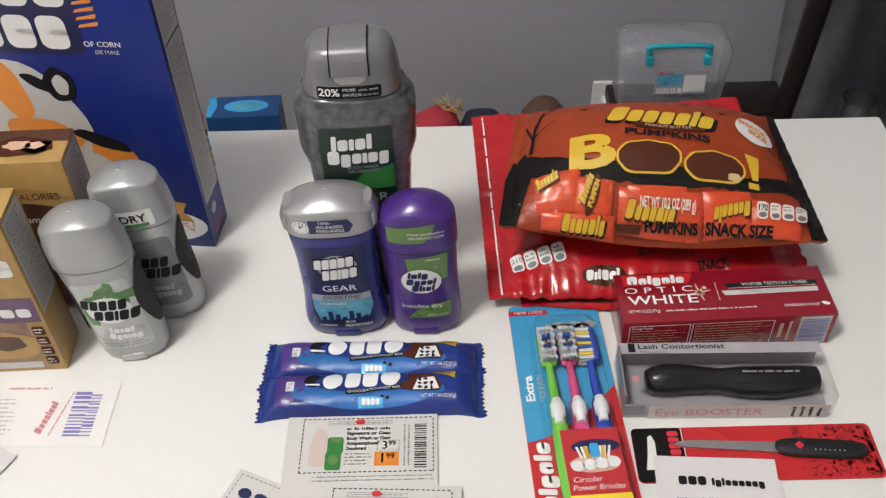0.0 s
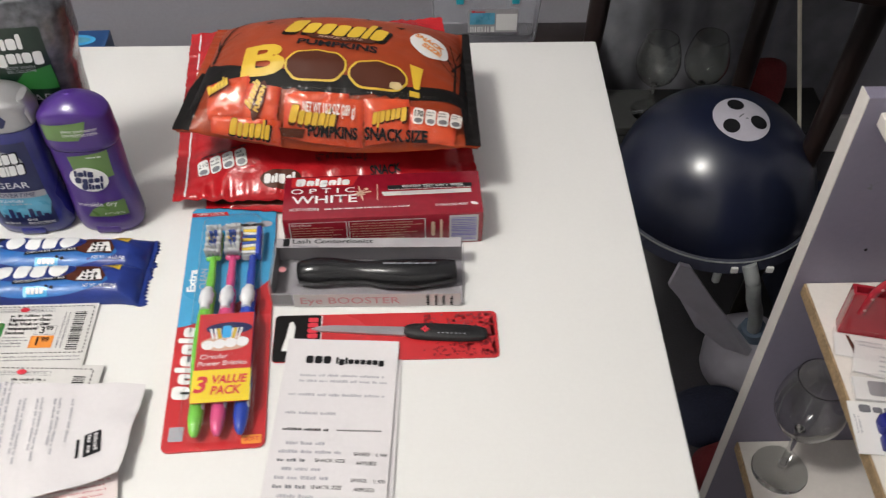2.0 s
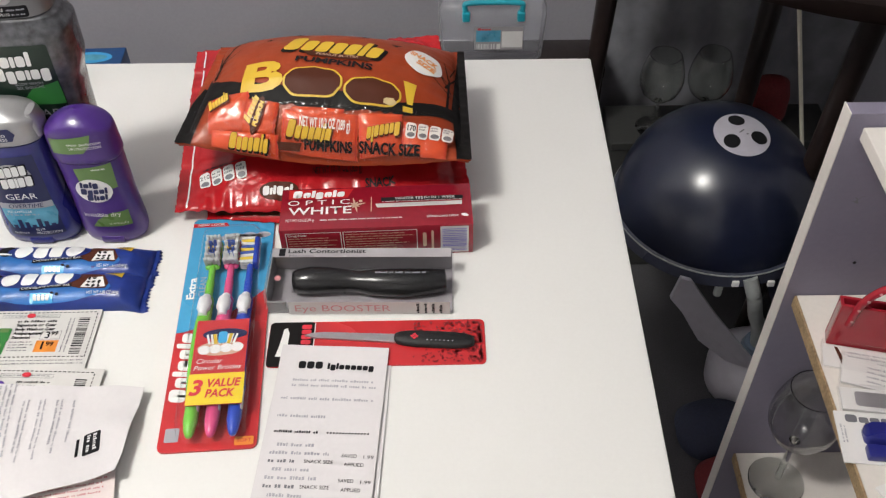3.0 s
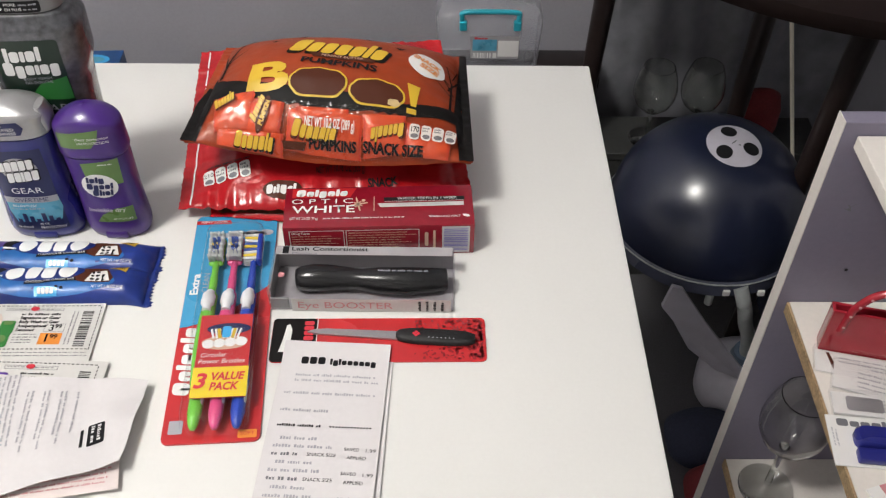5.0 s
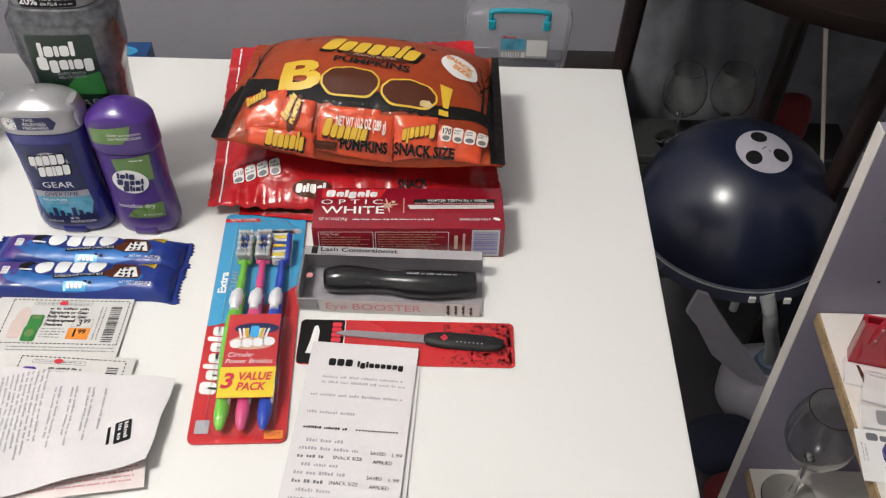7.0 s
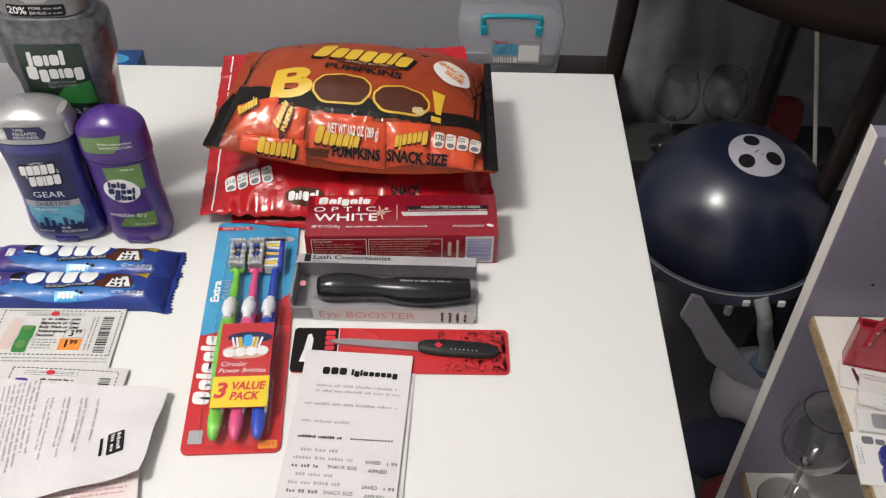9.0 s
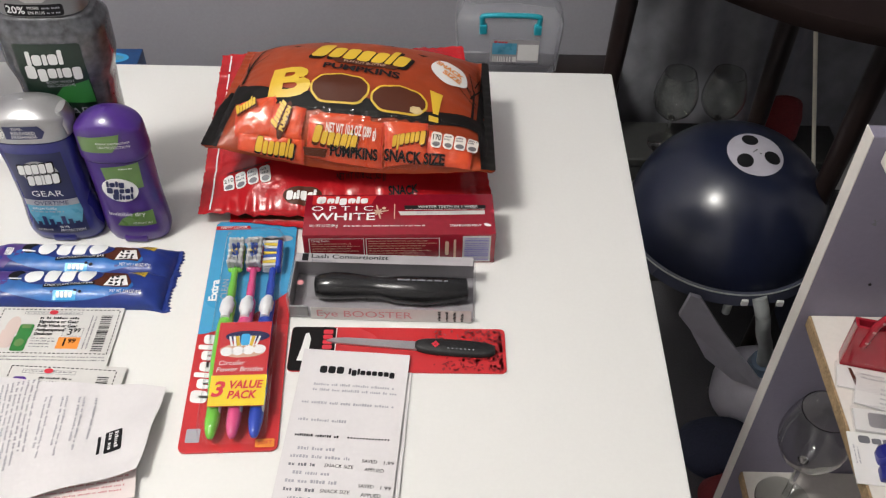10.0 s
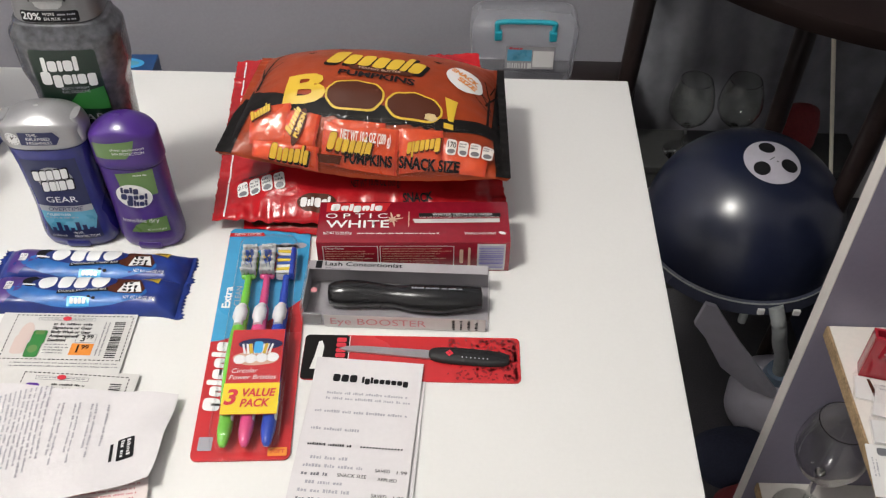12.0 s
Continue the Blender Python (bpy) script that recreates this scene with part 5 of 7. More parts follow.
# ---- toothpaste box ----
def toothpaste_box():
    w, d, h = 0.158, 0.049, 0.034
    box = thing("toothpaste_box", "crimson toothpaste carton with white lettering lying on the desk", "box", (0.2405, 0.5225, TOP), 2.2)
    part("carton", solid((-w / 2, -d / 2, 0), (w / 2, d / 2, h), 0.0009), CRIMSON_CARD, box, smooth=30)
    front, right, top = carton_faces(w, d, h)
    stamp("brand_flag", [[(0.006, 0.036), (0.055, 0.036), (0.060, 0.047), (0.006, 0.047)]], top, CARD_RED, box)
    stamp("brand_mark", mark(0.031, 0.0412, 0.044, 0.0085, "Axlgxlx", 5, 0.1), top, WHITE, box, 0.0006)
    words("O P T I C", 0.0315, 0.0305, 0.0056, top, WHITE, box, width=0.051)
    words("WHITE", 0.0330, 0.0205, 0.0085, top, WHITE, box, width=0.052, bold=0.00012)
    words("NET WT 3.5 OZ (99 g)", 0.0170, 0.0100, 0.0030, top, WHITE, box, width=0.023)
    stamp("small_print", bars(0.033, 0.0085, 0.100, 0.0112, 1, 0.5, 3, 0.0), top, WHITE, box, 0.0005)
    stamp("sparkle", [turned([ell(0, 0, 0.009 - 0.0015 * (i % 2) * 3, 0.0009, 14)], 0.0615, 0.0265, 45 * i + 12)[0] for i in range(4)] + [ell(0.066, 0.031, 0.0016, 0.0016, 10)], top, SKIN_INK, box, 0.0005)
    stamp("divider", [rect(0.0745, 0.018, 0.0752, 0.036)], top, SKIN_INK, box)
    stamp("black_stripe", [rect(0.083, 0.0300, 0.151, 0.0345)], top, BLACK, box)
    words("WHITER TEETH IN 1 WEEK", 0.1195, 0.0323, 0.0029, top, WHITE, box, width=0.050)
    stamp("silver_stripe", [[(0.080, 0.0225), (0.150, 0.0232), (0.150, 0.0278), (0.078, 0.0272)]], top, CARTON_GREY, box)
    words("SPARKLING WHITE", 0.1150, 0.0252, 0.0031, top, PALE_INK, box, width=0.043)
    stamp("small_print", bars(0.084, 0.0286, 0.150, 0.0298, 1, 0.6, 7, 0.0), top, WHITE, box, 0.0006)
    words("SPARKLING MINT", 0.1335, 0.0095, 0.0024, top, WHITE, box, width=0.026)
    stamp("leaf_mark", [ell(0.1515, 0.0105, 0.0032, 0.0016, 10, 0, -20)], top, WHITE, box)
    stamp("facts_frame", frame_lines(0.005, 0.004, 0.050, 0.030, 0.0005) + frame_lines(0.0515, 0.004, 0.112, 0.030, 0.0005), front, WHITE, box)
    words("Drug Facts", 0.0145, 0.0275, 0.0024, front, WHITE, box)
    stamp("small_print", bars(0.007, 0.006, 0.048, 0.0255, 7, 0.35, 11, 0.4) + bars(0.0535, 0.006, 0.110, 0.0285, 8, 0.35, 12, 0.3), front, SKIN_INK, box, 0.0005)
    stamp("oval_mark", [soft_rect(0.1165, 0.010, 0.1195, 0.026, 0.0014), soft_rect(0.1235, 0.006, 0.1255, 0.028, 0.0009)], front, SKIN_INK, box)
    stamp("barcode_panel", [rect(0.131, 0.002, 0.154, 0.032)], front, CARTON_GREY, box)
    stamp("barcode", barcode(0.1325, 0.0045, 0.1525, 0.030, 15, 9, False), front, VIOLET_INK, box, 0.0006)
    return box


toothpaste_box()


# ---- toothbrush blister pack ----
def toothbrush(ob, x, color, tilt_head, lift):
    """One brush lying along y, its bristles up or to the side."""
    shaft = [(x, -0.101, lift), (x, -0.092, lift + 0.001), (x + 0.0005, -0.07, lift + 0.002), (x - 0.001, -0.035, lift + 0.003), (x - 0.0005, 0.0, lift + 0.002), (x, 0.025, lift), (x, 0.045, lift - 0.001), (x, 0.062, lift - 0.001)]
    handle = part("toothbrush", tube(bend(shaft, 5), [0.0018, 0.0028, 0.0034, 0.0038, 0.0042, 0.0046] + [0.0052] * 5 + [0.0062] * 10 + [0.0055] * 5 + [0.0034] * 5 + [0.0028] * 5, 14), color, ob, "toothbrush with a %s handle" % color.name.split("_")[0], smooth=60)
    side = color is BRUSH_BLUE   # the blue brush lies on its side
    part("brush_head", solid((x + 0.0020, 0.060, lift - 0.005), (x + 0.0068, 0.091, lift + 0.005), 0.0020, 3) if side else solid((x - 0.0062, 0.060, lift - 0.004), (x + 0.0062, 0.091, lift + 0.001), 0.0028, 3), color, handle, smooth=50)
    grip = [(x - 0.0008, 0.004, lift + 0.0066), (x - 0.0005, 0.016, lift + 0.0062), (x, 0.026, lift + 0.0030)]
    part("thumb_rest", tube(bend(grip, 5), [0.0034] * 3 + [0.0052] * 5 + [0.0036] * 3, 12), BRUSH_WHITE, handle, smooth=60)
    part("handle_inlay", tube([(x + 0.0026, -0.089, lift + 0.0014), (x + 0.0028, -0.080, lift + 0.0026), (x + 0.0022, -0.066, lift + 0.0034), (x + 0.0012, -0.050, lift + 0.0040)], [0.0014, 0.0030, 0.0038, 0.0036], 12), BRUSH_WHITE, handle, smooth=60)
    rnd = random.Random(int(x * 1e5))
    tufts = {"white": [], "blue": [], "yellow": []}
    for i in range(9):
        for j in range(4):
            kind = ("blue" if 2 <= i <= 6 and j in (1, 2) and i != 4 else ("yellow" if i == 4 and j in (1, 2) else "white")) if color is not BRUSH_BLUE else ("white", "yellow", "white", "blue", "yellow", "blue", "white", "yellow", "white")[i]
            tufts[kind].append((x - 0.0045 + 0.003 * j, 0.0625 + 0.0033 * i))
    for kind, spots in tufts.items():
        if not spots:
            continue
        bm = bmesh.new()
        for tx, ty in spots:
            a, b = rnd.uniform(-0.0007, 0.0007), rnd.uniform(-0.0007, 0.0007)
            for k in range(7):
                ox, oy = 0.0010 * math.cos(2.4 * k) * (k > 0), 0.0010 * math.sin(2.4 * k) * (k > 0)
                if side:
                    m = Matrix.Translation((x - 0.0022 + ox, ty + oy, lift + (tx - x) * 0.9)) @ Euler((b * 120, radians(90), a * 200)).to_matrix().to_4x4()
                else:
                    m = Matrix.Translation((tx + ox, ty + oy, lift + 0.0052)) @ Euler((a * 200 + ox * 70 + 0.35 * (1 if (ty * 300) % 2 < 1 else -1), b * 200, 0)).to_matrix().to_4x4()
                bmesh.ops.create_cone(bm, cap_ends=True, segments=5, radius1=0.00042, radius2=0.00045, depth=0.0105 + rnd.uniform(-0.0008, 0.0008), matrix=m)
        part("bristles", bm, {"white": BRISTLE, "blue": BRISTLE_BLUE, "yellow": BRISTLE_YELLOW}[kind], handle, kind + " bristles")
    return handle


def toothbrush_pack():
    ob = thing("toothbrush_pack", "blister pack of three toothbrushes on a blue and red card", "toothbrush pack", (0.1225, 0.4270, TOP), 3.4)
    w, h = 0.0695, 0.2335
    bm = bmesh.new()
    pts = soft_rect(-w / 2, -h / 2, w / 2, h / 2, 0.005)
    bot = [bm.verts.new((x, y, 0.0005)) for x, y in pts]
    top = [bm.verts.new((x, y, 0.0022)) for x, y in pts]
    bm.faces.new(top)
    bm.faces.new(bot[::-1])
    for i in range(len(pts)):
        j = (i + 1) % len(pts)
        bm.faces.new((bot[i], bot[j], top[j], top[i]))
    part("card", bm, CARD_RED, ob)
    s = plane_map((0, 0, 0.0022), (1, 0, 0), (0, 1, 0))
    e = 0.0346
    curve = [(-e + 2 * e * k / 12, -0.010 + 0.045 * (k / 12) ** 1.6) for k in range(13)]
    stamp("blue_field", [curve + [(e, 0.1125), (e - 0.003, 0.1162), (-e + 0.003, 0.1162), (-e, 0.1125)]], s, CARD_BLUE, ob)
    stamp("cloud_print", [ell(-0.004 + 0.006 * i, 0.092 + 0.002 * (i % 2), 0.006, 0.0035, 14) for i in range(6)], s, PALE_INK, ob, 0.0005)
    stamp("red_ribbon", [[(-e, 0.1060), (-0.004, 0.1060), (-0.006, 0.1105), (-e, 0.1105)]], s, CARD_RED, ob, 0.0006)
    words("NEW LOOK", -0.0195, 0.1083, 0.0030, s, WHITE, ob, 0.0009, width=0.023, shear=0.2)
    stamp("orange_sticker", [rect(0.020, 0.110, 0.031, 0.1155)], s, ORANGE_INK, ob, 0.0008)
    stamp("orange_sticker", [soft_rect(0.019, -0.1145, 0.0325, -0.1075, 0.001)], s, ORANGE_INK, ob, 0.0008)
    words("SOFT", 0.0258, -0.1110, 0.0030, s, RED_INK, ob, 0.0012)
    words("Extra", -0.0275, 0.0355, 0.0062, s, WHITE, ob, 0.0007, width=0.023, turn=90, bold=0.0003)
    words("CLEAN", -0.0190, 0.0370, 0.0050, s, PALE_INK, ob, 0.0007, width=0.021, turn=90)
    stamp("brand_mark", mark(-0.0260, -0.0430, 0.066, 0.0125, "Axlgxlx", 5, 0.1, 90), s, WHITE, ob, 0.0006)
    stamp("seal_mark", [soft_rect(-0.0305, -0.1090, -0.0205, -0.0975, 0.001)], s, PALE_INK, ob, 0.0006)
    for x, color in ((-0.0115, BRUSH_GREEN), (0.0035, BRUSH_PINK), (0.0190, BRUSH_BLUE)):
        toothbrush(ob, x, color, 0, 0.0102).location.y -= 0.010
    # printed insert bent over the handles
    ins = plane_map((0, -0.022, 0.0200), (1, 0, 0), (0, 1, 0))
    part("insert_card", solid((-0.0140, -0.0910, 0.0192), (0.0250, -0.0135, 0.0200), 0.0002), CARD_RED, ob, "red printed insert")
    stamp("yellow_panel", [rect(-0.0145, -0.0690, 0.0255, -0.0420)], ins, LEMON, ob, 0.0003)
    words("3", -0.0090, -0.0550, 0.0125, ins, RED_INK, ob, bold=0.0006, shear=0.2)
    words("VALUE", 0.0105, -0.0510, 0.0066, ins, RED_INK, ob, width=0.024, bold=0.0003, shear=0.2)
    words("PACK", 0.0085, -0.0600, 0.0066, ins, RED_INK, ob, width=0.021, bold=0.0003, shear=0.2)
    words("Circular", -0.0015, -0.0310, 0.0040, ins, WHITE, ob, width=0.019, shear=0.2)
    words("Power Bristles", 0.0050, -0.0370, 0.0040, ins, WHITE, ob, width=0.034, shear=0.2)
    stamp("gum_print", [ell(0.006, -0.0190, 0.0170, 0.0070, 24, 0.03)], ins, SKIN_INK, ob, 0.0003)
    stamp("teeth_print", [ell(-0.006 + 0.0080 * i, -0.0205 + 0.0006 * i, 0.0046, 0.0042, 16) for i in range(4)], ins, WHITE, ob, 0.0006)
    stamp("brush_print", [ell(0.008, -0.0060, 0.0165, 0.0055, 22)], ins, NAVY_INK, ob, 0.0005)
    stamp("bristle_print", [turned([rect(-0.0008, -0.0055, 0.0008, 0.0040)], -0.004 + 0.0029 * i, -0.0100, 14 - 4 * i)[0] for i in range(8)], ins, WHITE, ob, 0.0008)
    stamp("bristle_print", [turned([rect(-0.0012, -0.0055, 0.0012, 0.0040)], 0.0012 + 0.0110 * i, -0.0100, 10 - 20 * i)[0] for i in range(2)], ins, YELLOW, ob, 0.0010)
    stamp("bristle_print", [soft_rect(0.0035, -0.0150, 0.0100, -0.0040, 0.002)], ins, SKY_INK, ob, 0.0011)
    # the clear moulded dome over everything
    rings = []
    for z, g in ((0.0024, 0.0), (0.012, -0.0008), (0.0190, -0.0022), (0.0212, -0.0042), (0.0218, -0.0070)):
        rings.append([(x, y, z) for x, y in soft_rect(-0.0225 - g, -0.1135 - g, 0.0285 + g, 0.0930 + g, 0.010)])
    bm = bmesh.new()
    loops = [[bm.verts.new(p) for p in r] for r in rings]
    for a, b in zip(loops, loops[1:]):
        for i in range(len(a)):
            j = (i + 1) % len(a)
            bm.faces.new((a[i], a[j], b[j], b[i]))
    bm.faces.new(loops[-1])
    part("blister", bm, BLISTER, ob, "clear moulded plastic blister", smooth=50).visible_shadow = False
    return ob


toothbrush_pack()


# ---- mascara box ----
def mascara_box():
    w, d, h = 0.147, 0.049, 0.025
    ob = thing("mascara_box", "clear plastic box holding a black mascara tube", "box", (0.2300, 0.4590, TOP), -0.6)
    bm = solid((-w / 2, -d / 2, 0.0003), (w / 2, d / 2, h), 0.0008)
    part("clear_box", bm, CLEAR_BOX, ob, smooth=30).visible_shadow = False
    part("insert_base", solid((-w / 2 + 0.001, -d / 2 + 0.001, 0.0010), (w / 2 - 0.001, d / 2 - 0.001, 0.0022)), INNER_GREY, ob)
    part("insert_back", solid((-w / 2 + 0.001, d / 2 - 0.002, 0.0024), (w / 2 - 0.001, d / 2 - 0.001, h - 0.001)), INNER_GREY, ob)
    part("insert_end", solid((-w / 2 + 0.001, -d / 2 + 0.001, 0.0024), (-w / 2 + 0.016, -d / 2 + 0.0030, 0.0135), 0.0006), DARK_INSERT, ob)
    part("insert_side", solid((-w / 2 + 0.0012, -d / 2 + 0.0032, 0.0024), (-w / 2 + 0.0022, d / 2 - 0.0024, 0.0225)), DARK_INSERT, ob)
    front, right, top = carton_faces(w, d, h)
    stamp("back_strip", [rect(0.002, 0.0385, w - 0.002, 0.0482)], top, STRIP_GREY, ob)
    words("Lash Contortionist", 0.0455, 0.0445, 0.0042, top, BLACK, ob, width=0.062, bold=0.0001)
    words("Mascara", 0.0255, 0.0395, 0.0028, top, GREY_INK, ob, width=0.020)
    stamp("brand_tag", [rect(0.0075, 0.0395, 0.0125, 0.0475)], top, BLACK, ob, 0.0006)
    stamp("front_strip", [rect(0.018, 0.0010, w - 0.003, 0.0150)], front, CARTON_GREY, ob)
    words("Eye BOOSTER", 0.0600, 0.0078, 0.0072, front, PINK_INK, ob, width=0.075)
    stamp("small_print", [q for k in range(4) for q in turned(bars(-0.006, -0.0014, 0.006, 0.0014, 1, 0.8, k, 0.0), w - 0.028 + 0.006 * k, 0.0085, 90)], front, BLACK, ob, 0.0006)
    stamp("pink_seal", [ell(0.0095, 0.0160, 0.0026, 0.0028, 14)], top, PINK_INK, ob)
    side = [(-0.0550, 0.003), (-0.0540, 0.0070), (-0.050, 0.0088), (-0.040, 0.0100), (-0.028, 0.0094), (-0.012, 0.0080), (-0.002, 0.0076), (0.012, 0.0096), (0.034, 0.0102), (0.056, 0.0088), (0.067, 0.0076), (0.068, 0.004)]
    me = tube([(x, -0.001 - 0.0018 * math.sin(x * 60), 0.0126) for x, r in side], [r * 1.14 for x, r in side], 28)
    tube_ob = part("mascara_tube", me, GLOSS_BLACK, ob, "glossy black curved mascara tube", smooth=60)
    part("cap_ring", tube([(-0.0135, -0.0005, 0.0120), (-0.0125, -0.0005, 0.0120)], 0.0094, 28), GLOSS_BLACK, tube_ob, smooth=60)
    tt = plane_map((0, -0.002, 0.0245), (1, 0, 0), (0, 1, 0))
    stamp("brand_mark", bars(0.012, -0.0012, 0.052, 0.0012, 1, 0.8, 5, 0.0), tt, PALE_INK, ob, 0.0002)
    return ob


mascara_box()


# ---- nail file card ----
def nail_file():
    w, h = 0.166, 0.0435
    ob = thing("nail_file_card", "red and black retail card holding a steel nail file", "nail file", (0.2440, 0.4050, TOP), 0.6)
    bm = bmesh.new()
    pts = soft_rect(-w / 2, -h / 2, w / 2, h / 2, 0.004)
    bot = [bm.verts.new((x, y, 0.0004)) for x, y in pts]
    top = [bm.verts.new((x, y, 0.0012)) for x, y in pts]
    bm.faces.new(top)
    bm.faces.new(bot[::-1])
    for i in range(len(pts)):
        j = (i + 1) % len(pts)
        bm.faces.new((bot[i], bot[j], top[j], top[i]))
    part("card", bm, CARD_RED, ob)
    s = plane_map((0, 0, 0.0012), (1, 0, 0), (0, 1, 0))
    stamp("black_end", [soft_rect(-w / 2 + 0.0002, -h / 2 + 0.0002, -0.048, h / 2 - 0.0002, 0.0035)], s, BLACK_FOIL, ob)
    stamp("hang_hole", [[(-0.0765, -0.012), (-0.0685, -0.012), (-0.0675, 0.010), (-0.0695, 0.0155), (-0.0720, 0.0145), (-0.0740, 0.000)]], s, WHITE_LAMINATE, ob, 0.0005)
    stamp("brand_mark", mark(-0.0545, 0.004, 0.030, 0.0075, "AAAAAA", 2, 0.0, 90), s, RED_INK, ob, 0.0006)
    stamp("edge_line", [rect(-0.0485, -h / 2 + 0.001, -0.0478, h / 2 - 0.001)], s, CREASE, ob, 0.0006)
    rnd = random.Random(5)
    stamp("floral_print", [ell(0.0800 - 0.052 * rnd.random() ** 1.9, rnd.uniform(-0.0195, 0.0195), rnd.uniform(0.0007, 0.0020), rnd.uniform(0.0006, 0.0015), 7, 0.2, rnd.uniform(0, 180)) for _ in range(230)], s, FLORAL_INK, ob, 0.0005)
    blade = [(-0.0555, 0.0070), (-0.050, 0.0092), (-0.040, 0.0098), (0.022, 0.0062), (0.022, -0.0020), (-0.020, 0.0020), (-0.048, 0.0048)]
    bm = bmesh.new()
    lo = [bm.verts.new((x, y, 0.0016)) for x, y in blade]
    hi = [bm.verts.new((x, y, 0.0034)) for x, y in blade]
    bm.faces.new(hi[::-1])
    bm.faces.new(lo)
    for i in range(len(blade)):
        j = (i + 1) % len(blade)
        bm.faces.new((lo[i], hi[i], hi[j], lo[j]))
    bmesh.ops.recalc_face_normals(bm, faces=bm.faces[:])
    part("blade", bm, STEEL, ob, "brushed steel file blade")
    me = loft([(0.0014, 0.0295, 0.0056, 3.2), (0.0020, 0.0310, 0.0072, 3.2), (0.0050, 0.0308, 0.0070, 3.2), (0.0062, 0.0292, 0.0056, 3.2)], 40)
    hd = part("handle", me, GRIP_BLACK, ob, "moulded black plastic handle", smooth=50)
    hd.location, hd.rotation_euler = (0.0440, 0.0005, 0), (0, 0, radians(-4.5))
    hs = plane_map((0, 0, 0.0063), (1, 0, 0), (0, 1, 0))
    stamp("red_diamonds", [turned([rect(-0.0011, -0.0011, 0.0011, 0.0011)], -0.0150 + dx, dy, 45)[0] for dx, dy in ((0, 0.0017), (0, -0.0017), (0.0017, 0), (-0.0017, 0))], hs, RED_INK, hd, 0.0004)
    stamp("handle_dots", [ell(-0.005 + 0.0032 * i, -0.0030, 0.0006, 0.0006, 8) for i in range(7)], hs, PALE_INK, hd, 0.0004)
    return ob


nail_file()


# ---- paper ----
def sheet(name, label, category, at, rz, w, h, curl, material, group="", thick=0.00025, nx=14, ny=30, slant=0.0):
    """A thin sheet of paper; curl(u, v) gives its height over the desk."""
    ob = thing(name, label, category, at, rz, group)

    def s(x, y, lift=0.0):
        return Vector((x, y - slant * (0.5 - x / w) * (0.5 - y / h), curl(x / w + 0.5, y / h + 0.5) + thick + lift))
    verts, faces = [], []
    for low in (0, 1):
        for j in range(ny + 1):
            for i in range(nx + 1):
                p = s((i / nx - 0.5) * w, (j / ny - 0.5) * h)
                verts.append((p.x, p.y, p.z - low * thick))
    k, q = nx + 1, (nx + 1) * (ny + 1)
    for j in range(ny):
        for i in range(nx):
            a = j * k + i
            faces += [(a, a + 1, a + k + 1, a + k), (q + a, q + a + k, q + a + k + 1, q + a + 1)]
    for i in range(nx):
        a, b = i, ny * k + i
        faces += [(a + 1, a, q + a, q + a + 1), (b, b + 1, q + b + 1, q + b)]
    for j in range(ny):
        a, b = j * k, j * k + nx
        faces += [(a, a + k, q + a + k, q + a), (b + k, b, q + b, q + b + k)]
    me = bpy.data.meshes.new("sheet")
    me.from_pydata(verts, [], faces)
    part("paper", me, material, ob, smooth=70)
    return ob, s


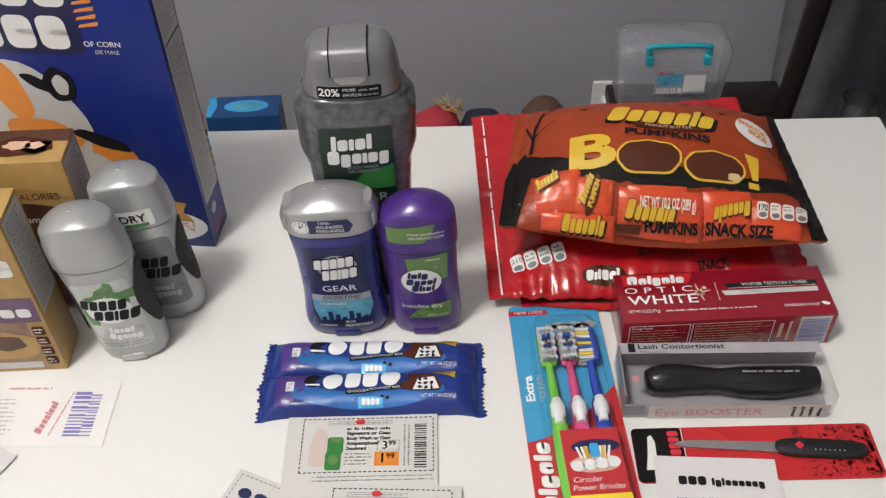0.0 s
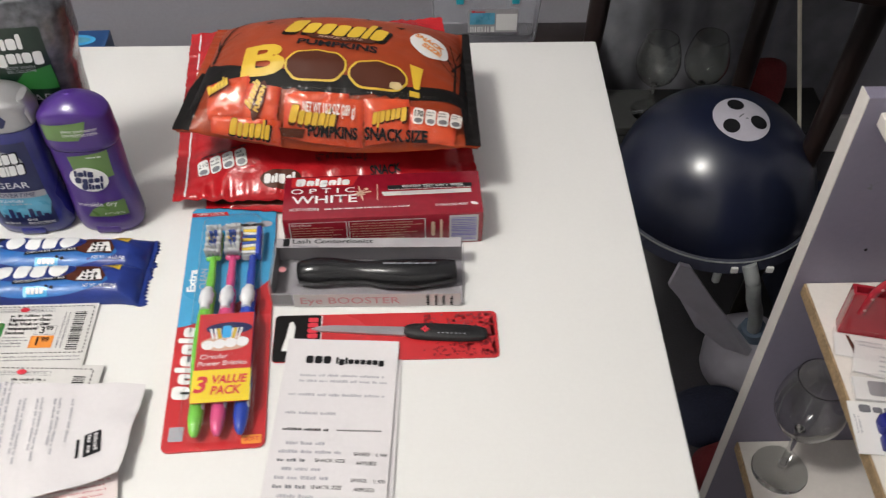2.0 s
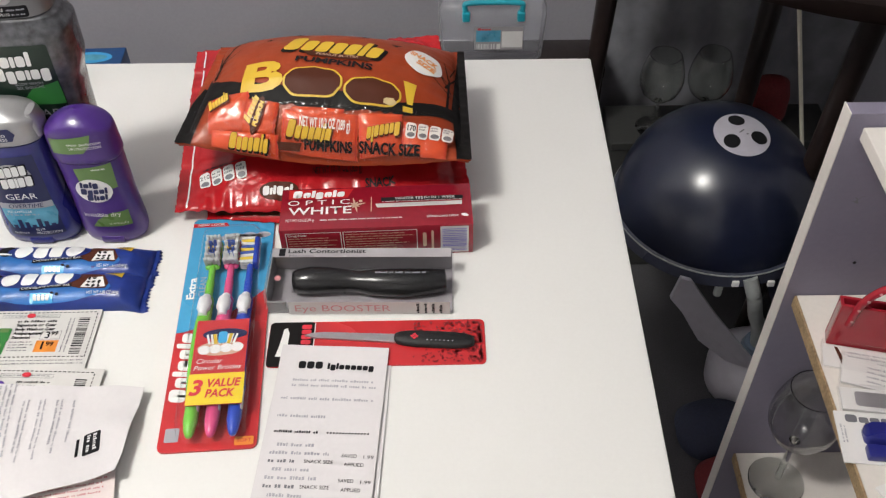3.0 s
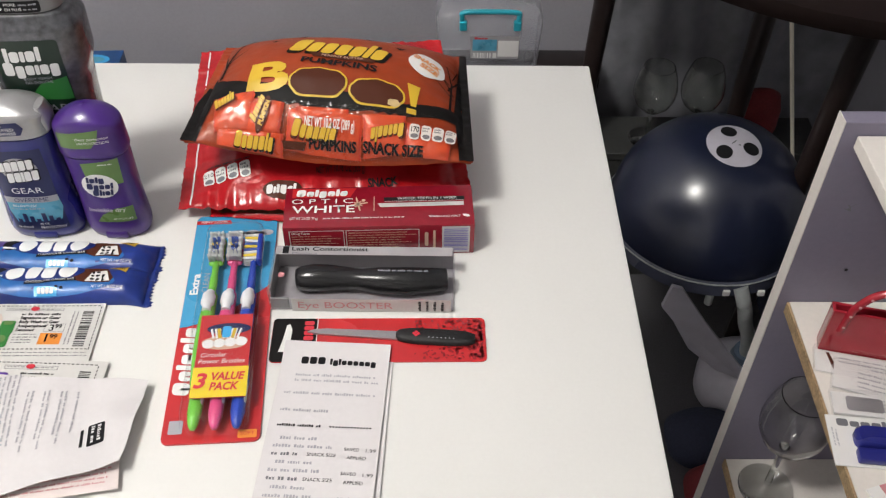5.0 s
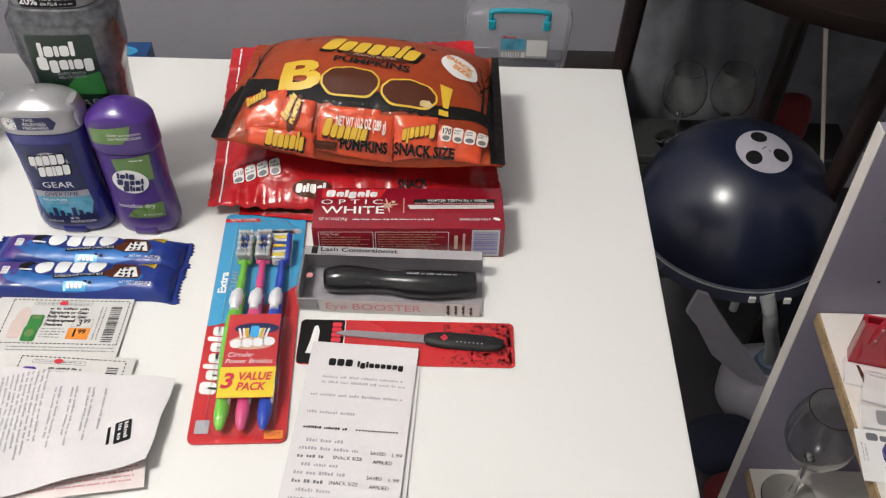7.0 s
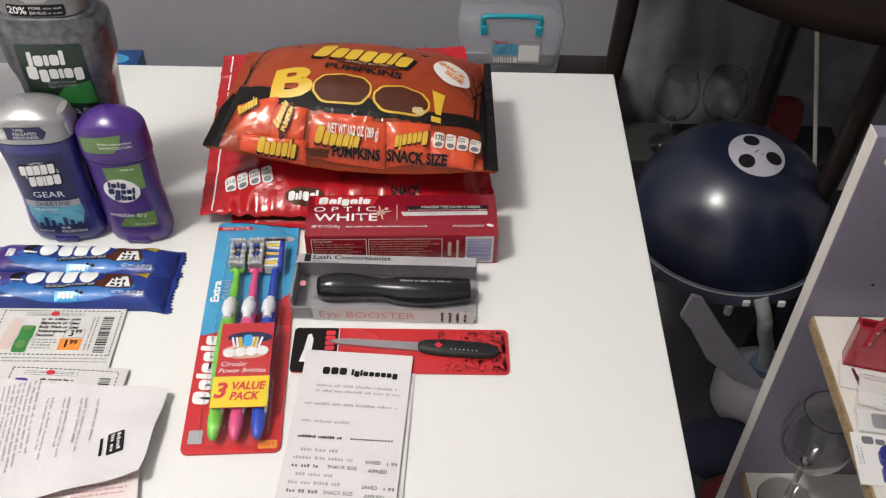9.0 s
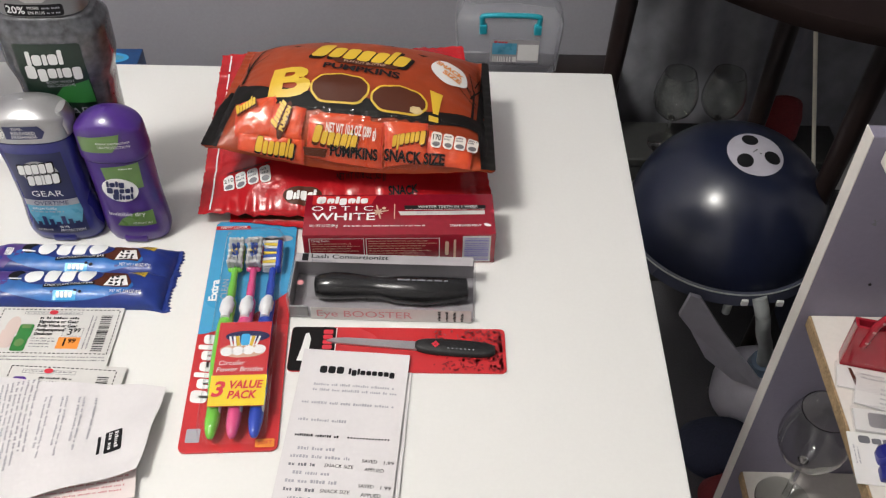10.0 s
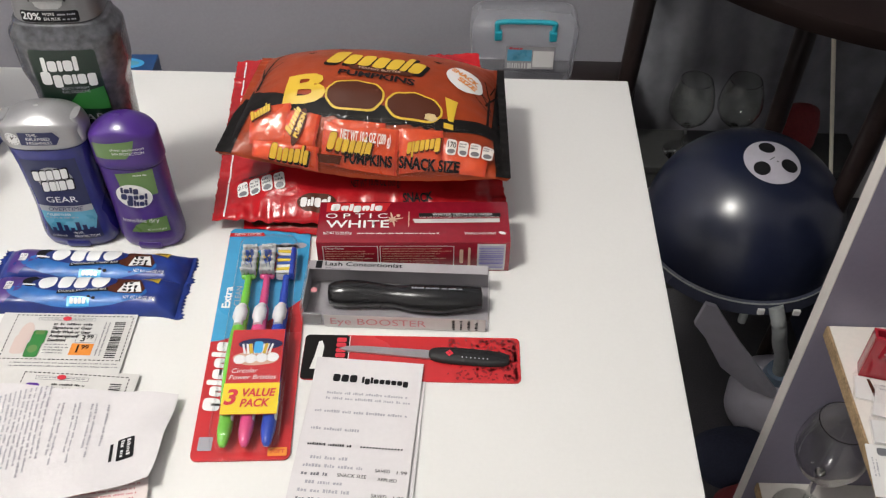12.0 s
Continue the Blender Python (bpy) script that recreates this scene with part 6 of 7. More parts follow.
def receipts():
    # the long receipt in front of the nail file, folded double
    wave = lambda u, v: 0.0022 + 0.0022 * math.sin(2.5 * v + 0.6) ** 2 + 0.0022 * max(0, v - 0.80) / 0.2 + 0.0008 * noise.noise(Vector((u * 2, v * 5, 2)))
    under, s0 = sheet("receipt", "white till receipt lying under another one", "receipt", (0.2115, 0.2900, TOP), -2.6, 0.080, 0.205, lambda u, v: 0.0012 + 0.0006 * math.sin(4 * v), PAPER, "till receipts")
    ob, s = sheet("receipt", "long white till receipt with rows of faint print", "receipt", (0.2075, 0.2930, TOP), -3.2, 0.081, 0.213, wave, PAPER, "till receipts")
    k = 0.01
    stamp("brand_mark", mark(-0.0165, 0.0885, 0.019, 0.0066, "AAA", 2) + mark(0.0135, 0.0880, 0.035, 0.0056, "lglxxxxxg", 6), s, BLACK, ob, 0.0003, k)
    stamp("small_print", bars(-0.028, 0.0680, 0.034, 0.0775, 2, 0.44, 21, 0.15) + bars(-0.034, 0.0570, 0.034, 0.0608, 1, 0.6, 22, 0.02) + bars(-0.034, 0.0415, 0.012, 0.0455, 1, 0.6, 23), s, PALE_INK, ob, 0.0003)
    stamp("small_print", bars(-0.034, 0.0282, -0.002, 0.0318, 1, 0.6, 24, 0.0) + [ell(0.004 + 0.0022 * i, 0.0300, 0.0008, 0.0008, 6) for i in range(14)], s, BLACK, ob, 0.0003)
    rnd = random.Random(8)
    y = 0.0190
    for i in range(17):
        x0 = -0.030 if i % 3 == 0 else -0.034
        bold = i % 3 == 2 and i < 13
        stamp("small_print", bars(x0, y - 0.0021, -0.012 if bold else rnd.uniform(-0.004, 0.010), y + 0.0021, 1, 0.62, 50 + i, 0.1), s, GREY_INK if bold else PALE_INK, ob, 0.0003)
        if bold:
            words("SNACK SIZE", 0.001, y, 0.0027, s, BLACK, ob, 0.0003, width=0.020)
            words("APPLIED", 0.0255, y - 0.0010, 0.0027, s, BLACK, ob, 0.0003, width=0.0135)
        elif i % 3 == 1:
            words("SAVED", 0.0215, y - 0.0008, 0.0027, s, BLACK if i < 12 else PALE_INK, ob, 0.0003, width=0.0105)
            words("1.99", 0.0345, y - 0.0012, 0.0027, s, BLACK, ob, 0.0003, width=0.0070)
        y -= 0.0066 if i not in (9, 13) else 0.0120

    # the coupons under the chocolate bars
    ob, s = sheet("coupon", "white store coupon with a dashed border and two printed bottles", "coupon", (-0.0270, 0.4010, TOP), 0.5, 0.106, 0.090, lambda u, v: 0.0016 + 0.0008 * math.sin(3 * v + u) ** 2, COUPON, "paper coupons")
    x0, y0, x1, y1 = -0.042, -0.008, 0.0505, 0.0370
    stamp("dashed_border", dashes(x0, y0, x1, y1, 0.0034, 0.0008), s, BLACK, ob, 0.0003, k)
    stamp("title_strip", frame_lines(-0.024, 0.0315, 0.021, 0.0345, 0.0003) + bars(-0.022, 0.032, 0.019, 0.034, 1, 0.5, 4, 0.0), s, GREY_INK, ob, 0.0003)
    stamp("shield_mark", [ell(-0.0015, 0.0335, 0.0036, 0.0024, 8)], s, RED_INK, ob, 0.0006)
    stamp("bottle_print", [soft_rect(-0.036, -0.003, -0.025, 0.016, 0.003), ell(-0.0290, 0.018, 0.0055, 0.011, 18)], s, PALE_PEACH, ob, 0.0004, k)
    stamp("bottle_print", [soft_rect(-0.0245, -0.006, -0.0135, 0.009, 0.002), soft_rect(-0.0235, 0.007, -0.0125, 0.021, 0.002)], s, GREEN_INK, ob, 0.0005, k)
    stamp("bottle_print", [ell(-0.0190, 0.002, 0.0036, 0.0040, 12)], s, LABEL_GREEN, ob, 0.0008)
    stamp("bottle_print", [soft_rect(-0.0215, 0.0165, -0.0145, 0.0205, 0.001)], s, LABEL_GREEN, ob, 0.0008)
    stamp("small_print", bars(-0.0105, 0.0262, 0.0200, 0.0300, 1, 0.6, 31, 0.0), s, BLACK, ob, 0.0003)
    for i, line in enumerate(("Signature or Gear", "Body Wash or Gear", "Antiperspirant/", "Deodorant")):
        words(line, (0.005, 0.005, 0.001, -0.0035)[i], 0.0240 - 0.0042 * i, 0.0027, s, BLACK, ob, 0.0004, width=(0.031, 0.031, 0.023, 0.014)[i], bold=0.00012)
    stamp("small_print", bars(-0.0110, -0.0025, 0.0075, 0.0085, 4, 0.45, 32, 0.25), s, GREY_INK, ob, 0.0003)
    stamp("price_box", frame_lines(0.0110, 0.0095, 0.0265, 0.0180, 0.0003), s, GREY_INK, ob, 0.0003)
    words("3", 0.0165, 0.0135, 0.0062, s, BLACK, ob, 0.0004, bold=0.0001)
    words("99", 0.0215, 0.0152, 0.0038, s, BLACK, ob, 0.0004, bold=0.0001)
    stamp("price_tag", [rect(0.0095, -0.0030, 0.0265, 0.0085)], s, ORANGE_INK, ob, 0.0003)
    words("1", 0.0150, 0.0028, 0.0074, s, BLACK, ob, 0.0006, bold=0.0002)
    words("99", 0.0205, 0.0045, 0.0042, s, BLACK, ob, 0.0006, bold=0.0001)
    stamp("barcode", barcode(0.0370, -0.005, 0.0455, 0.0315, 22, 5, False), s, BLACK, ob, 0.0003)
    stamp("small_print", turned(bars(-0.017, -0.003, 0.017, 0.003, 2, 0.4, 35, 0.0), 0.0315, 0.014, 90), s, GREY_INK, ob, 0.0003)
    stamp("small_print", bars(-0.032, -0.0155, 0.051, -0.0095, 2, 0.36, 36, 0.05), s, GREY_INK, ob, 0.0003)

    ob, s = sheet("coupon", "white store coupon with a dashed border half hidden by a receipt", "coupon", (-0.0150, 0.3430, TOP), -2.0, 0.112, 0.080, lambda u, v: 0.0030 + 0.0008 * math.sin(3 * u), COUPON, "paper coupons")
    stamp("dashed_border", dashes(-0.030, -0.036, 0.050, 0.0365, 0.0034, 0.0008), s, BLACK, ob, 0.0003)
    stamp("title_strip", frame_lines(-0.020, 0.0300, 0.020, 0.0335, 0.0003) + bars(-0.018, 0.031, 0.018, 0.033, 1, 0.5, 4, 0.0), s, GREY_INK, ob, 0.0003)
    stamp("shield_mark", [ell(-0.0005, 0.0325, 0.0036, 0.0024, 8)], s, RED_INK, ob, 0.0006)
    stamp("bottle_print", [soft_rect(-0.0255, 0.010, -0.0145, 0.0265, 0.003)], s, PURPLE_INK, ob, 0.0004)
    stamp("small_print", bars(-0.006, 0.010, 0.022, 0.0280, 5, 0.5, 41, 0.25), s, BLACK, ob, 0.0003)
    stamp("barcode", barcode(0.0370, 0.0, 0.0455, 0.0305, 20, 6, False), s, BLACK, ob, 0.0003)

    ob, s = sheet("coupon", "small white coupon with a black printed end", "coupon", (-0.0880, 0.3590, TOP), -24.0, 0.070, 0.055, lambda u, v: 0.0012 + 0.0005 * u, COUPON, "paper coupons")
    stamp("dashed_border", dashes(-0.032, -0.024, 0.032, 0.0245, 0.0034, 0.0007), s, GREY_INK, ob, 0.0003)
    stamp("black_end", [[(0.006, 0.018), (0.030, 0.018), (0.031, 0.006), (0.008, 0.008)]], s, BLACK, ob, 0.0003)
    stamp("small_print", bars(0.010, 0.010, 0.028, 0.016, 1, 0.6, 3, 0.0), s, WHITE, ob, 0.0006)
    stamp("blue_print", [ell(-0.010, 0.013, 0.005, 0.003, 10), ell(-0.022, 0.012, 0.005, 0.004, 10)], s, NAVY_INK, ob, 0.0003)
    part("shadow_card", solid((0.030, -0.026, 0.0), (0.056, 0.012, 0.0011)), BLACK_FOIL, ob, "black card tucked beneath")

    # the crumpled folded receipt and the pink-printed back that lies under it
    back, s = sheet("receipt", "pinkish back of a folded till receipt", "receipt", (-0.0270, 0.2900, TOP), 10.0, 0.194, 0.070, lambda u, v: 0.0046, PINKISH, "till receipts")
    stamp("small_print", bars(0.020, -0.030, 0.094, 0.002, 9, 0.4, 61, 0.1), s, PINK_INK, back, 0.0003)
    ob, s = sheet("receipt", "crumpled white till receipt folded over itself", "receipt", (-0.0270, 0.3280, TOP), -2.5, 0.206, 0.072,
                  lambda u, v: 0.0058 + 0.0040 * max(0, u - 0.62) ** 1.5 * 4 * (1.1 - v) + 0.010 * max(0, (1 - v) - 0.55) * max(0, u - 0.4) + 0.0034 * noise.noise(Vector((u * 6, v * 3, 4))) + 0.0030, PAPER, "till receipts", nx=40, ny=20, slant=0.075)
    stamp("brand_mark", [turned([soft_rect(-0.008, -0.0055, 0.008, 0.0055, 0.0012)], 0.0795, -0.008, -78)[0]], s, BLACK, ob, 0.0003, 0.006)
    stamp("small_print", turned(bars(-0.0065, -0.004, 0.0065, 0.004, 2, 0.6, 5, 0.0), 0.0795, -0.008, -78), s, PAPER, ob, 0.0007, 0.006)
    stamp("brand_mark", [turned([rect(-0.0065, -0.001, 0.0065, 0.001)], 0.0705, -0.010, -78)[0]], s, BLACK, ob, 0.0003, 0.006)
    for i, (x, n) in enumerate(((0.060, 1), (0.050, 2), (0.038, 2), (0.026, 2))):
        stamp("small_print", turned(bars(-0.024, -0.0016 * n, 0.018, 0.0016 * n, n, 0.5, 70 + i, 0.3), x, 0.002, -80), s, PALE_INK, ob, 0.0005)
    stamp("small_print", turned(bars(-0.028, -0.040, 0.026, 0.034, 22, 0.46, 75, 0.35), -0.016, 0.002, -76), s, PALE_INK, ob, 0.0005)

    # papers at the far left of the desk
    ob, s = sheet("coupon", "white till coupon with red mark and violet barcode", "coupon", (-0.2630, 0.4480, TOP), -1.0, 0.106, 0.056, lambda u, v: 0.0003 + 0.0004 * u * v, CREASE, "paper coupons")
    stamp("barcode", barcode(0.022, -0.020, 0.034, 0.020, 12, 7, False) + barcode(0.034, -0.020, 0.042, 0.018, 14, 8, False), s, VIOLET_INK, ob, 0.0003)
    stamp("brand_mark", mark(0.006, -0.004, 0.028, 0.006, 8, 3, 0.2, 78), s, PINK_INK, ob, 0.0003)
    stamp("small_print", bars(-0.050, -0.020, -0.016, 0.014, 9, 0.35, 81, 0.3), s, PALE_INK, ob, 0.0003)
    stamp("small_print", turned(bars(-0.02, -0.0015, 0.02, 0.0015, 1, 0.5, 83, 0.0), 0.016, 0.0, 78) + bars(-0.03, 0.020, 0.01, 0.024, 1, 0.5, 84), s, PINK_INK, ob, 0.0003)
    sheet("receipt", "white receipt lying at the desk side", "receipt", (-0.3130, 0.3900, TOP), 62.0, 0.080, 0.060, lambda u, v: 0.0016, PAPER, "till receipts")


receipts()


# ---- the white shelf unit beside the desk ----
PX, PY = 0.632, 0.572     # front edge of its far side panel
shelf = thing("shelf_unit", "white melamine open shelf unit with bare chipboard edges", "shelf", (0, 0, 0))
part("side_panel", solid((PX, PY, 0.0), (PX + 0.30, PY + 0.016, 0.826), 0.001), SHELF_VIOLET_LIT, shelf)
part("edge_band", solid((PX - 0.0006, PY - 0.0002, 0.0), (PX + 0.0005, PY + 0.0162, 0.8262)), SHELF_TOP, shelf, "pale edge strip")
part("back_panel", solid((PX + 0.295, -0.30, 0.0), (PX + 0.300, PY - 0.001, 0.826)), SHELF_VIOLET_LIT, shelf)
part("side_panel", solid((PX, -0.316, 0.0), (PX + 0.30, -0.300, 0.826), 0.001), SHELF_VIOLET_LIT, shelf)
for z0, z1 in ((0.586, 0.601), (0.298, 0.313), (0.05, 0.065)):
    board = part("shelf_board", solid((PX + 0.013, -0.299, z0), (PX + 0.294, PY - 0.001, z1)), SHELF_TOP, shelf)
    part("raw_edge", solid((PX + 0.0105, -0.299, z0 + 0.0005), (PX + 0.0128, PY - 0.001, z1 - 0.0005)), CHIPBOARD, board, "bare brown chipboard edge")
top_board = part("shelf_board", solid((PX + 0.014, -0.299, 0.7995), (PX + 0.294, PY - 0.001, 0.8125), 0.0008), SHELF_TOP, shelf, "cream top board")
inner = plane_map((0, PY, 0), (1, 0, 0), (0, 0, 1))
stamp("pen_mark", [[(0.661, 0.728), (0.664, 0.7275), (0.669, 0.733), (0.674, 0.7345), (0.669, 0.7325), (0.6665, 0.7295), (0.668, 0.7245), (0.665, 0.7255)], [(0.663, 0.732), (0.6645, 0.7325), (0.6665, 0.7300), (0.6655, 0.7295)]], inner, GREY_INK, shelf, 0.0004)
for hx, hz in ((0.688, 0.647),):
    part("peg_hole", tube([(hx, PY - 0.0006, hz), (hx, PY + 0.0004, hz)], 0.0016, 10), BLACK, shelf)


def red_holder():
    ob = thing("red_holder", "glossy red acrylic holder with a looped beaded handle", "holder", (0.6555, 0.510, 0.6015), -13.0)
    part("front_plate", solid((0.0, 0.0, 0.0), (0.115, 0.003, 0.055), 0.0008), RED_ACRYLIC, ob)
    part("back_plate", solid((0.0, 0.013, 0.0), (0.115, 0.016, 0.052), 0.0008), RED_ACRYLIC, ob)
    part("base", solid((0.0, 0.0032, 0.0), (0.115, 0.0128, 0.003)), RED_ACRYLIC, ob)
    part("end_plate", solid((0.0, 0.0032, 0.0032), (0.003, 0.0128, 0.052)), RED_ACRYLIC, ob)
    loop = bend([(0.012, 0.0015, 0.030), (0.016, 0.0, 0.062), (0.030, 0.0, 0.084), (0.052, 0.0, 0.090), (0.072, 0.0, 0.076), (0.080, 0.001, 0.050)], 8)
    part("handle", tube(loop, 0.0038, 12), RED_ACRYLIC, ob, "curved red handle with round studs", smooth=60)
    for p in loop[2::4]:
        part("stud", tube([p - Vector((0, 0.0042, 0)), p - Vector((0, 0.0030, 0))], 0.0014, 8), PINK_INK, ob)


def wrapped_palettes():
    for i, (x, y, rz, w, d) in enumerate(((0.700, 0.484, -14, 0.105, 0.026), (0.708, 0.462, -20, 0.10, 0.030), (0.695, 0.440, -8, 0.090, 0.024))):
        ob = thing("cosmetic_packet", "flat clear plastic cosmetic packet with a white card", "packet", (x, y, 0.6015), rz, "cosmetic packets")
        part("card", solid((-w / 2, -d / 2, 0.0), (w / 2, d / 2, 0.0015 + 0.001 * i), 0.0004), CREASE, ob)
        part("sleeve", solid((-w / 2 - 0.002, -d / 2 - 0.002, 0.0), (w / 2 + 0.002, d / 2 + 0.002, 0.008), 0.0015), CLEAR_BOX, ob, "clear plastic sleeve").visible_shadow = False
        s = plane_map((0, 0, 0.0016 + 0.001 * i), (1, 0, 0), (0, 1, 0))
        if i == 0:
            stamp("dark_bar", [[(-w / 2 + 0.010, d / 2 - 0.002), (-w / 2 + 0.013, d / 2 - 0.002), (-w / 2 + 0.022, -d / 2 + 0.002), (-w / 2 + 0.017, -d / 2 + 0.002)]], s, BROWN_INK, ob, 0.0004)
        if i == 2:
            stamp("grey_pad", [soft_rect(-w / 2 + 0.012, -d / 2 + 0.004, 0.0, d / 2 - 0.004, 0.003)], s, INNER_GREY, ob, 0.0004)
        stamp("small_print", bars(-w / 2 + 0.022, -d / 2 + 0.004, w / 2 - 0.006, d / 2 - 0.004, 4, 0.4, i, 0.4), s, PALE_INK, ob, 0.0004)


def cosmetic_card():
    ob = thing("cosmetic_card", "white retail card with a dark blue cosmetic case", "cosmetic", (0.684, 0.402, 0.6015), -6.0)
    part("card", solid((-0.047, -0.026, 0.0), (0.047, 0.027, 0.0016), 0.0004), CREASE, ob)
    s = plane_map((0, 0, 0.0016), (1, 0, 0), (0, 1, 0))
    stamp("brand_mark", mark(-0.014, 0.0195, 0.050, 0.008, 6, 4), s, GREY_INK, ob)
    stamp("small_print", turned(bars(-0.010, -0.003, 0.010, 0.003, 2, 0.5, 4), -0.042, 0.004, 90), s, PALE_INK, ob)
    part("case_lid", loft([(0.002, 0.017, 0.010, 4.0), (0.010, 0.017, 0.010, 4.0), (0.013, 0.0145, 0.0085, 4.0)], 32), NAVY_PLASTIC, ob, "blue glossy case", smooth=40).location = (-0.010, 0.0015, 0)
    part("case_base", solid((-0.028, -0.024, 0.002), (0.010, -0.0105, 0.010), 0.002), NAVY_PLASTIC, ob, smooth=40)
    pink = thing("striped_packet", "small white paper packet with pink and green stripes", "packet", (0.702, 0.3545, 0.6015), 18.0)
    part("card", solid((-0.046, -0.017, 0.0), (0.046, 0.017, 0.003), 0.0005), CREASE, pink)
    ps = plane_map((0, 0, 0.003), (1, 0, 0), (0, 1, 0))
    stamp("pink_stripe", [rect(-0.034, -0.0165, -0.027, 0.0165)], ps, PINK_INK, pink)
    stamp("green_stripe", [rect(-0.0268, -0.0165, -0.012, 0.0165)], ps, LABEL_GREEN, pink)


def spin(profile, material, name, parent, seg=40):
    return part(name, loft([(z, r, r, 2.0) for r, z in profile], seg, caps=False), material, parent, smooth=60)


def wine_glass(at, scale=1.0, rise=0.0, label="clear stemmed balloon wine glass standing on a shelf", group="wine glasses", glass=None):
    ob = thing("wine_glass", label, "glass", at, 0, group or "wine glasses")
    k, glass = scale, glass or GLASS
    part("foot", loft([(0.0, 0.034 * k, 0.034 * k, 2), (0.0012, 0.036 * k, 0.036 * k, 2), (0.003, 0.030 * k, 0.030 * k, 2), (0.006 * k, 0.010 * k, 0.010 * k, 2), (0.012 * k, 0.0055 * k, 0.0055 * k, 2)], 40), glass, ob, smooth=60)
    part("stem", loft([(0.012 * k, 0.0055 * k, 0.0055 * k, 2), (0.03 * k, 0.0042 * k, 0.0042 * k, 2), (0.055 * k + rise, 0.0040 * k, 0.0040 * k, 2), (0.068 * k + rise, 0.007 * k, 0.007 * k, 2)], 24, caps=False), glass, ob, smooth=60)
    outer = [(0.006, 0.068), (0.020, 0.074), (0.034, 0.088), (0.041, 0.106), (0.0425, 0.120), (0.040, 0.140), (0.0345, 0.160), (0.030, 0.172)]
    both = outer + [(r - 0.0012, z) for r, z in outer[::-1]]
    spin([(r * k, z * k + rise) for r, z in both], glass, "bowl", ob)
    return ob


red_holder()
wrapped_palettes()
cosmetic_card()
wine_glass((0.683, 0.532, 0.3135), 0.90, 0.026)


# ---- the hood hair dryer on the floor ----
def hood_dryer():
    C = Vector((0.71, 1.02, 0.0))
    ob = thing("hood_hair_dryer", "dark blue domed hood hair dryer with a white base", "hair dryer", (C.x, C.y, 0.0), 0)
    R, zc = 0.150, 0.312
    rings = [(zc - 0.004, R, R, 2)]
    for k in range(0, 17):
        t = math.pi / 2 * k / 16
        rings.append((zc + R * math.sin(t), max(R * math.cos(t), 0.0015), max(R * math.cos(t), 0.0015), 2))
    hood = part("hood", loft(rings, 72), HOOD_BLUE, ob, "glossy dark blue plastic dome", smooth=70)
    part("rim", loft([(zc - 0.026, R + 0.005, R + 0.005, 2), (zc - 0.025, R + 0.008, R + 0.008, 2), (zc - 0.006, R + 0.006, R + 0.006, 2), (zc - 0.003, R + 0.001, R + 0.001, 2)], 72, caps=False), HOOD_RIM, ob, "smoky translucent rim band", smooth=50)
    part("rim_bead", loft([(zc - 0.006, R + 0.0064, R + 0.0064, 2), (zc - 0.0045, R + 0.0070, R + 0.0070, 2), (zc - 0.003, R + 0.0060, R + 0.0060, 2)], 72, caps=False), HOSE, ob, smooth=50)

    def dome(x, y, lift=0.0):
        r = math.sqrt(max(0.0, R * R - x * x - y * y))
        n = Vector((x, y, r)).normalized()
        return Vector((0, 0, zc)) + n * (R + lift)
    cx, cy = 0.0065, -0.021
    vent = stamp("vent_disc", [ell(cx, cy, 0.0395, 0.0395, 40)], dome, HOOD_WHITE, ob, 0.0015, 0.008, "white vent disc with three round openings")
    for a in (100, 222, 338):
        hx, hy = cx + 0.0235 * math.cos(radians(a)), cy + 0.0235 * math.sin(radians(a))
        stamp("vent_opening", [ell(hx, hy, 0.0115, 0.0115, 24)], dome, BLACK, vent, 0.0021, 0.006)
    stamp("vent_mark", [turned([rect(-0.005, -0.001, 0.005, 0.001)], cx - 0.001, cy + 0.001, 40)[0], ell(cx + 0.006, cy - 0.004, 0.002, 0.0013, 8)], dome, GREY_INK, vent, 0.0021)
    # screws, hose and the two arms under the rim
    for sx in (0.0015, 0.0520):
        part("screw", solid((sx - 0.005, -R - 0.011, zc - 0.022), (sx + 0.005, -R - 0.0065, zc - 0.012), 0.001), CREASE, ob)
    hose = bend([(0.022, -R - 0.004, zc - 0.010), (0.032, -R - 0.016, zc - 0.040), (0.046, -0.158, 0.225), (0.062, -0.146, 0.185), (0.074, -0.134, 0.140), (0.080, -0.126, 0.110)], 6)
    part("hose", tube(hose, 0.0108, 18), HOSE, ob, "bent grey hose", smooth=60)
    part("collar", tube([(0.078, -0.128, 0.125), (0.083, -0.122, 0.098)], [0.019, 0.026], 24), HOSE_BLUE, ob, smooth=50)
    base = part("base", loft([(0.0, 0.058, 0.058, 2.1), (0.010, 0.066, 0.066, 2.1), (0.045, 0.068, 0.068, 2.1), (0.075, 0.062, 0.062, 2.1), (0.095, 0.047, 0.047, 2.1), (0.103, 0.028, 0.028, 2.1), (0.105, 0.01, 0.01, 2.1)], 56), HOOD_WHITE, ob, "rounded off-white plastic base", smooth=60)
    base.location = (0.084, -0.120, 0)
    arm = [(-0.078, -R - 0.004, 0.306), (-0.062, -R - 0.004, 0.300), (-0.012, -0.158, 0.225), (0.044, -0.158, 0.148), (0.070, -0.158, 0.112), (0.066, -0.160, 0.098), (0.022, -0.162, 0.122), (-0.032, -0.162, 0.176), (-0.066, -R - 0.006, 0.236), (-0.086, -R - 0.004, 0.262)]
    bm = bmesh.new()
    lo = [bm.verts.new((x, y - 0.004, z)) for x, y, z in arm]
    hi = [bm.verts.new((x, y + 0.003, z)) for x, y, z in arm]
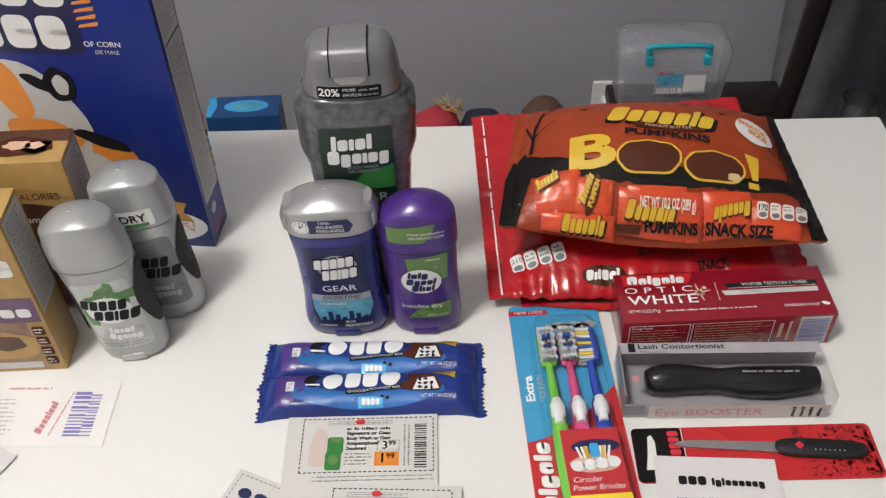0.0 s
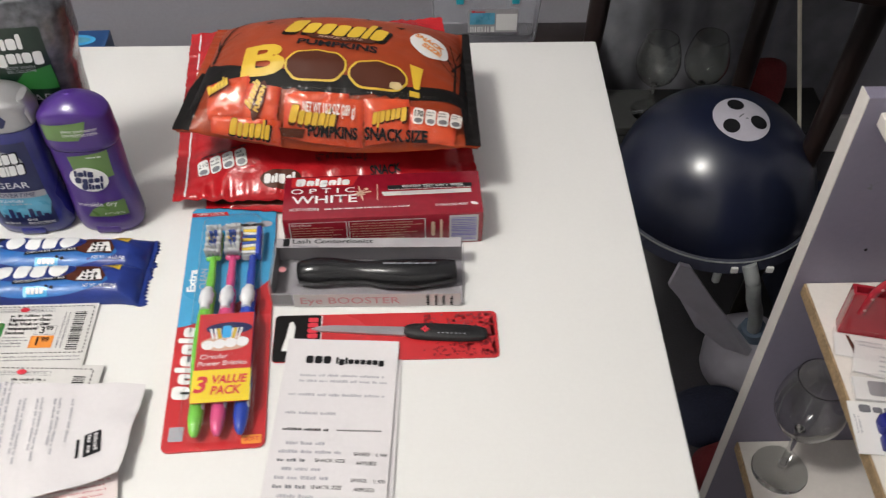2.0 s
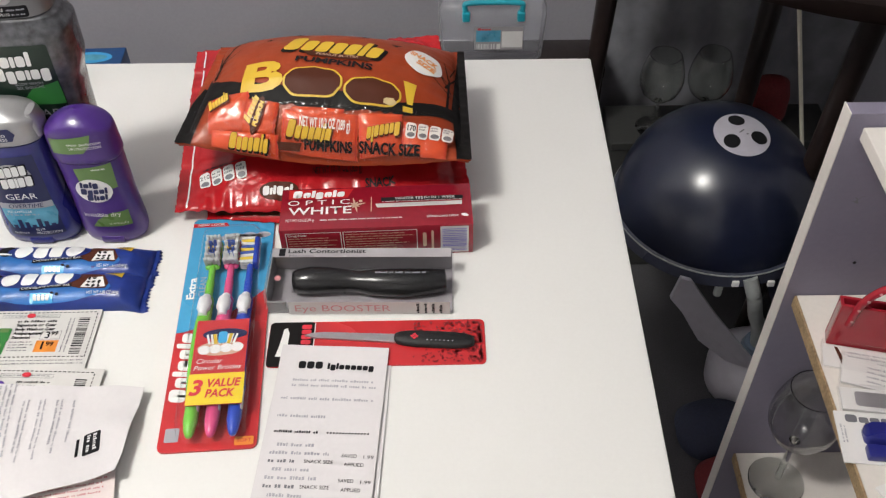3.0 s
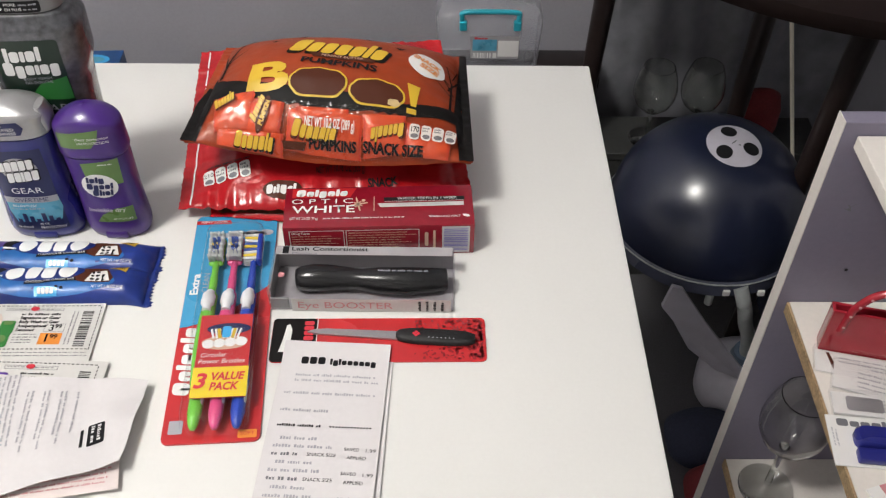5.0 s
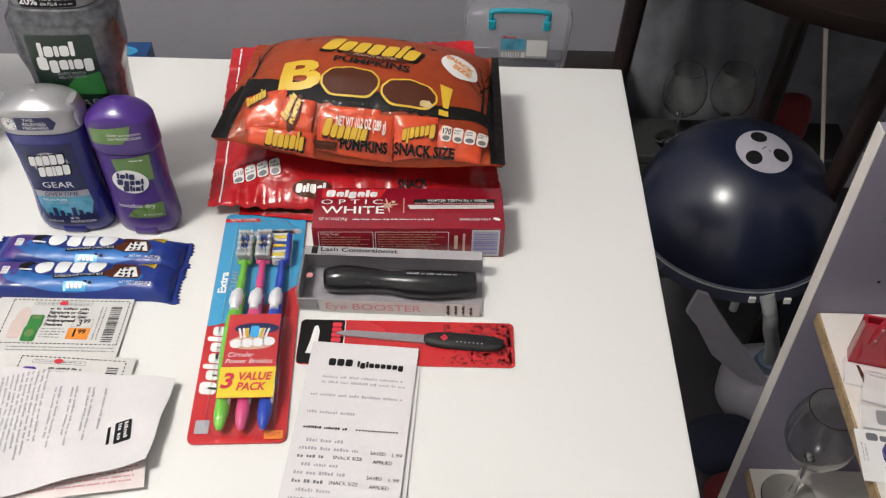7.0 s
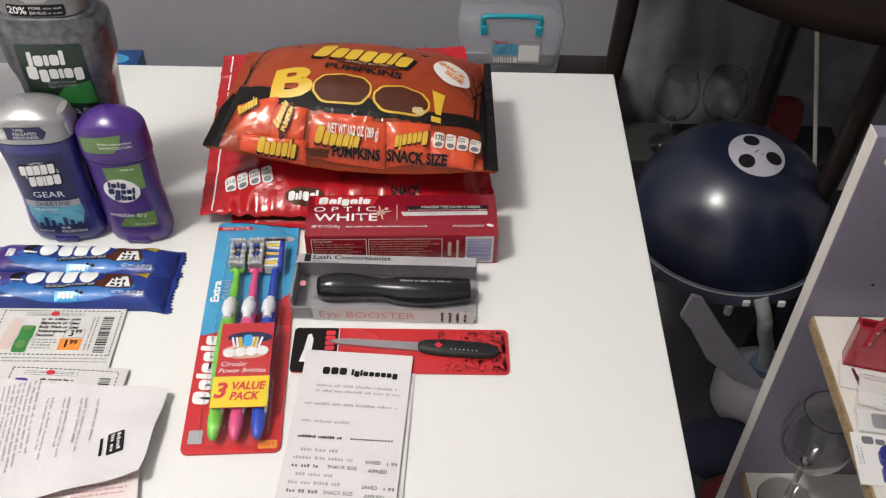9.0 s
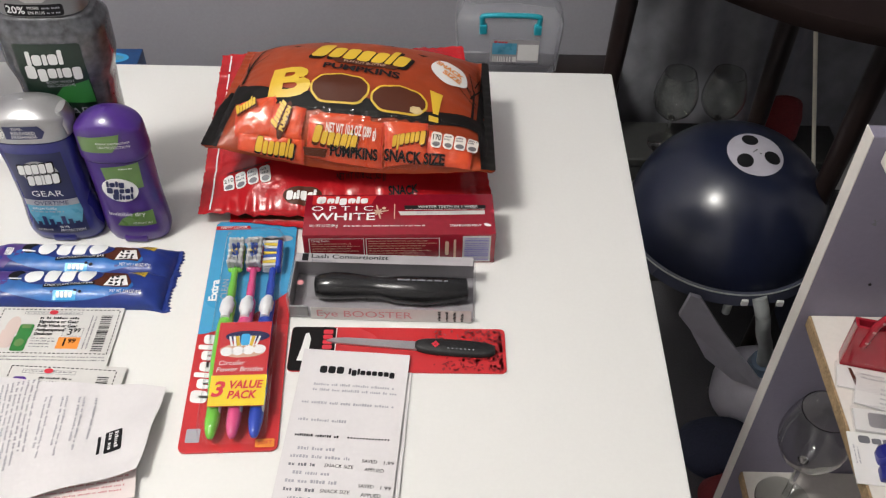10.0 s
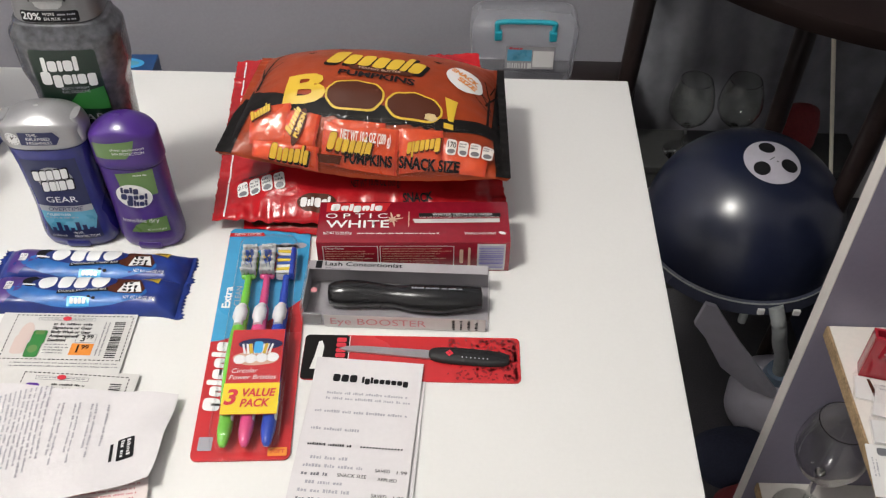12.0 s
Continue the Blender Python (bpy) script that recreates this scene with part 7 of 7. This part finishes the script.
    bm.faces.new(lo)
    bm.faces.new(hi[::-1])
    for i in range(len(arm)):
        j = (i + 1) % len(arm)
        bm.faces.new((lo[j], lo[i], hi[i], hi[j]))
    bmesh.ops.recalc_face_normals(bm, faces=bm.faces[:])
    part("arm", bm, HOOD_WHITE, ob, "flat tapered off-white support arm")
    part("arm", solid((0.122, -0.112, 0.085), (0.129, -0.092, 0.300), 0.002), HOOD_WHITE, ob, "flat off-white support arm")
    part("peg", tube([(-0.018, -R - 0.002, zc - 0.026), (-0.018, -R - 0.002, zc - 0.046)], 0.006, 12), HOSE, ob, smooth=50)


hood_dryer()


# ---- behind and under: stool, storage box, round table, cloth and glasses ----
def storage_box():
    stool = thing("low_stool", "low dark wooden stool against the wall", "stool", (0.455, 1.325, 0.0))
    part("seat", solid((-0.170, -0.085, 0.380), (0.106, 0.000, 0.402), 0.004), DARK_WOOD, stool, smooth=30)
    for sx in (-0.150, 0.088):
        for sy in (-0.068, -0.018):
            part("leg", solid((sx - 0.016, sy - 0.016, 0.0), (sx + 0.016, sy + 0.016, 0.3795), 0.003), DARK_WOOD, stool)
    ob = thing("storage_box", "clear plastic storage box with turquoise latch handle", "box", (0.376, 1.295, 0.4025))
    part("body", loft([(0.0, 0.078, 0.034, 6), (0.004, 0.082, 0.038, 6), (0.078, 0.087, 0.043, 6), (0.096, 0.086, 0.042, 6), (0.106, 0.080, 0.036, 5), (0.110, 0.072, 0.030, 5)], 56), FROSTED, ob, "frosted clear plastic body", smooth=45).visible_shadow = False
    grip = bend([(-0.043, -0.042, 0.090), (-0.045, -0.044, 0.107), (-0.041, -0.044, 0.1145), (0.0, -0.044, 0.116), (0.041, -0.044, 0.1145), (0.045, -0.044, 0.107), (0.043, -0.042, 0.090)], 6)
    handle = part("handle", tube(grip, 0.0042, 12), TURQUOISE, ob, "turquoise plastic carrying handle", smooth=60)
    for sx in (-0.043, 0.043):
        part("hinge", solid((sx - 0.006, -0.050, 0.084), (sx + 0.006, -0.040, 0.100), 0.002), TURQUOISE, handle)
    lab = plane_map((-0.030, -0.0442, 0.030), (0.9, 0, 0), (0, 0, 0.85))
    stamp("label", [rect(0.0, 0.0, 0.078, 0.042)], lab, STRIP_GREY, ob)
    stamp("label_patch", [rect(0.044, 0.004, 0.077, 0.034)], lab, CREASE, ob, 0.0006)
    stamp("label_patch", [rect(0.003, 0.015, 0.042, 0.036)], lab, LABEL_AQUA, ob, 0.0006)
    stamp("barcode", barcode(0.004, 0.001, 0.034, 0.011, 10, 4) + [rect(0.036, 0.001, 0.042, 0.011)], lab, CREASE, ob, 0.0006)
    stamp("brand_mark", mark(0.016, 0.038, 0.022, 0.004, 4, 3), lab, RED_INK, ob, 0.0006)
    plug = thing("wall_outlet", "small white wall outlet with a plug", "outlet", (0.315, ROOM_Y1, 0.275))
    part("plate", solid((-0.028, -0.007, -0.04), (0.028, -0.0005, 0.04), 0.003), CREASE, plug)
    part("plug", solid((-0.012, -0.035, -0.012), (0.012, -0.0072, 0.012), 0.003), CREASE, plug)


storage_box()


def round_table():
    cx, cy, r = 0.905, 1.292, 0.438
    ob = thing("round_table", "rounded dark red-brown wooden table with splayed dark legs", "table", (cx, cy, 0.0))
    top = part("tabletop", loft([(0.712, r - 0.018, r - 0.018, 2), (0.715, r - 0.004, r - 0.004, 2), (0.728, r, r, 2), (0.738, r - 0.003, r - 0.003, 2), (0.742, r - 0.012, r - 0.012, 2)], 96), RED_WOOD, ob, smooth=45)
    apron = part("apron", loft([(0.655, 0.27, 0.27, 2), (0.7118, 0.27, 0.27, 2)], 64), DARK_WOOD, ob, smooth=45)
    for piece in (top, apron):   # a straight back along the wall
        for v in piece.data.vertices:
            v.co.y = min(v.co.y, ROOM_Y1 - 0.012 - cy)
    for x0, y0, x1, y1 in ((-0.355, -0.080, -0.385, -0.077), (-0.130, -0.132, -0.142, -0.132), (-0.070, -0.322, -0.098, -0.292), (0.28, 0.02, 0.34, 0.06)):
        head, foot = Vector((x0, y0, 0.712)), Vector((x1, y1, 0.0))
        part("leg", tube([foot, foot.lerp(head, 0.5), head], [0.012, 0.014, 0.018], 14), DARK_WOOD, ob, smooth=50)


round_table()


def under_table_things():
    crate = thing("storage_crate", "low dark grey crate with a lid under the round table", "crate", (0.74, 1.225, 0.0))
    part("box", solid((-0.165, -0.050, 0.0), (0.20, 0.045, 0.283), 0.004), CRATE_GREY, crate)
    part("lid", solid((-0.169, -0.053, 0.2832), (0.204, 0.049, 0.3000), 0.003), CRATE_GREY, crate)
    # a grey plastic sheet hanging behind the glasses
    ob = thing("plastic_sheet", "draped grey plastic sheet standing behind the glasses", "plastic sheet", (0.0, 0.0, 0.0))
    verts, faces = [], []
    n, rows = 60, 8
    for j in range(rows + 1):
        for i in range(n + 1):
            u, q = i / n, j / rows
            x = 0.572 + 0.44 * u
            y = 1.315 + 0.055 * q + (0.012 * math.sin(u * 17 + 0.8 * q) + 0.007 * math.sin(u * 41 + 2 * q)) * (0.5 + 0.5 * q)
            verts.append((x - 0.014 * q, y, 0.0 + 0.64 * q))
    k = n + 1
    for j in range(rows):
        for i in range(n):
            faces.append((j * k + i, j * k + i + 1, (j + 1) * k + i + 1, (j + 1) * k + i))
    me = bpy.data.meshes.new("sheet")
    me.from_pydata(verts, [], faces)
    part("sheet", me, SHEET_GREY, ob, smooth=70)
    wine_glass((0.648, 1.212, 0.3005), 0.84, 0.0, "dusty clear wine glass on a dark crate", "", DUSTY_GLASS)
    wine_glass((0.726, 1.214, 0.3005), 0.84, 0.0, "dusty clear wine glass on a dark crate", "", DUSTY_GLASS)
    pouch = thing("red_pouch", "crumpled dark red cloth pouch on the crate", "pouch", (0.830, 1.228, 0.3005))
    part("cloth", loft([(0.0, 0.032, 0.026, 2.4), (0.02, 0.038, 0.030, 2.4), (0.055, 0.035, 0.028, 2.2, 0.003, 0), (0.080, 0.026, 0.020, 2.2, 0.006, 0), (0.088, 0.010, 0.008, 2, 0.008, 0)], 32), DARK_RED_CLOTH, pouch, smooth=60)
    part("strap", tube(bend([(-0.030, -0.022, 0.012), (-0.010, -0.036, 0.030), (0.020, -0.034, 0.020)], 5), 0.006, 10), SKIN_INK, pouch, "peach strap", smooth=60)
    rod = thing("metal_rod", "thin shiny metal rod leaning under the round table", "rod", (0, 0, 0))
    part("bar", tube([(0.893, 1.10, 0.215), (0.772, 1.10, 0.655)], 0.0031, 12), ROD_GLINT, rod, smooth=60)
    support = thing("low_box", "low dark box holding up leaning things", "box", (0.97, 1.06, 0.0))
    part("box", solid((-0.085, -0.06, 0.0), (0.10, 0.075, 0.212), 0.004), NAVY_CLOTH, support)
    bag = thing("black_bag", "round black soft bag beside the shelf unit", "bag", (0.905, 0.815, 0.0))
    part("body", loft([(0.0, 0.09, 0.07, 2.4), (0.06, 0.105, 0.085, 2.4), (0.25, 0.105, 0.085, 2.4), (0.42, 0.10, 0.08, 2.3), (0.52, 0.075, 0.06, 2.2), (0.56, 0.03, 0.025, 2)], 40), RUBBER, bag, smooth=60)
    blue = thing("blue_cloth", "dark blue folded cloth on the carpet", "cloth", (0.720, 0.800, 0.0))
    part("cloth", loft([(0.0, 0.055, 0.05, 2.4), (0.02, 0.06, 0.052, 2.6), (0.04, 0.050, 0.04, 2.4, 0.005, 0.003), (0.048, 0.02, 0.018, 2.2)], 30), NAVY_CLOTH, blue, smooth=60)
    red = thing("red_cloth", "red folded cloth on the carpet", "cloth", (0.728, 0.700, 0.0))
    part("cloth", loft([(0.0, 0.050, 0.045, 2.4), (0.02, 0.055, 0.047, 2.6), (0.045, 0.045, 0.035, 2.4, 0.006, 0.003), (0.055, 0.015, 0.015, 2.2)], 30), DARK_RED_CLOTH, red, smooth=60)
    # what shows over the far edge of the desk
    low = thing("low_bench", "low dark bench along the wall", "bench", (-0.10, 1.295, 0.0))
    part("seat", solid((-0.45, -0.035, 0.285), (0.38, 0.030, 0.315), 0.003), DARK_WOOD, low)
    for sx in (-0.41, 0.34):
        part("leg", solid((sx - 0.02, -0.03, 0.0), (sx + 0.02, 0.025, 0.2848), 0.003), DARK_WOOD, low)
    tissue = thing("tissue_box", "dark blue tissue carton with pale oval opening", "box", (-0.300, 1.297, 0.3155), 2.0)
    part("carton", solid((-0.058, -0.028, 0.0), (0.058, 0.028, 0.078), 0.001), TISSUE_BLUE, tissue)
    top = plane_map((0, 0, 0.078), (1, 0, 0), (0, 1, 0))
    stamp("opening", [ell(0.004, 0.0, 0.036, 0.016, 26)], top, SKY_INK, tissue)
    stamp("opening", [ell(0.004, 0.0, 0.028, 0.009, 22)], top, LABEL_AQUA, tissue, 0.0006)
    stamp("swirl", [[(-0.0575, -0.027), (-0.050, -0.027), (-0.043, 0.0), (-0.047, 0.027), (-0.0575, 0.027)]], top, SKY_INK, tissue, 0.0005)
    doll = thing("red_hat", "small red felt hat with straw trim", "decoration", (0.006, 1.297, 0.3155), 10.0)
    part("felt", loft([(0.0, 0.045, 0.04, 2.2), (0.01, 0.048, 0.042, 2.2), (0.045, 0.036, 0.03, 2.2, 0.004, 0), (0.062, 0.016, 0.014, 2, 0.012, 0)], 28), RED_CLOTH, doll, smooth=60)
    part("band", loft([(0.002, 0.052, 0.045, 2.2), (0.012, 0.052, 0.045, 2.2)], 28), NAVY_CLOTH, doll)
    rnd = random.Random(3)
    bm = bmesh.new()
    for k in range(26):
        a = rnd.uniform(0, 6.28)
        m = Matrix.Translation((0.030 + 0.014 * math.cos(a), 0.008 * math.sin(a), 0.062)) @ Euler((rnd.uniform(-0.9, 0.9), rnd.uniform(-1.0, 1.2), a)).to_matrix().to_4x4()
        bmesh.ops.create_cone(bm, cap_ends=True, segments=5, radius1=0.0013, radius2=0.0008, depth=rnd.uniform(0.03, 0.055), matrix=m)
    tagged(part("straw_tuft", bm, STRAW, doll, "pale straw tuft"), kind="stuff")
    fig = thing("brown_felt_ball", "small brown felt ornament on the bench", "decoration", (0.185, 1.297, 0.3155))
    part("felt", loft([(0.0, 0.03, 0.025, 2), (0.02, 0.04, 0.034, 2), (0.05, 0.038, 0.03, 2), (0.072, 0.022, 0.02, 2), (0.078, 0.008, 0.008, 2)], 28), BROWN_FUR, fig, smooth=60)
    cloth = thing("navy_cloth", "dark blue folded cloth on the bench", "cloth", (0.085, 1.297, 0.3155))
    part("cloth", loft([(0.0, 0.034, 0.04, 3), (0.02, 0.036, 0.042, 3), (0.038, 0.03, 0.035, 3), (0.042, 0.012, 0.014, 2)], 28), NAVY_CLOTH, cloth, smooth=60)


under_table_things()
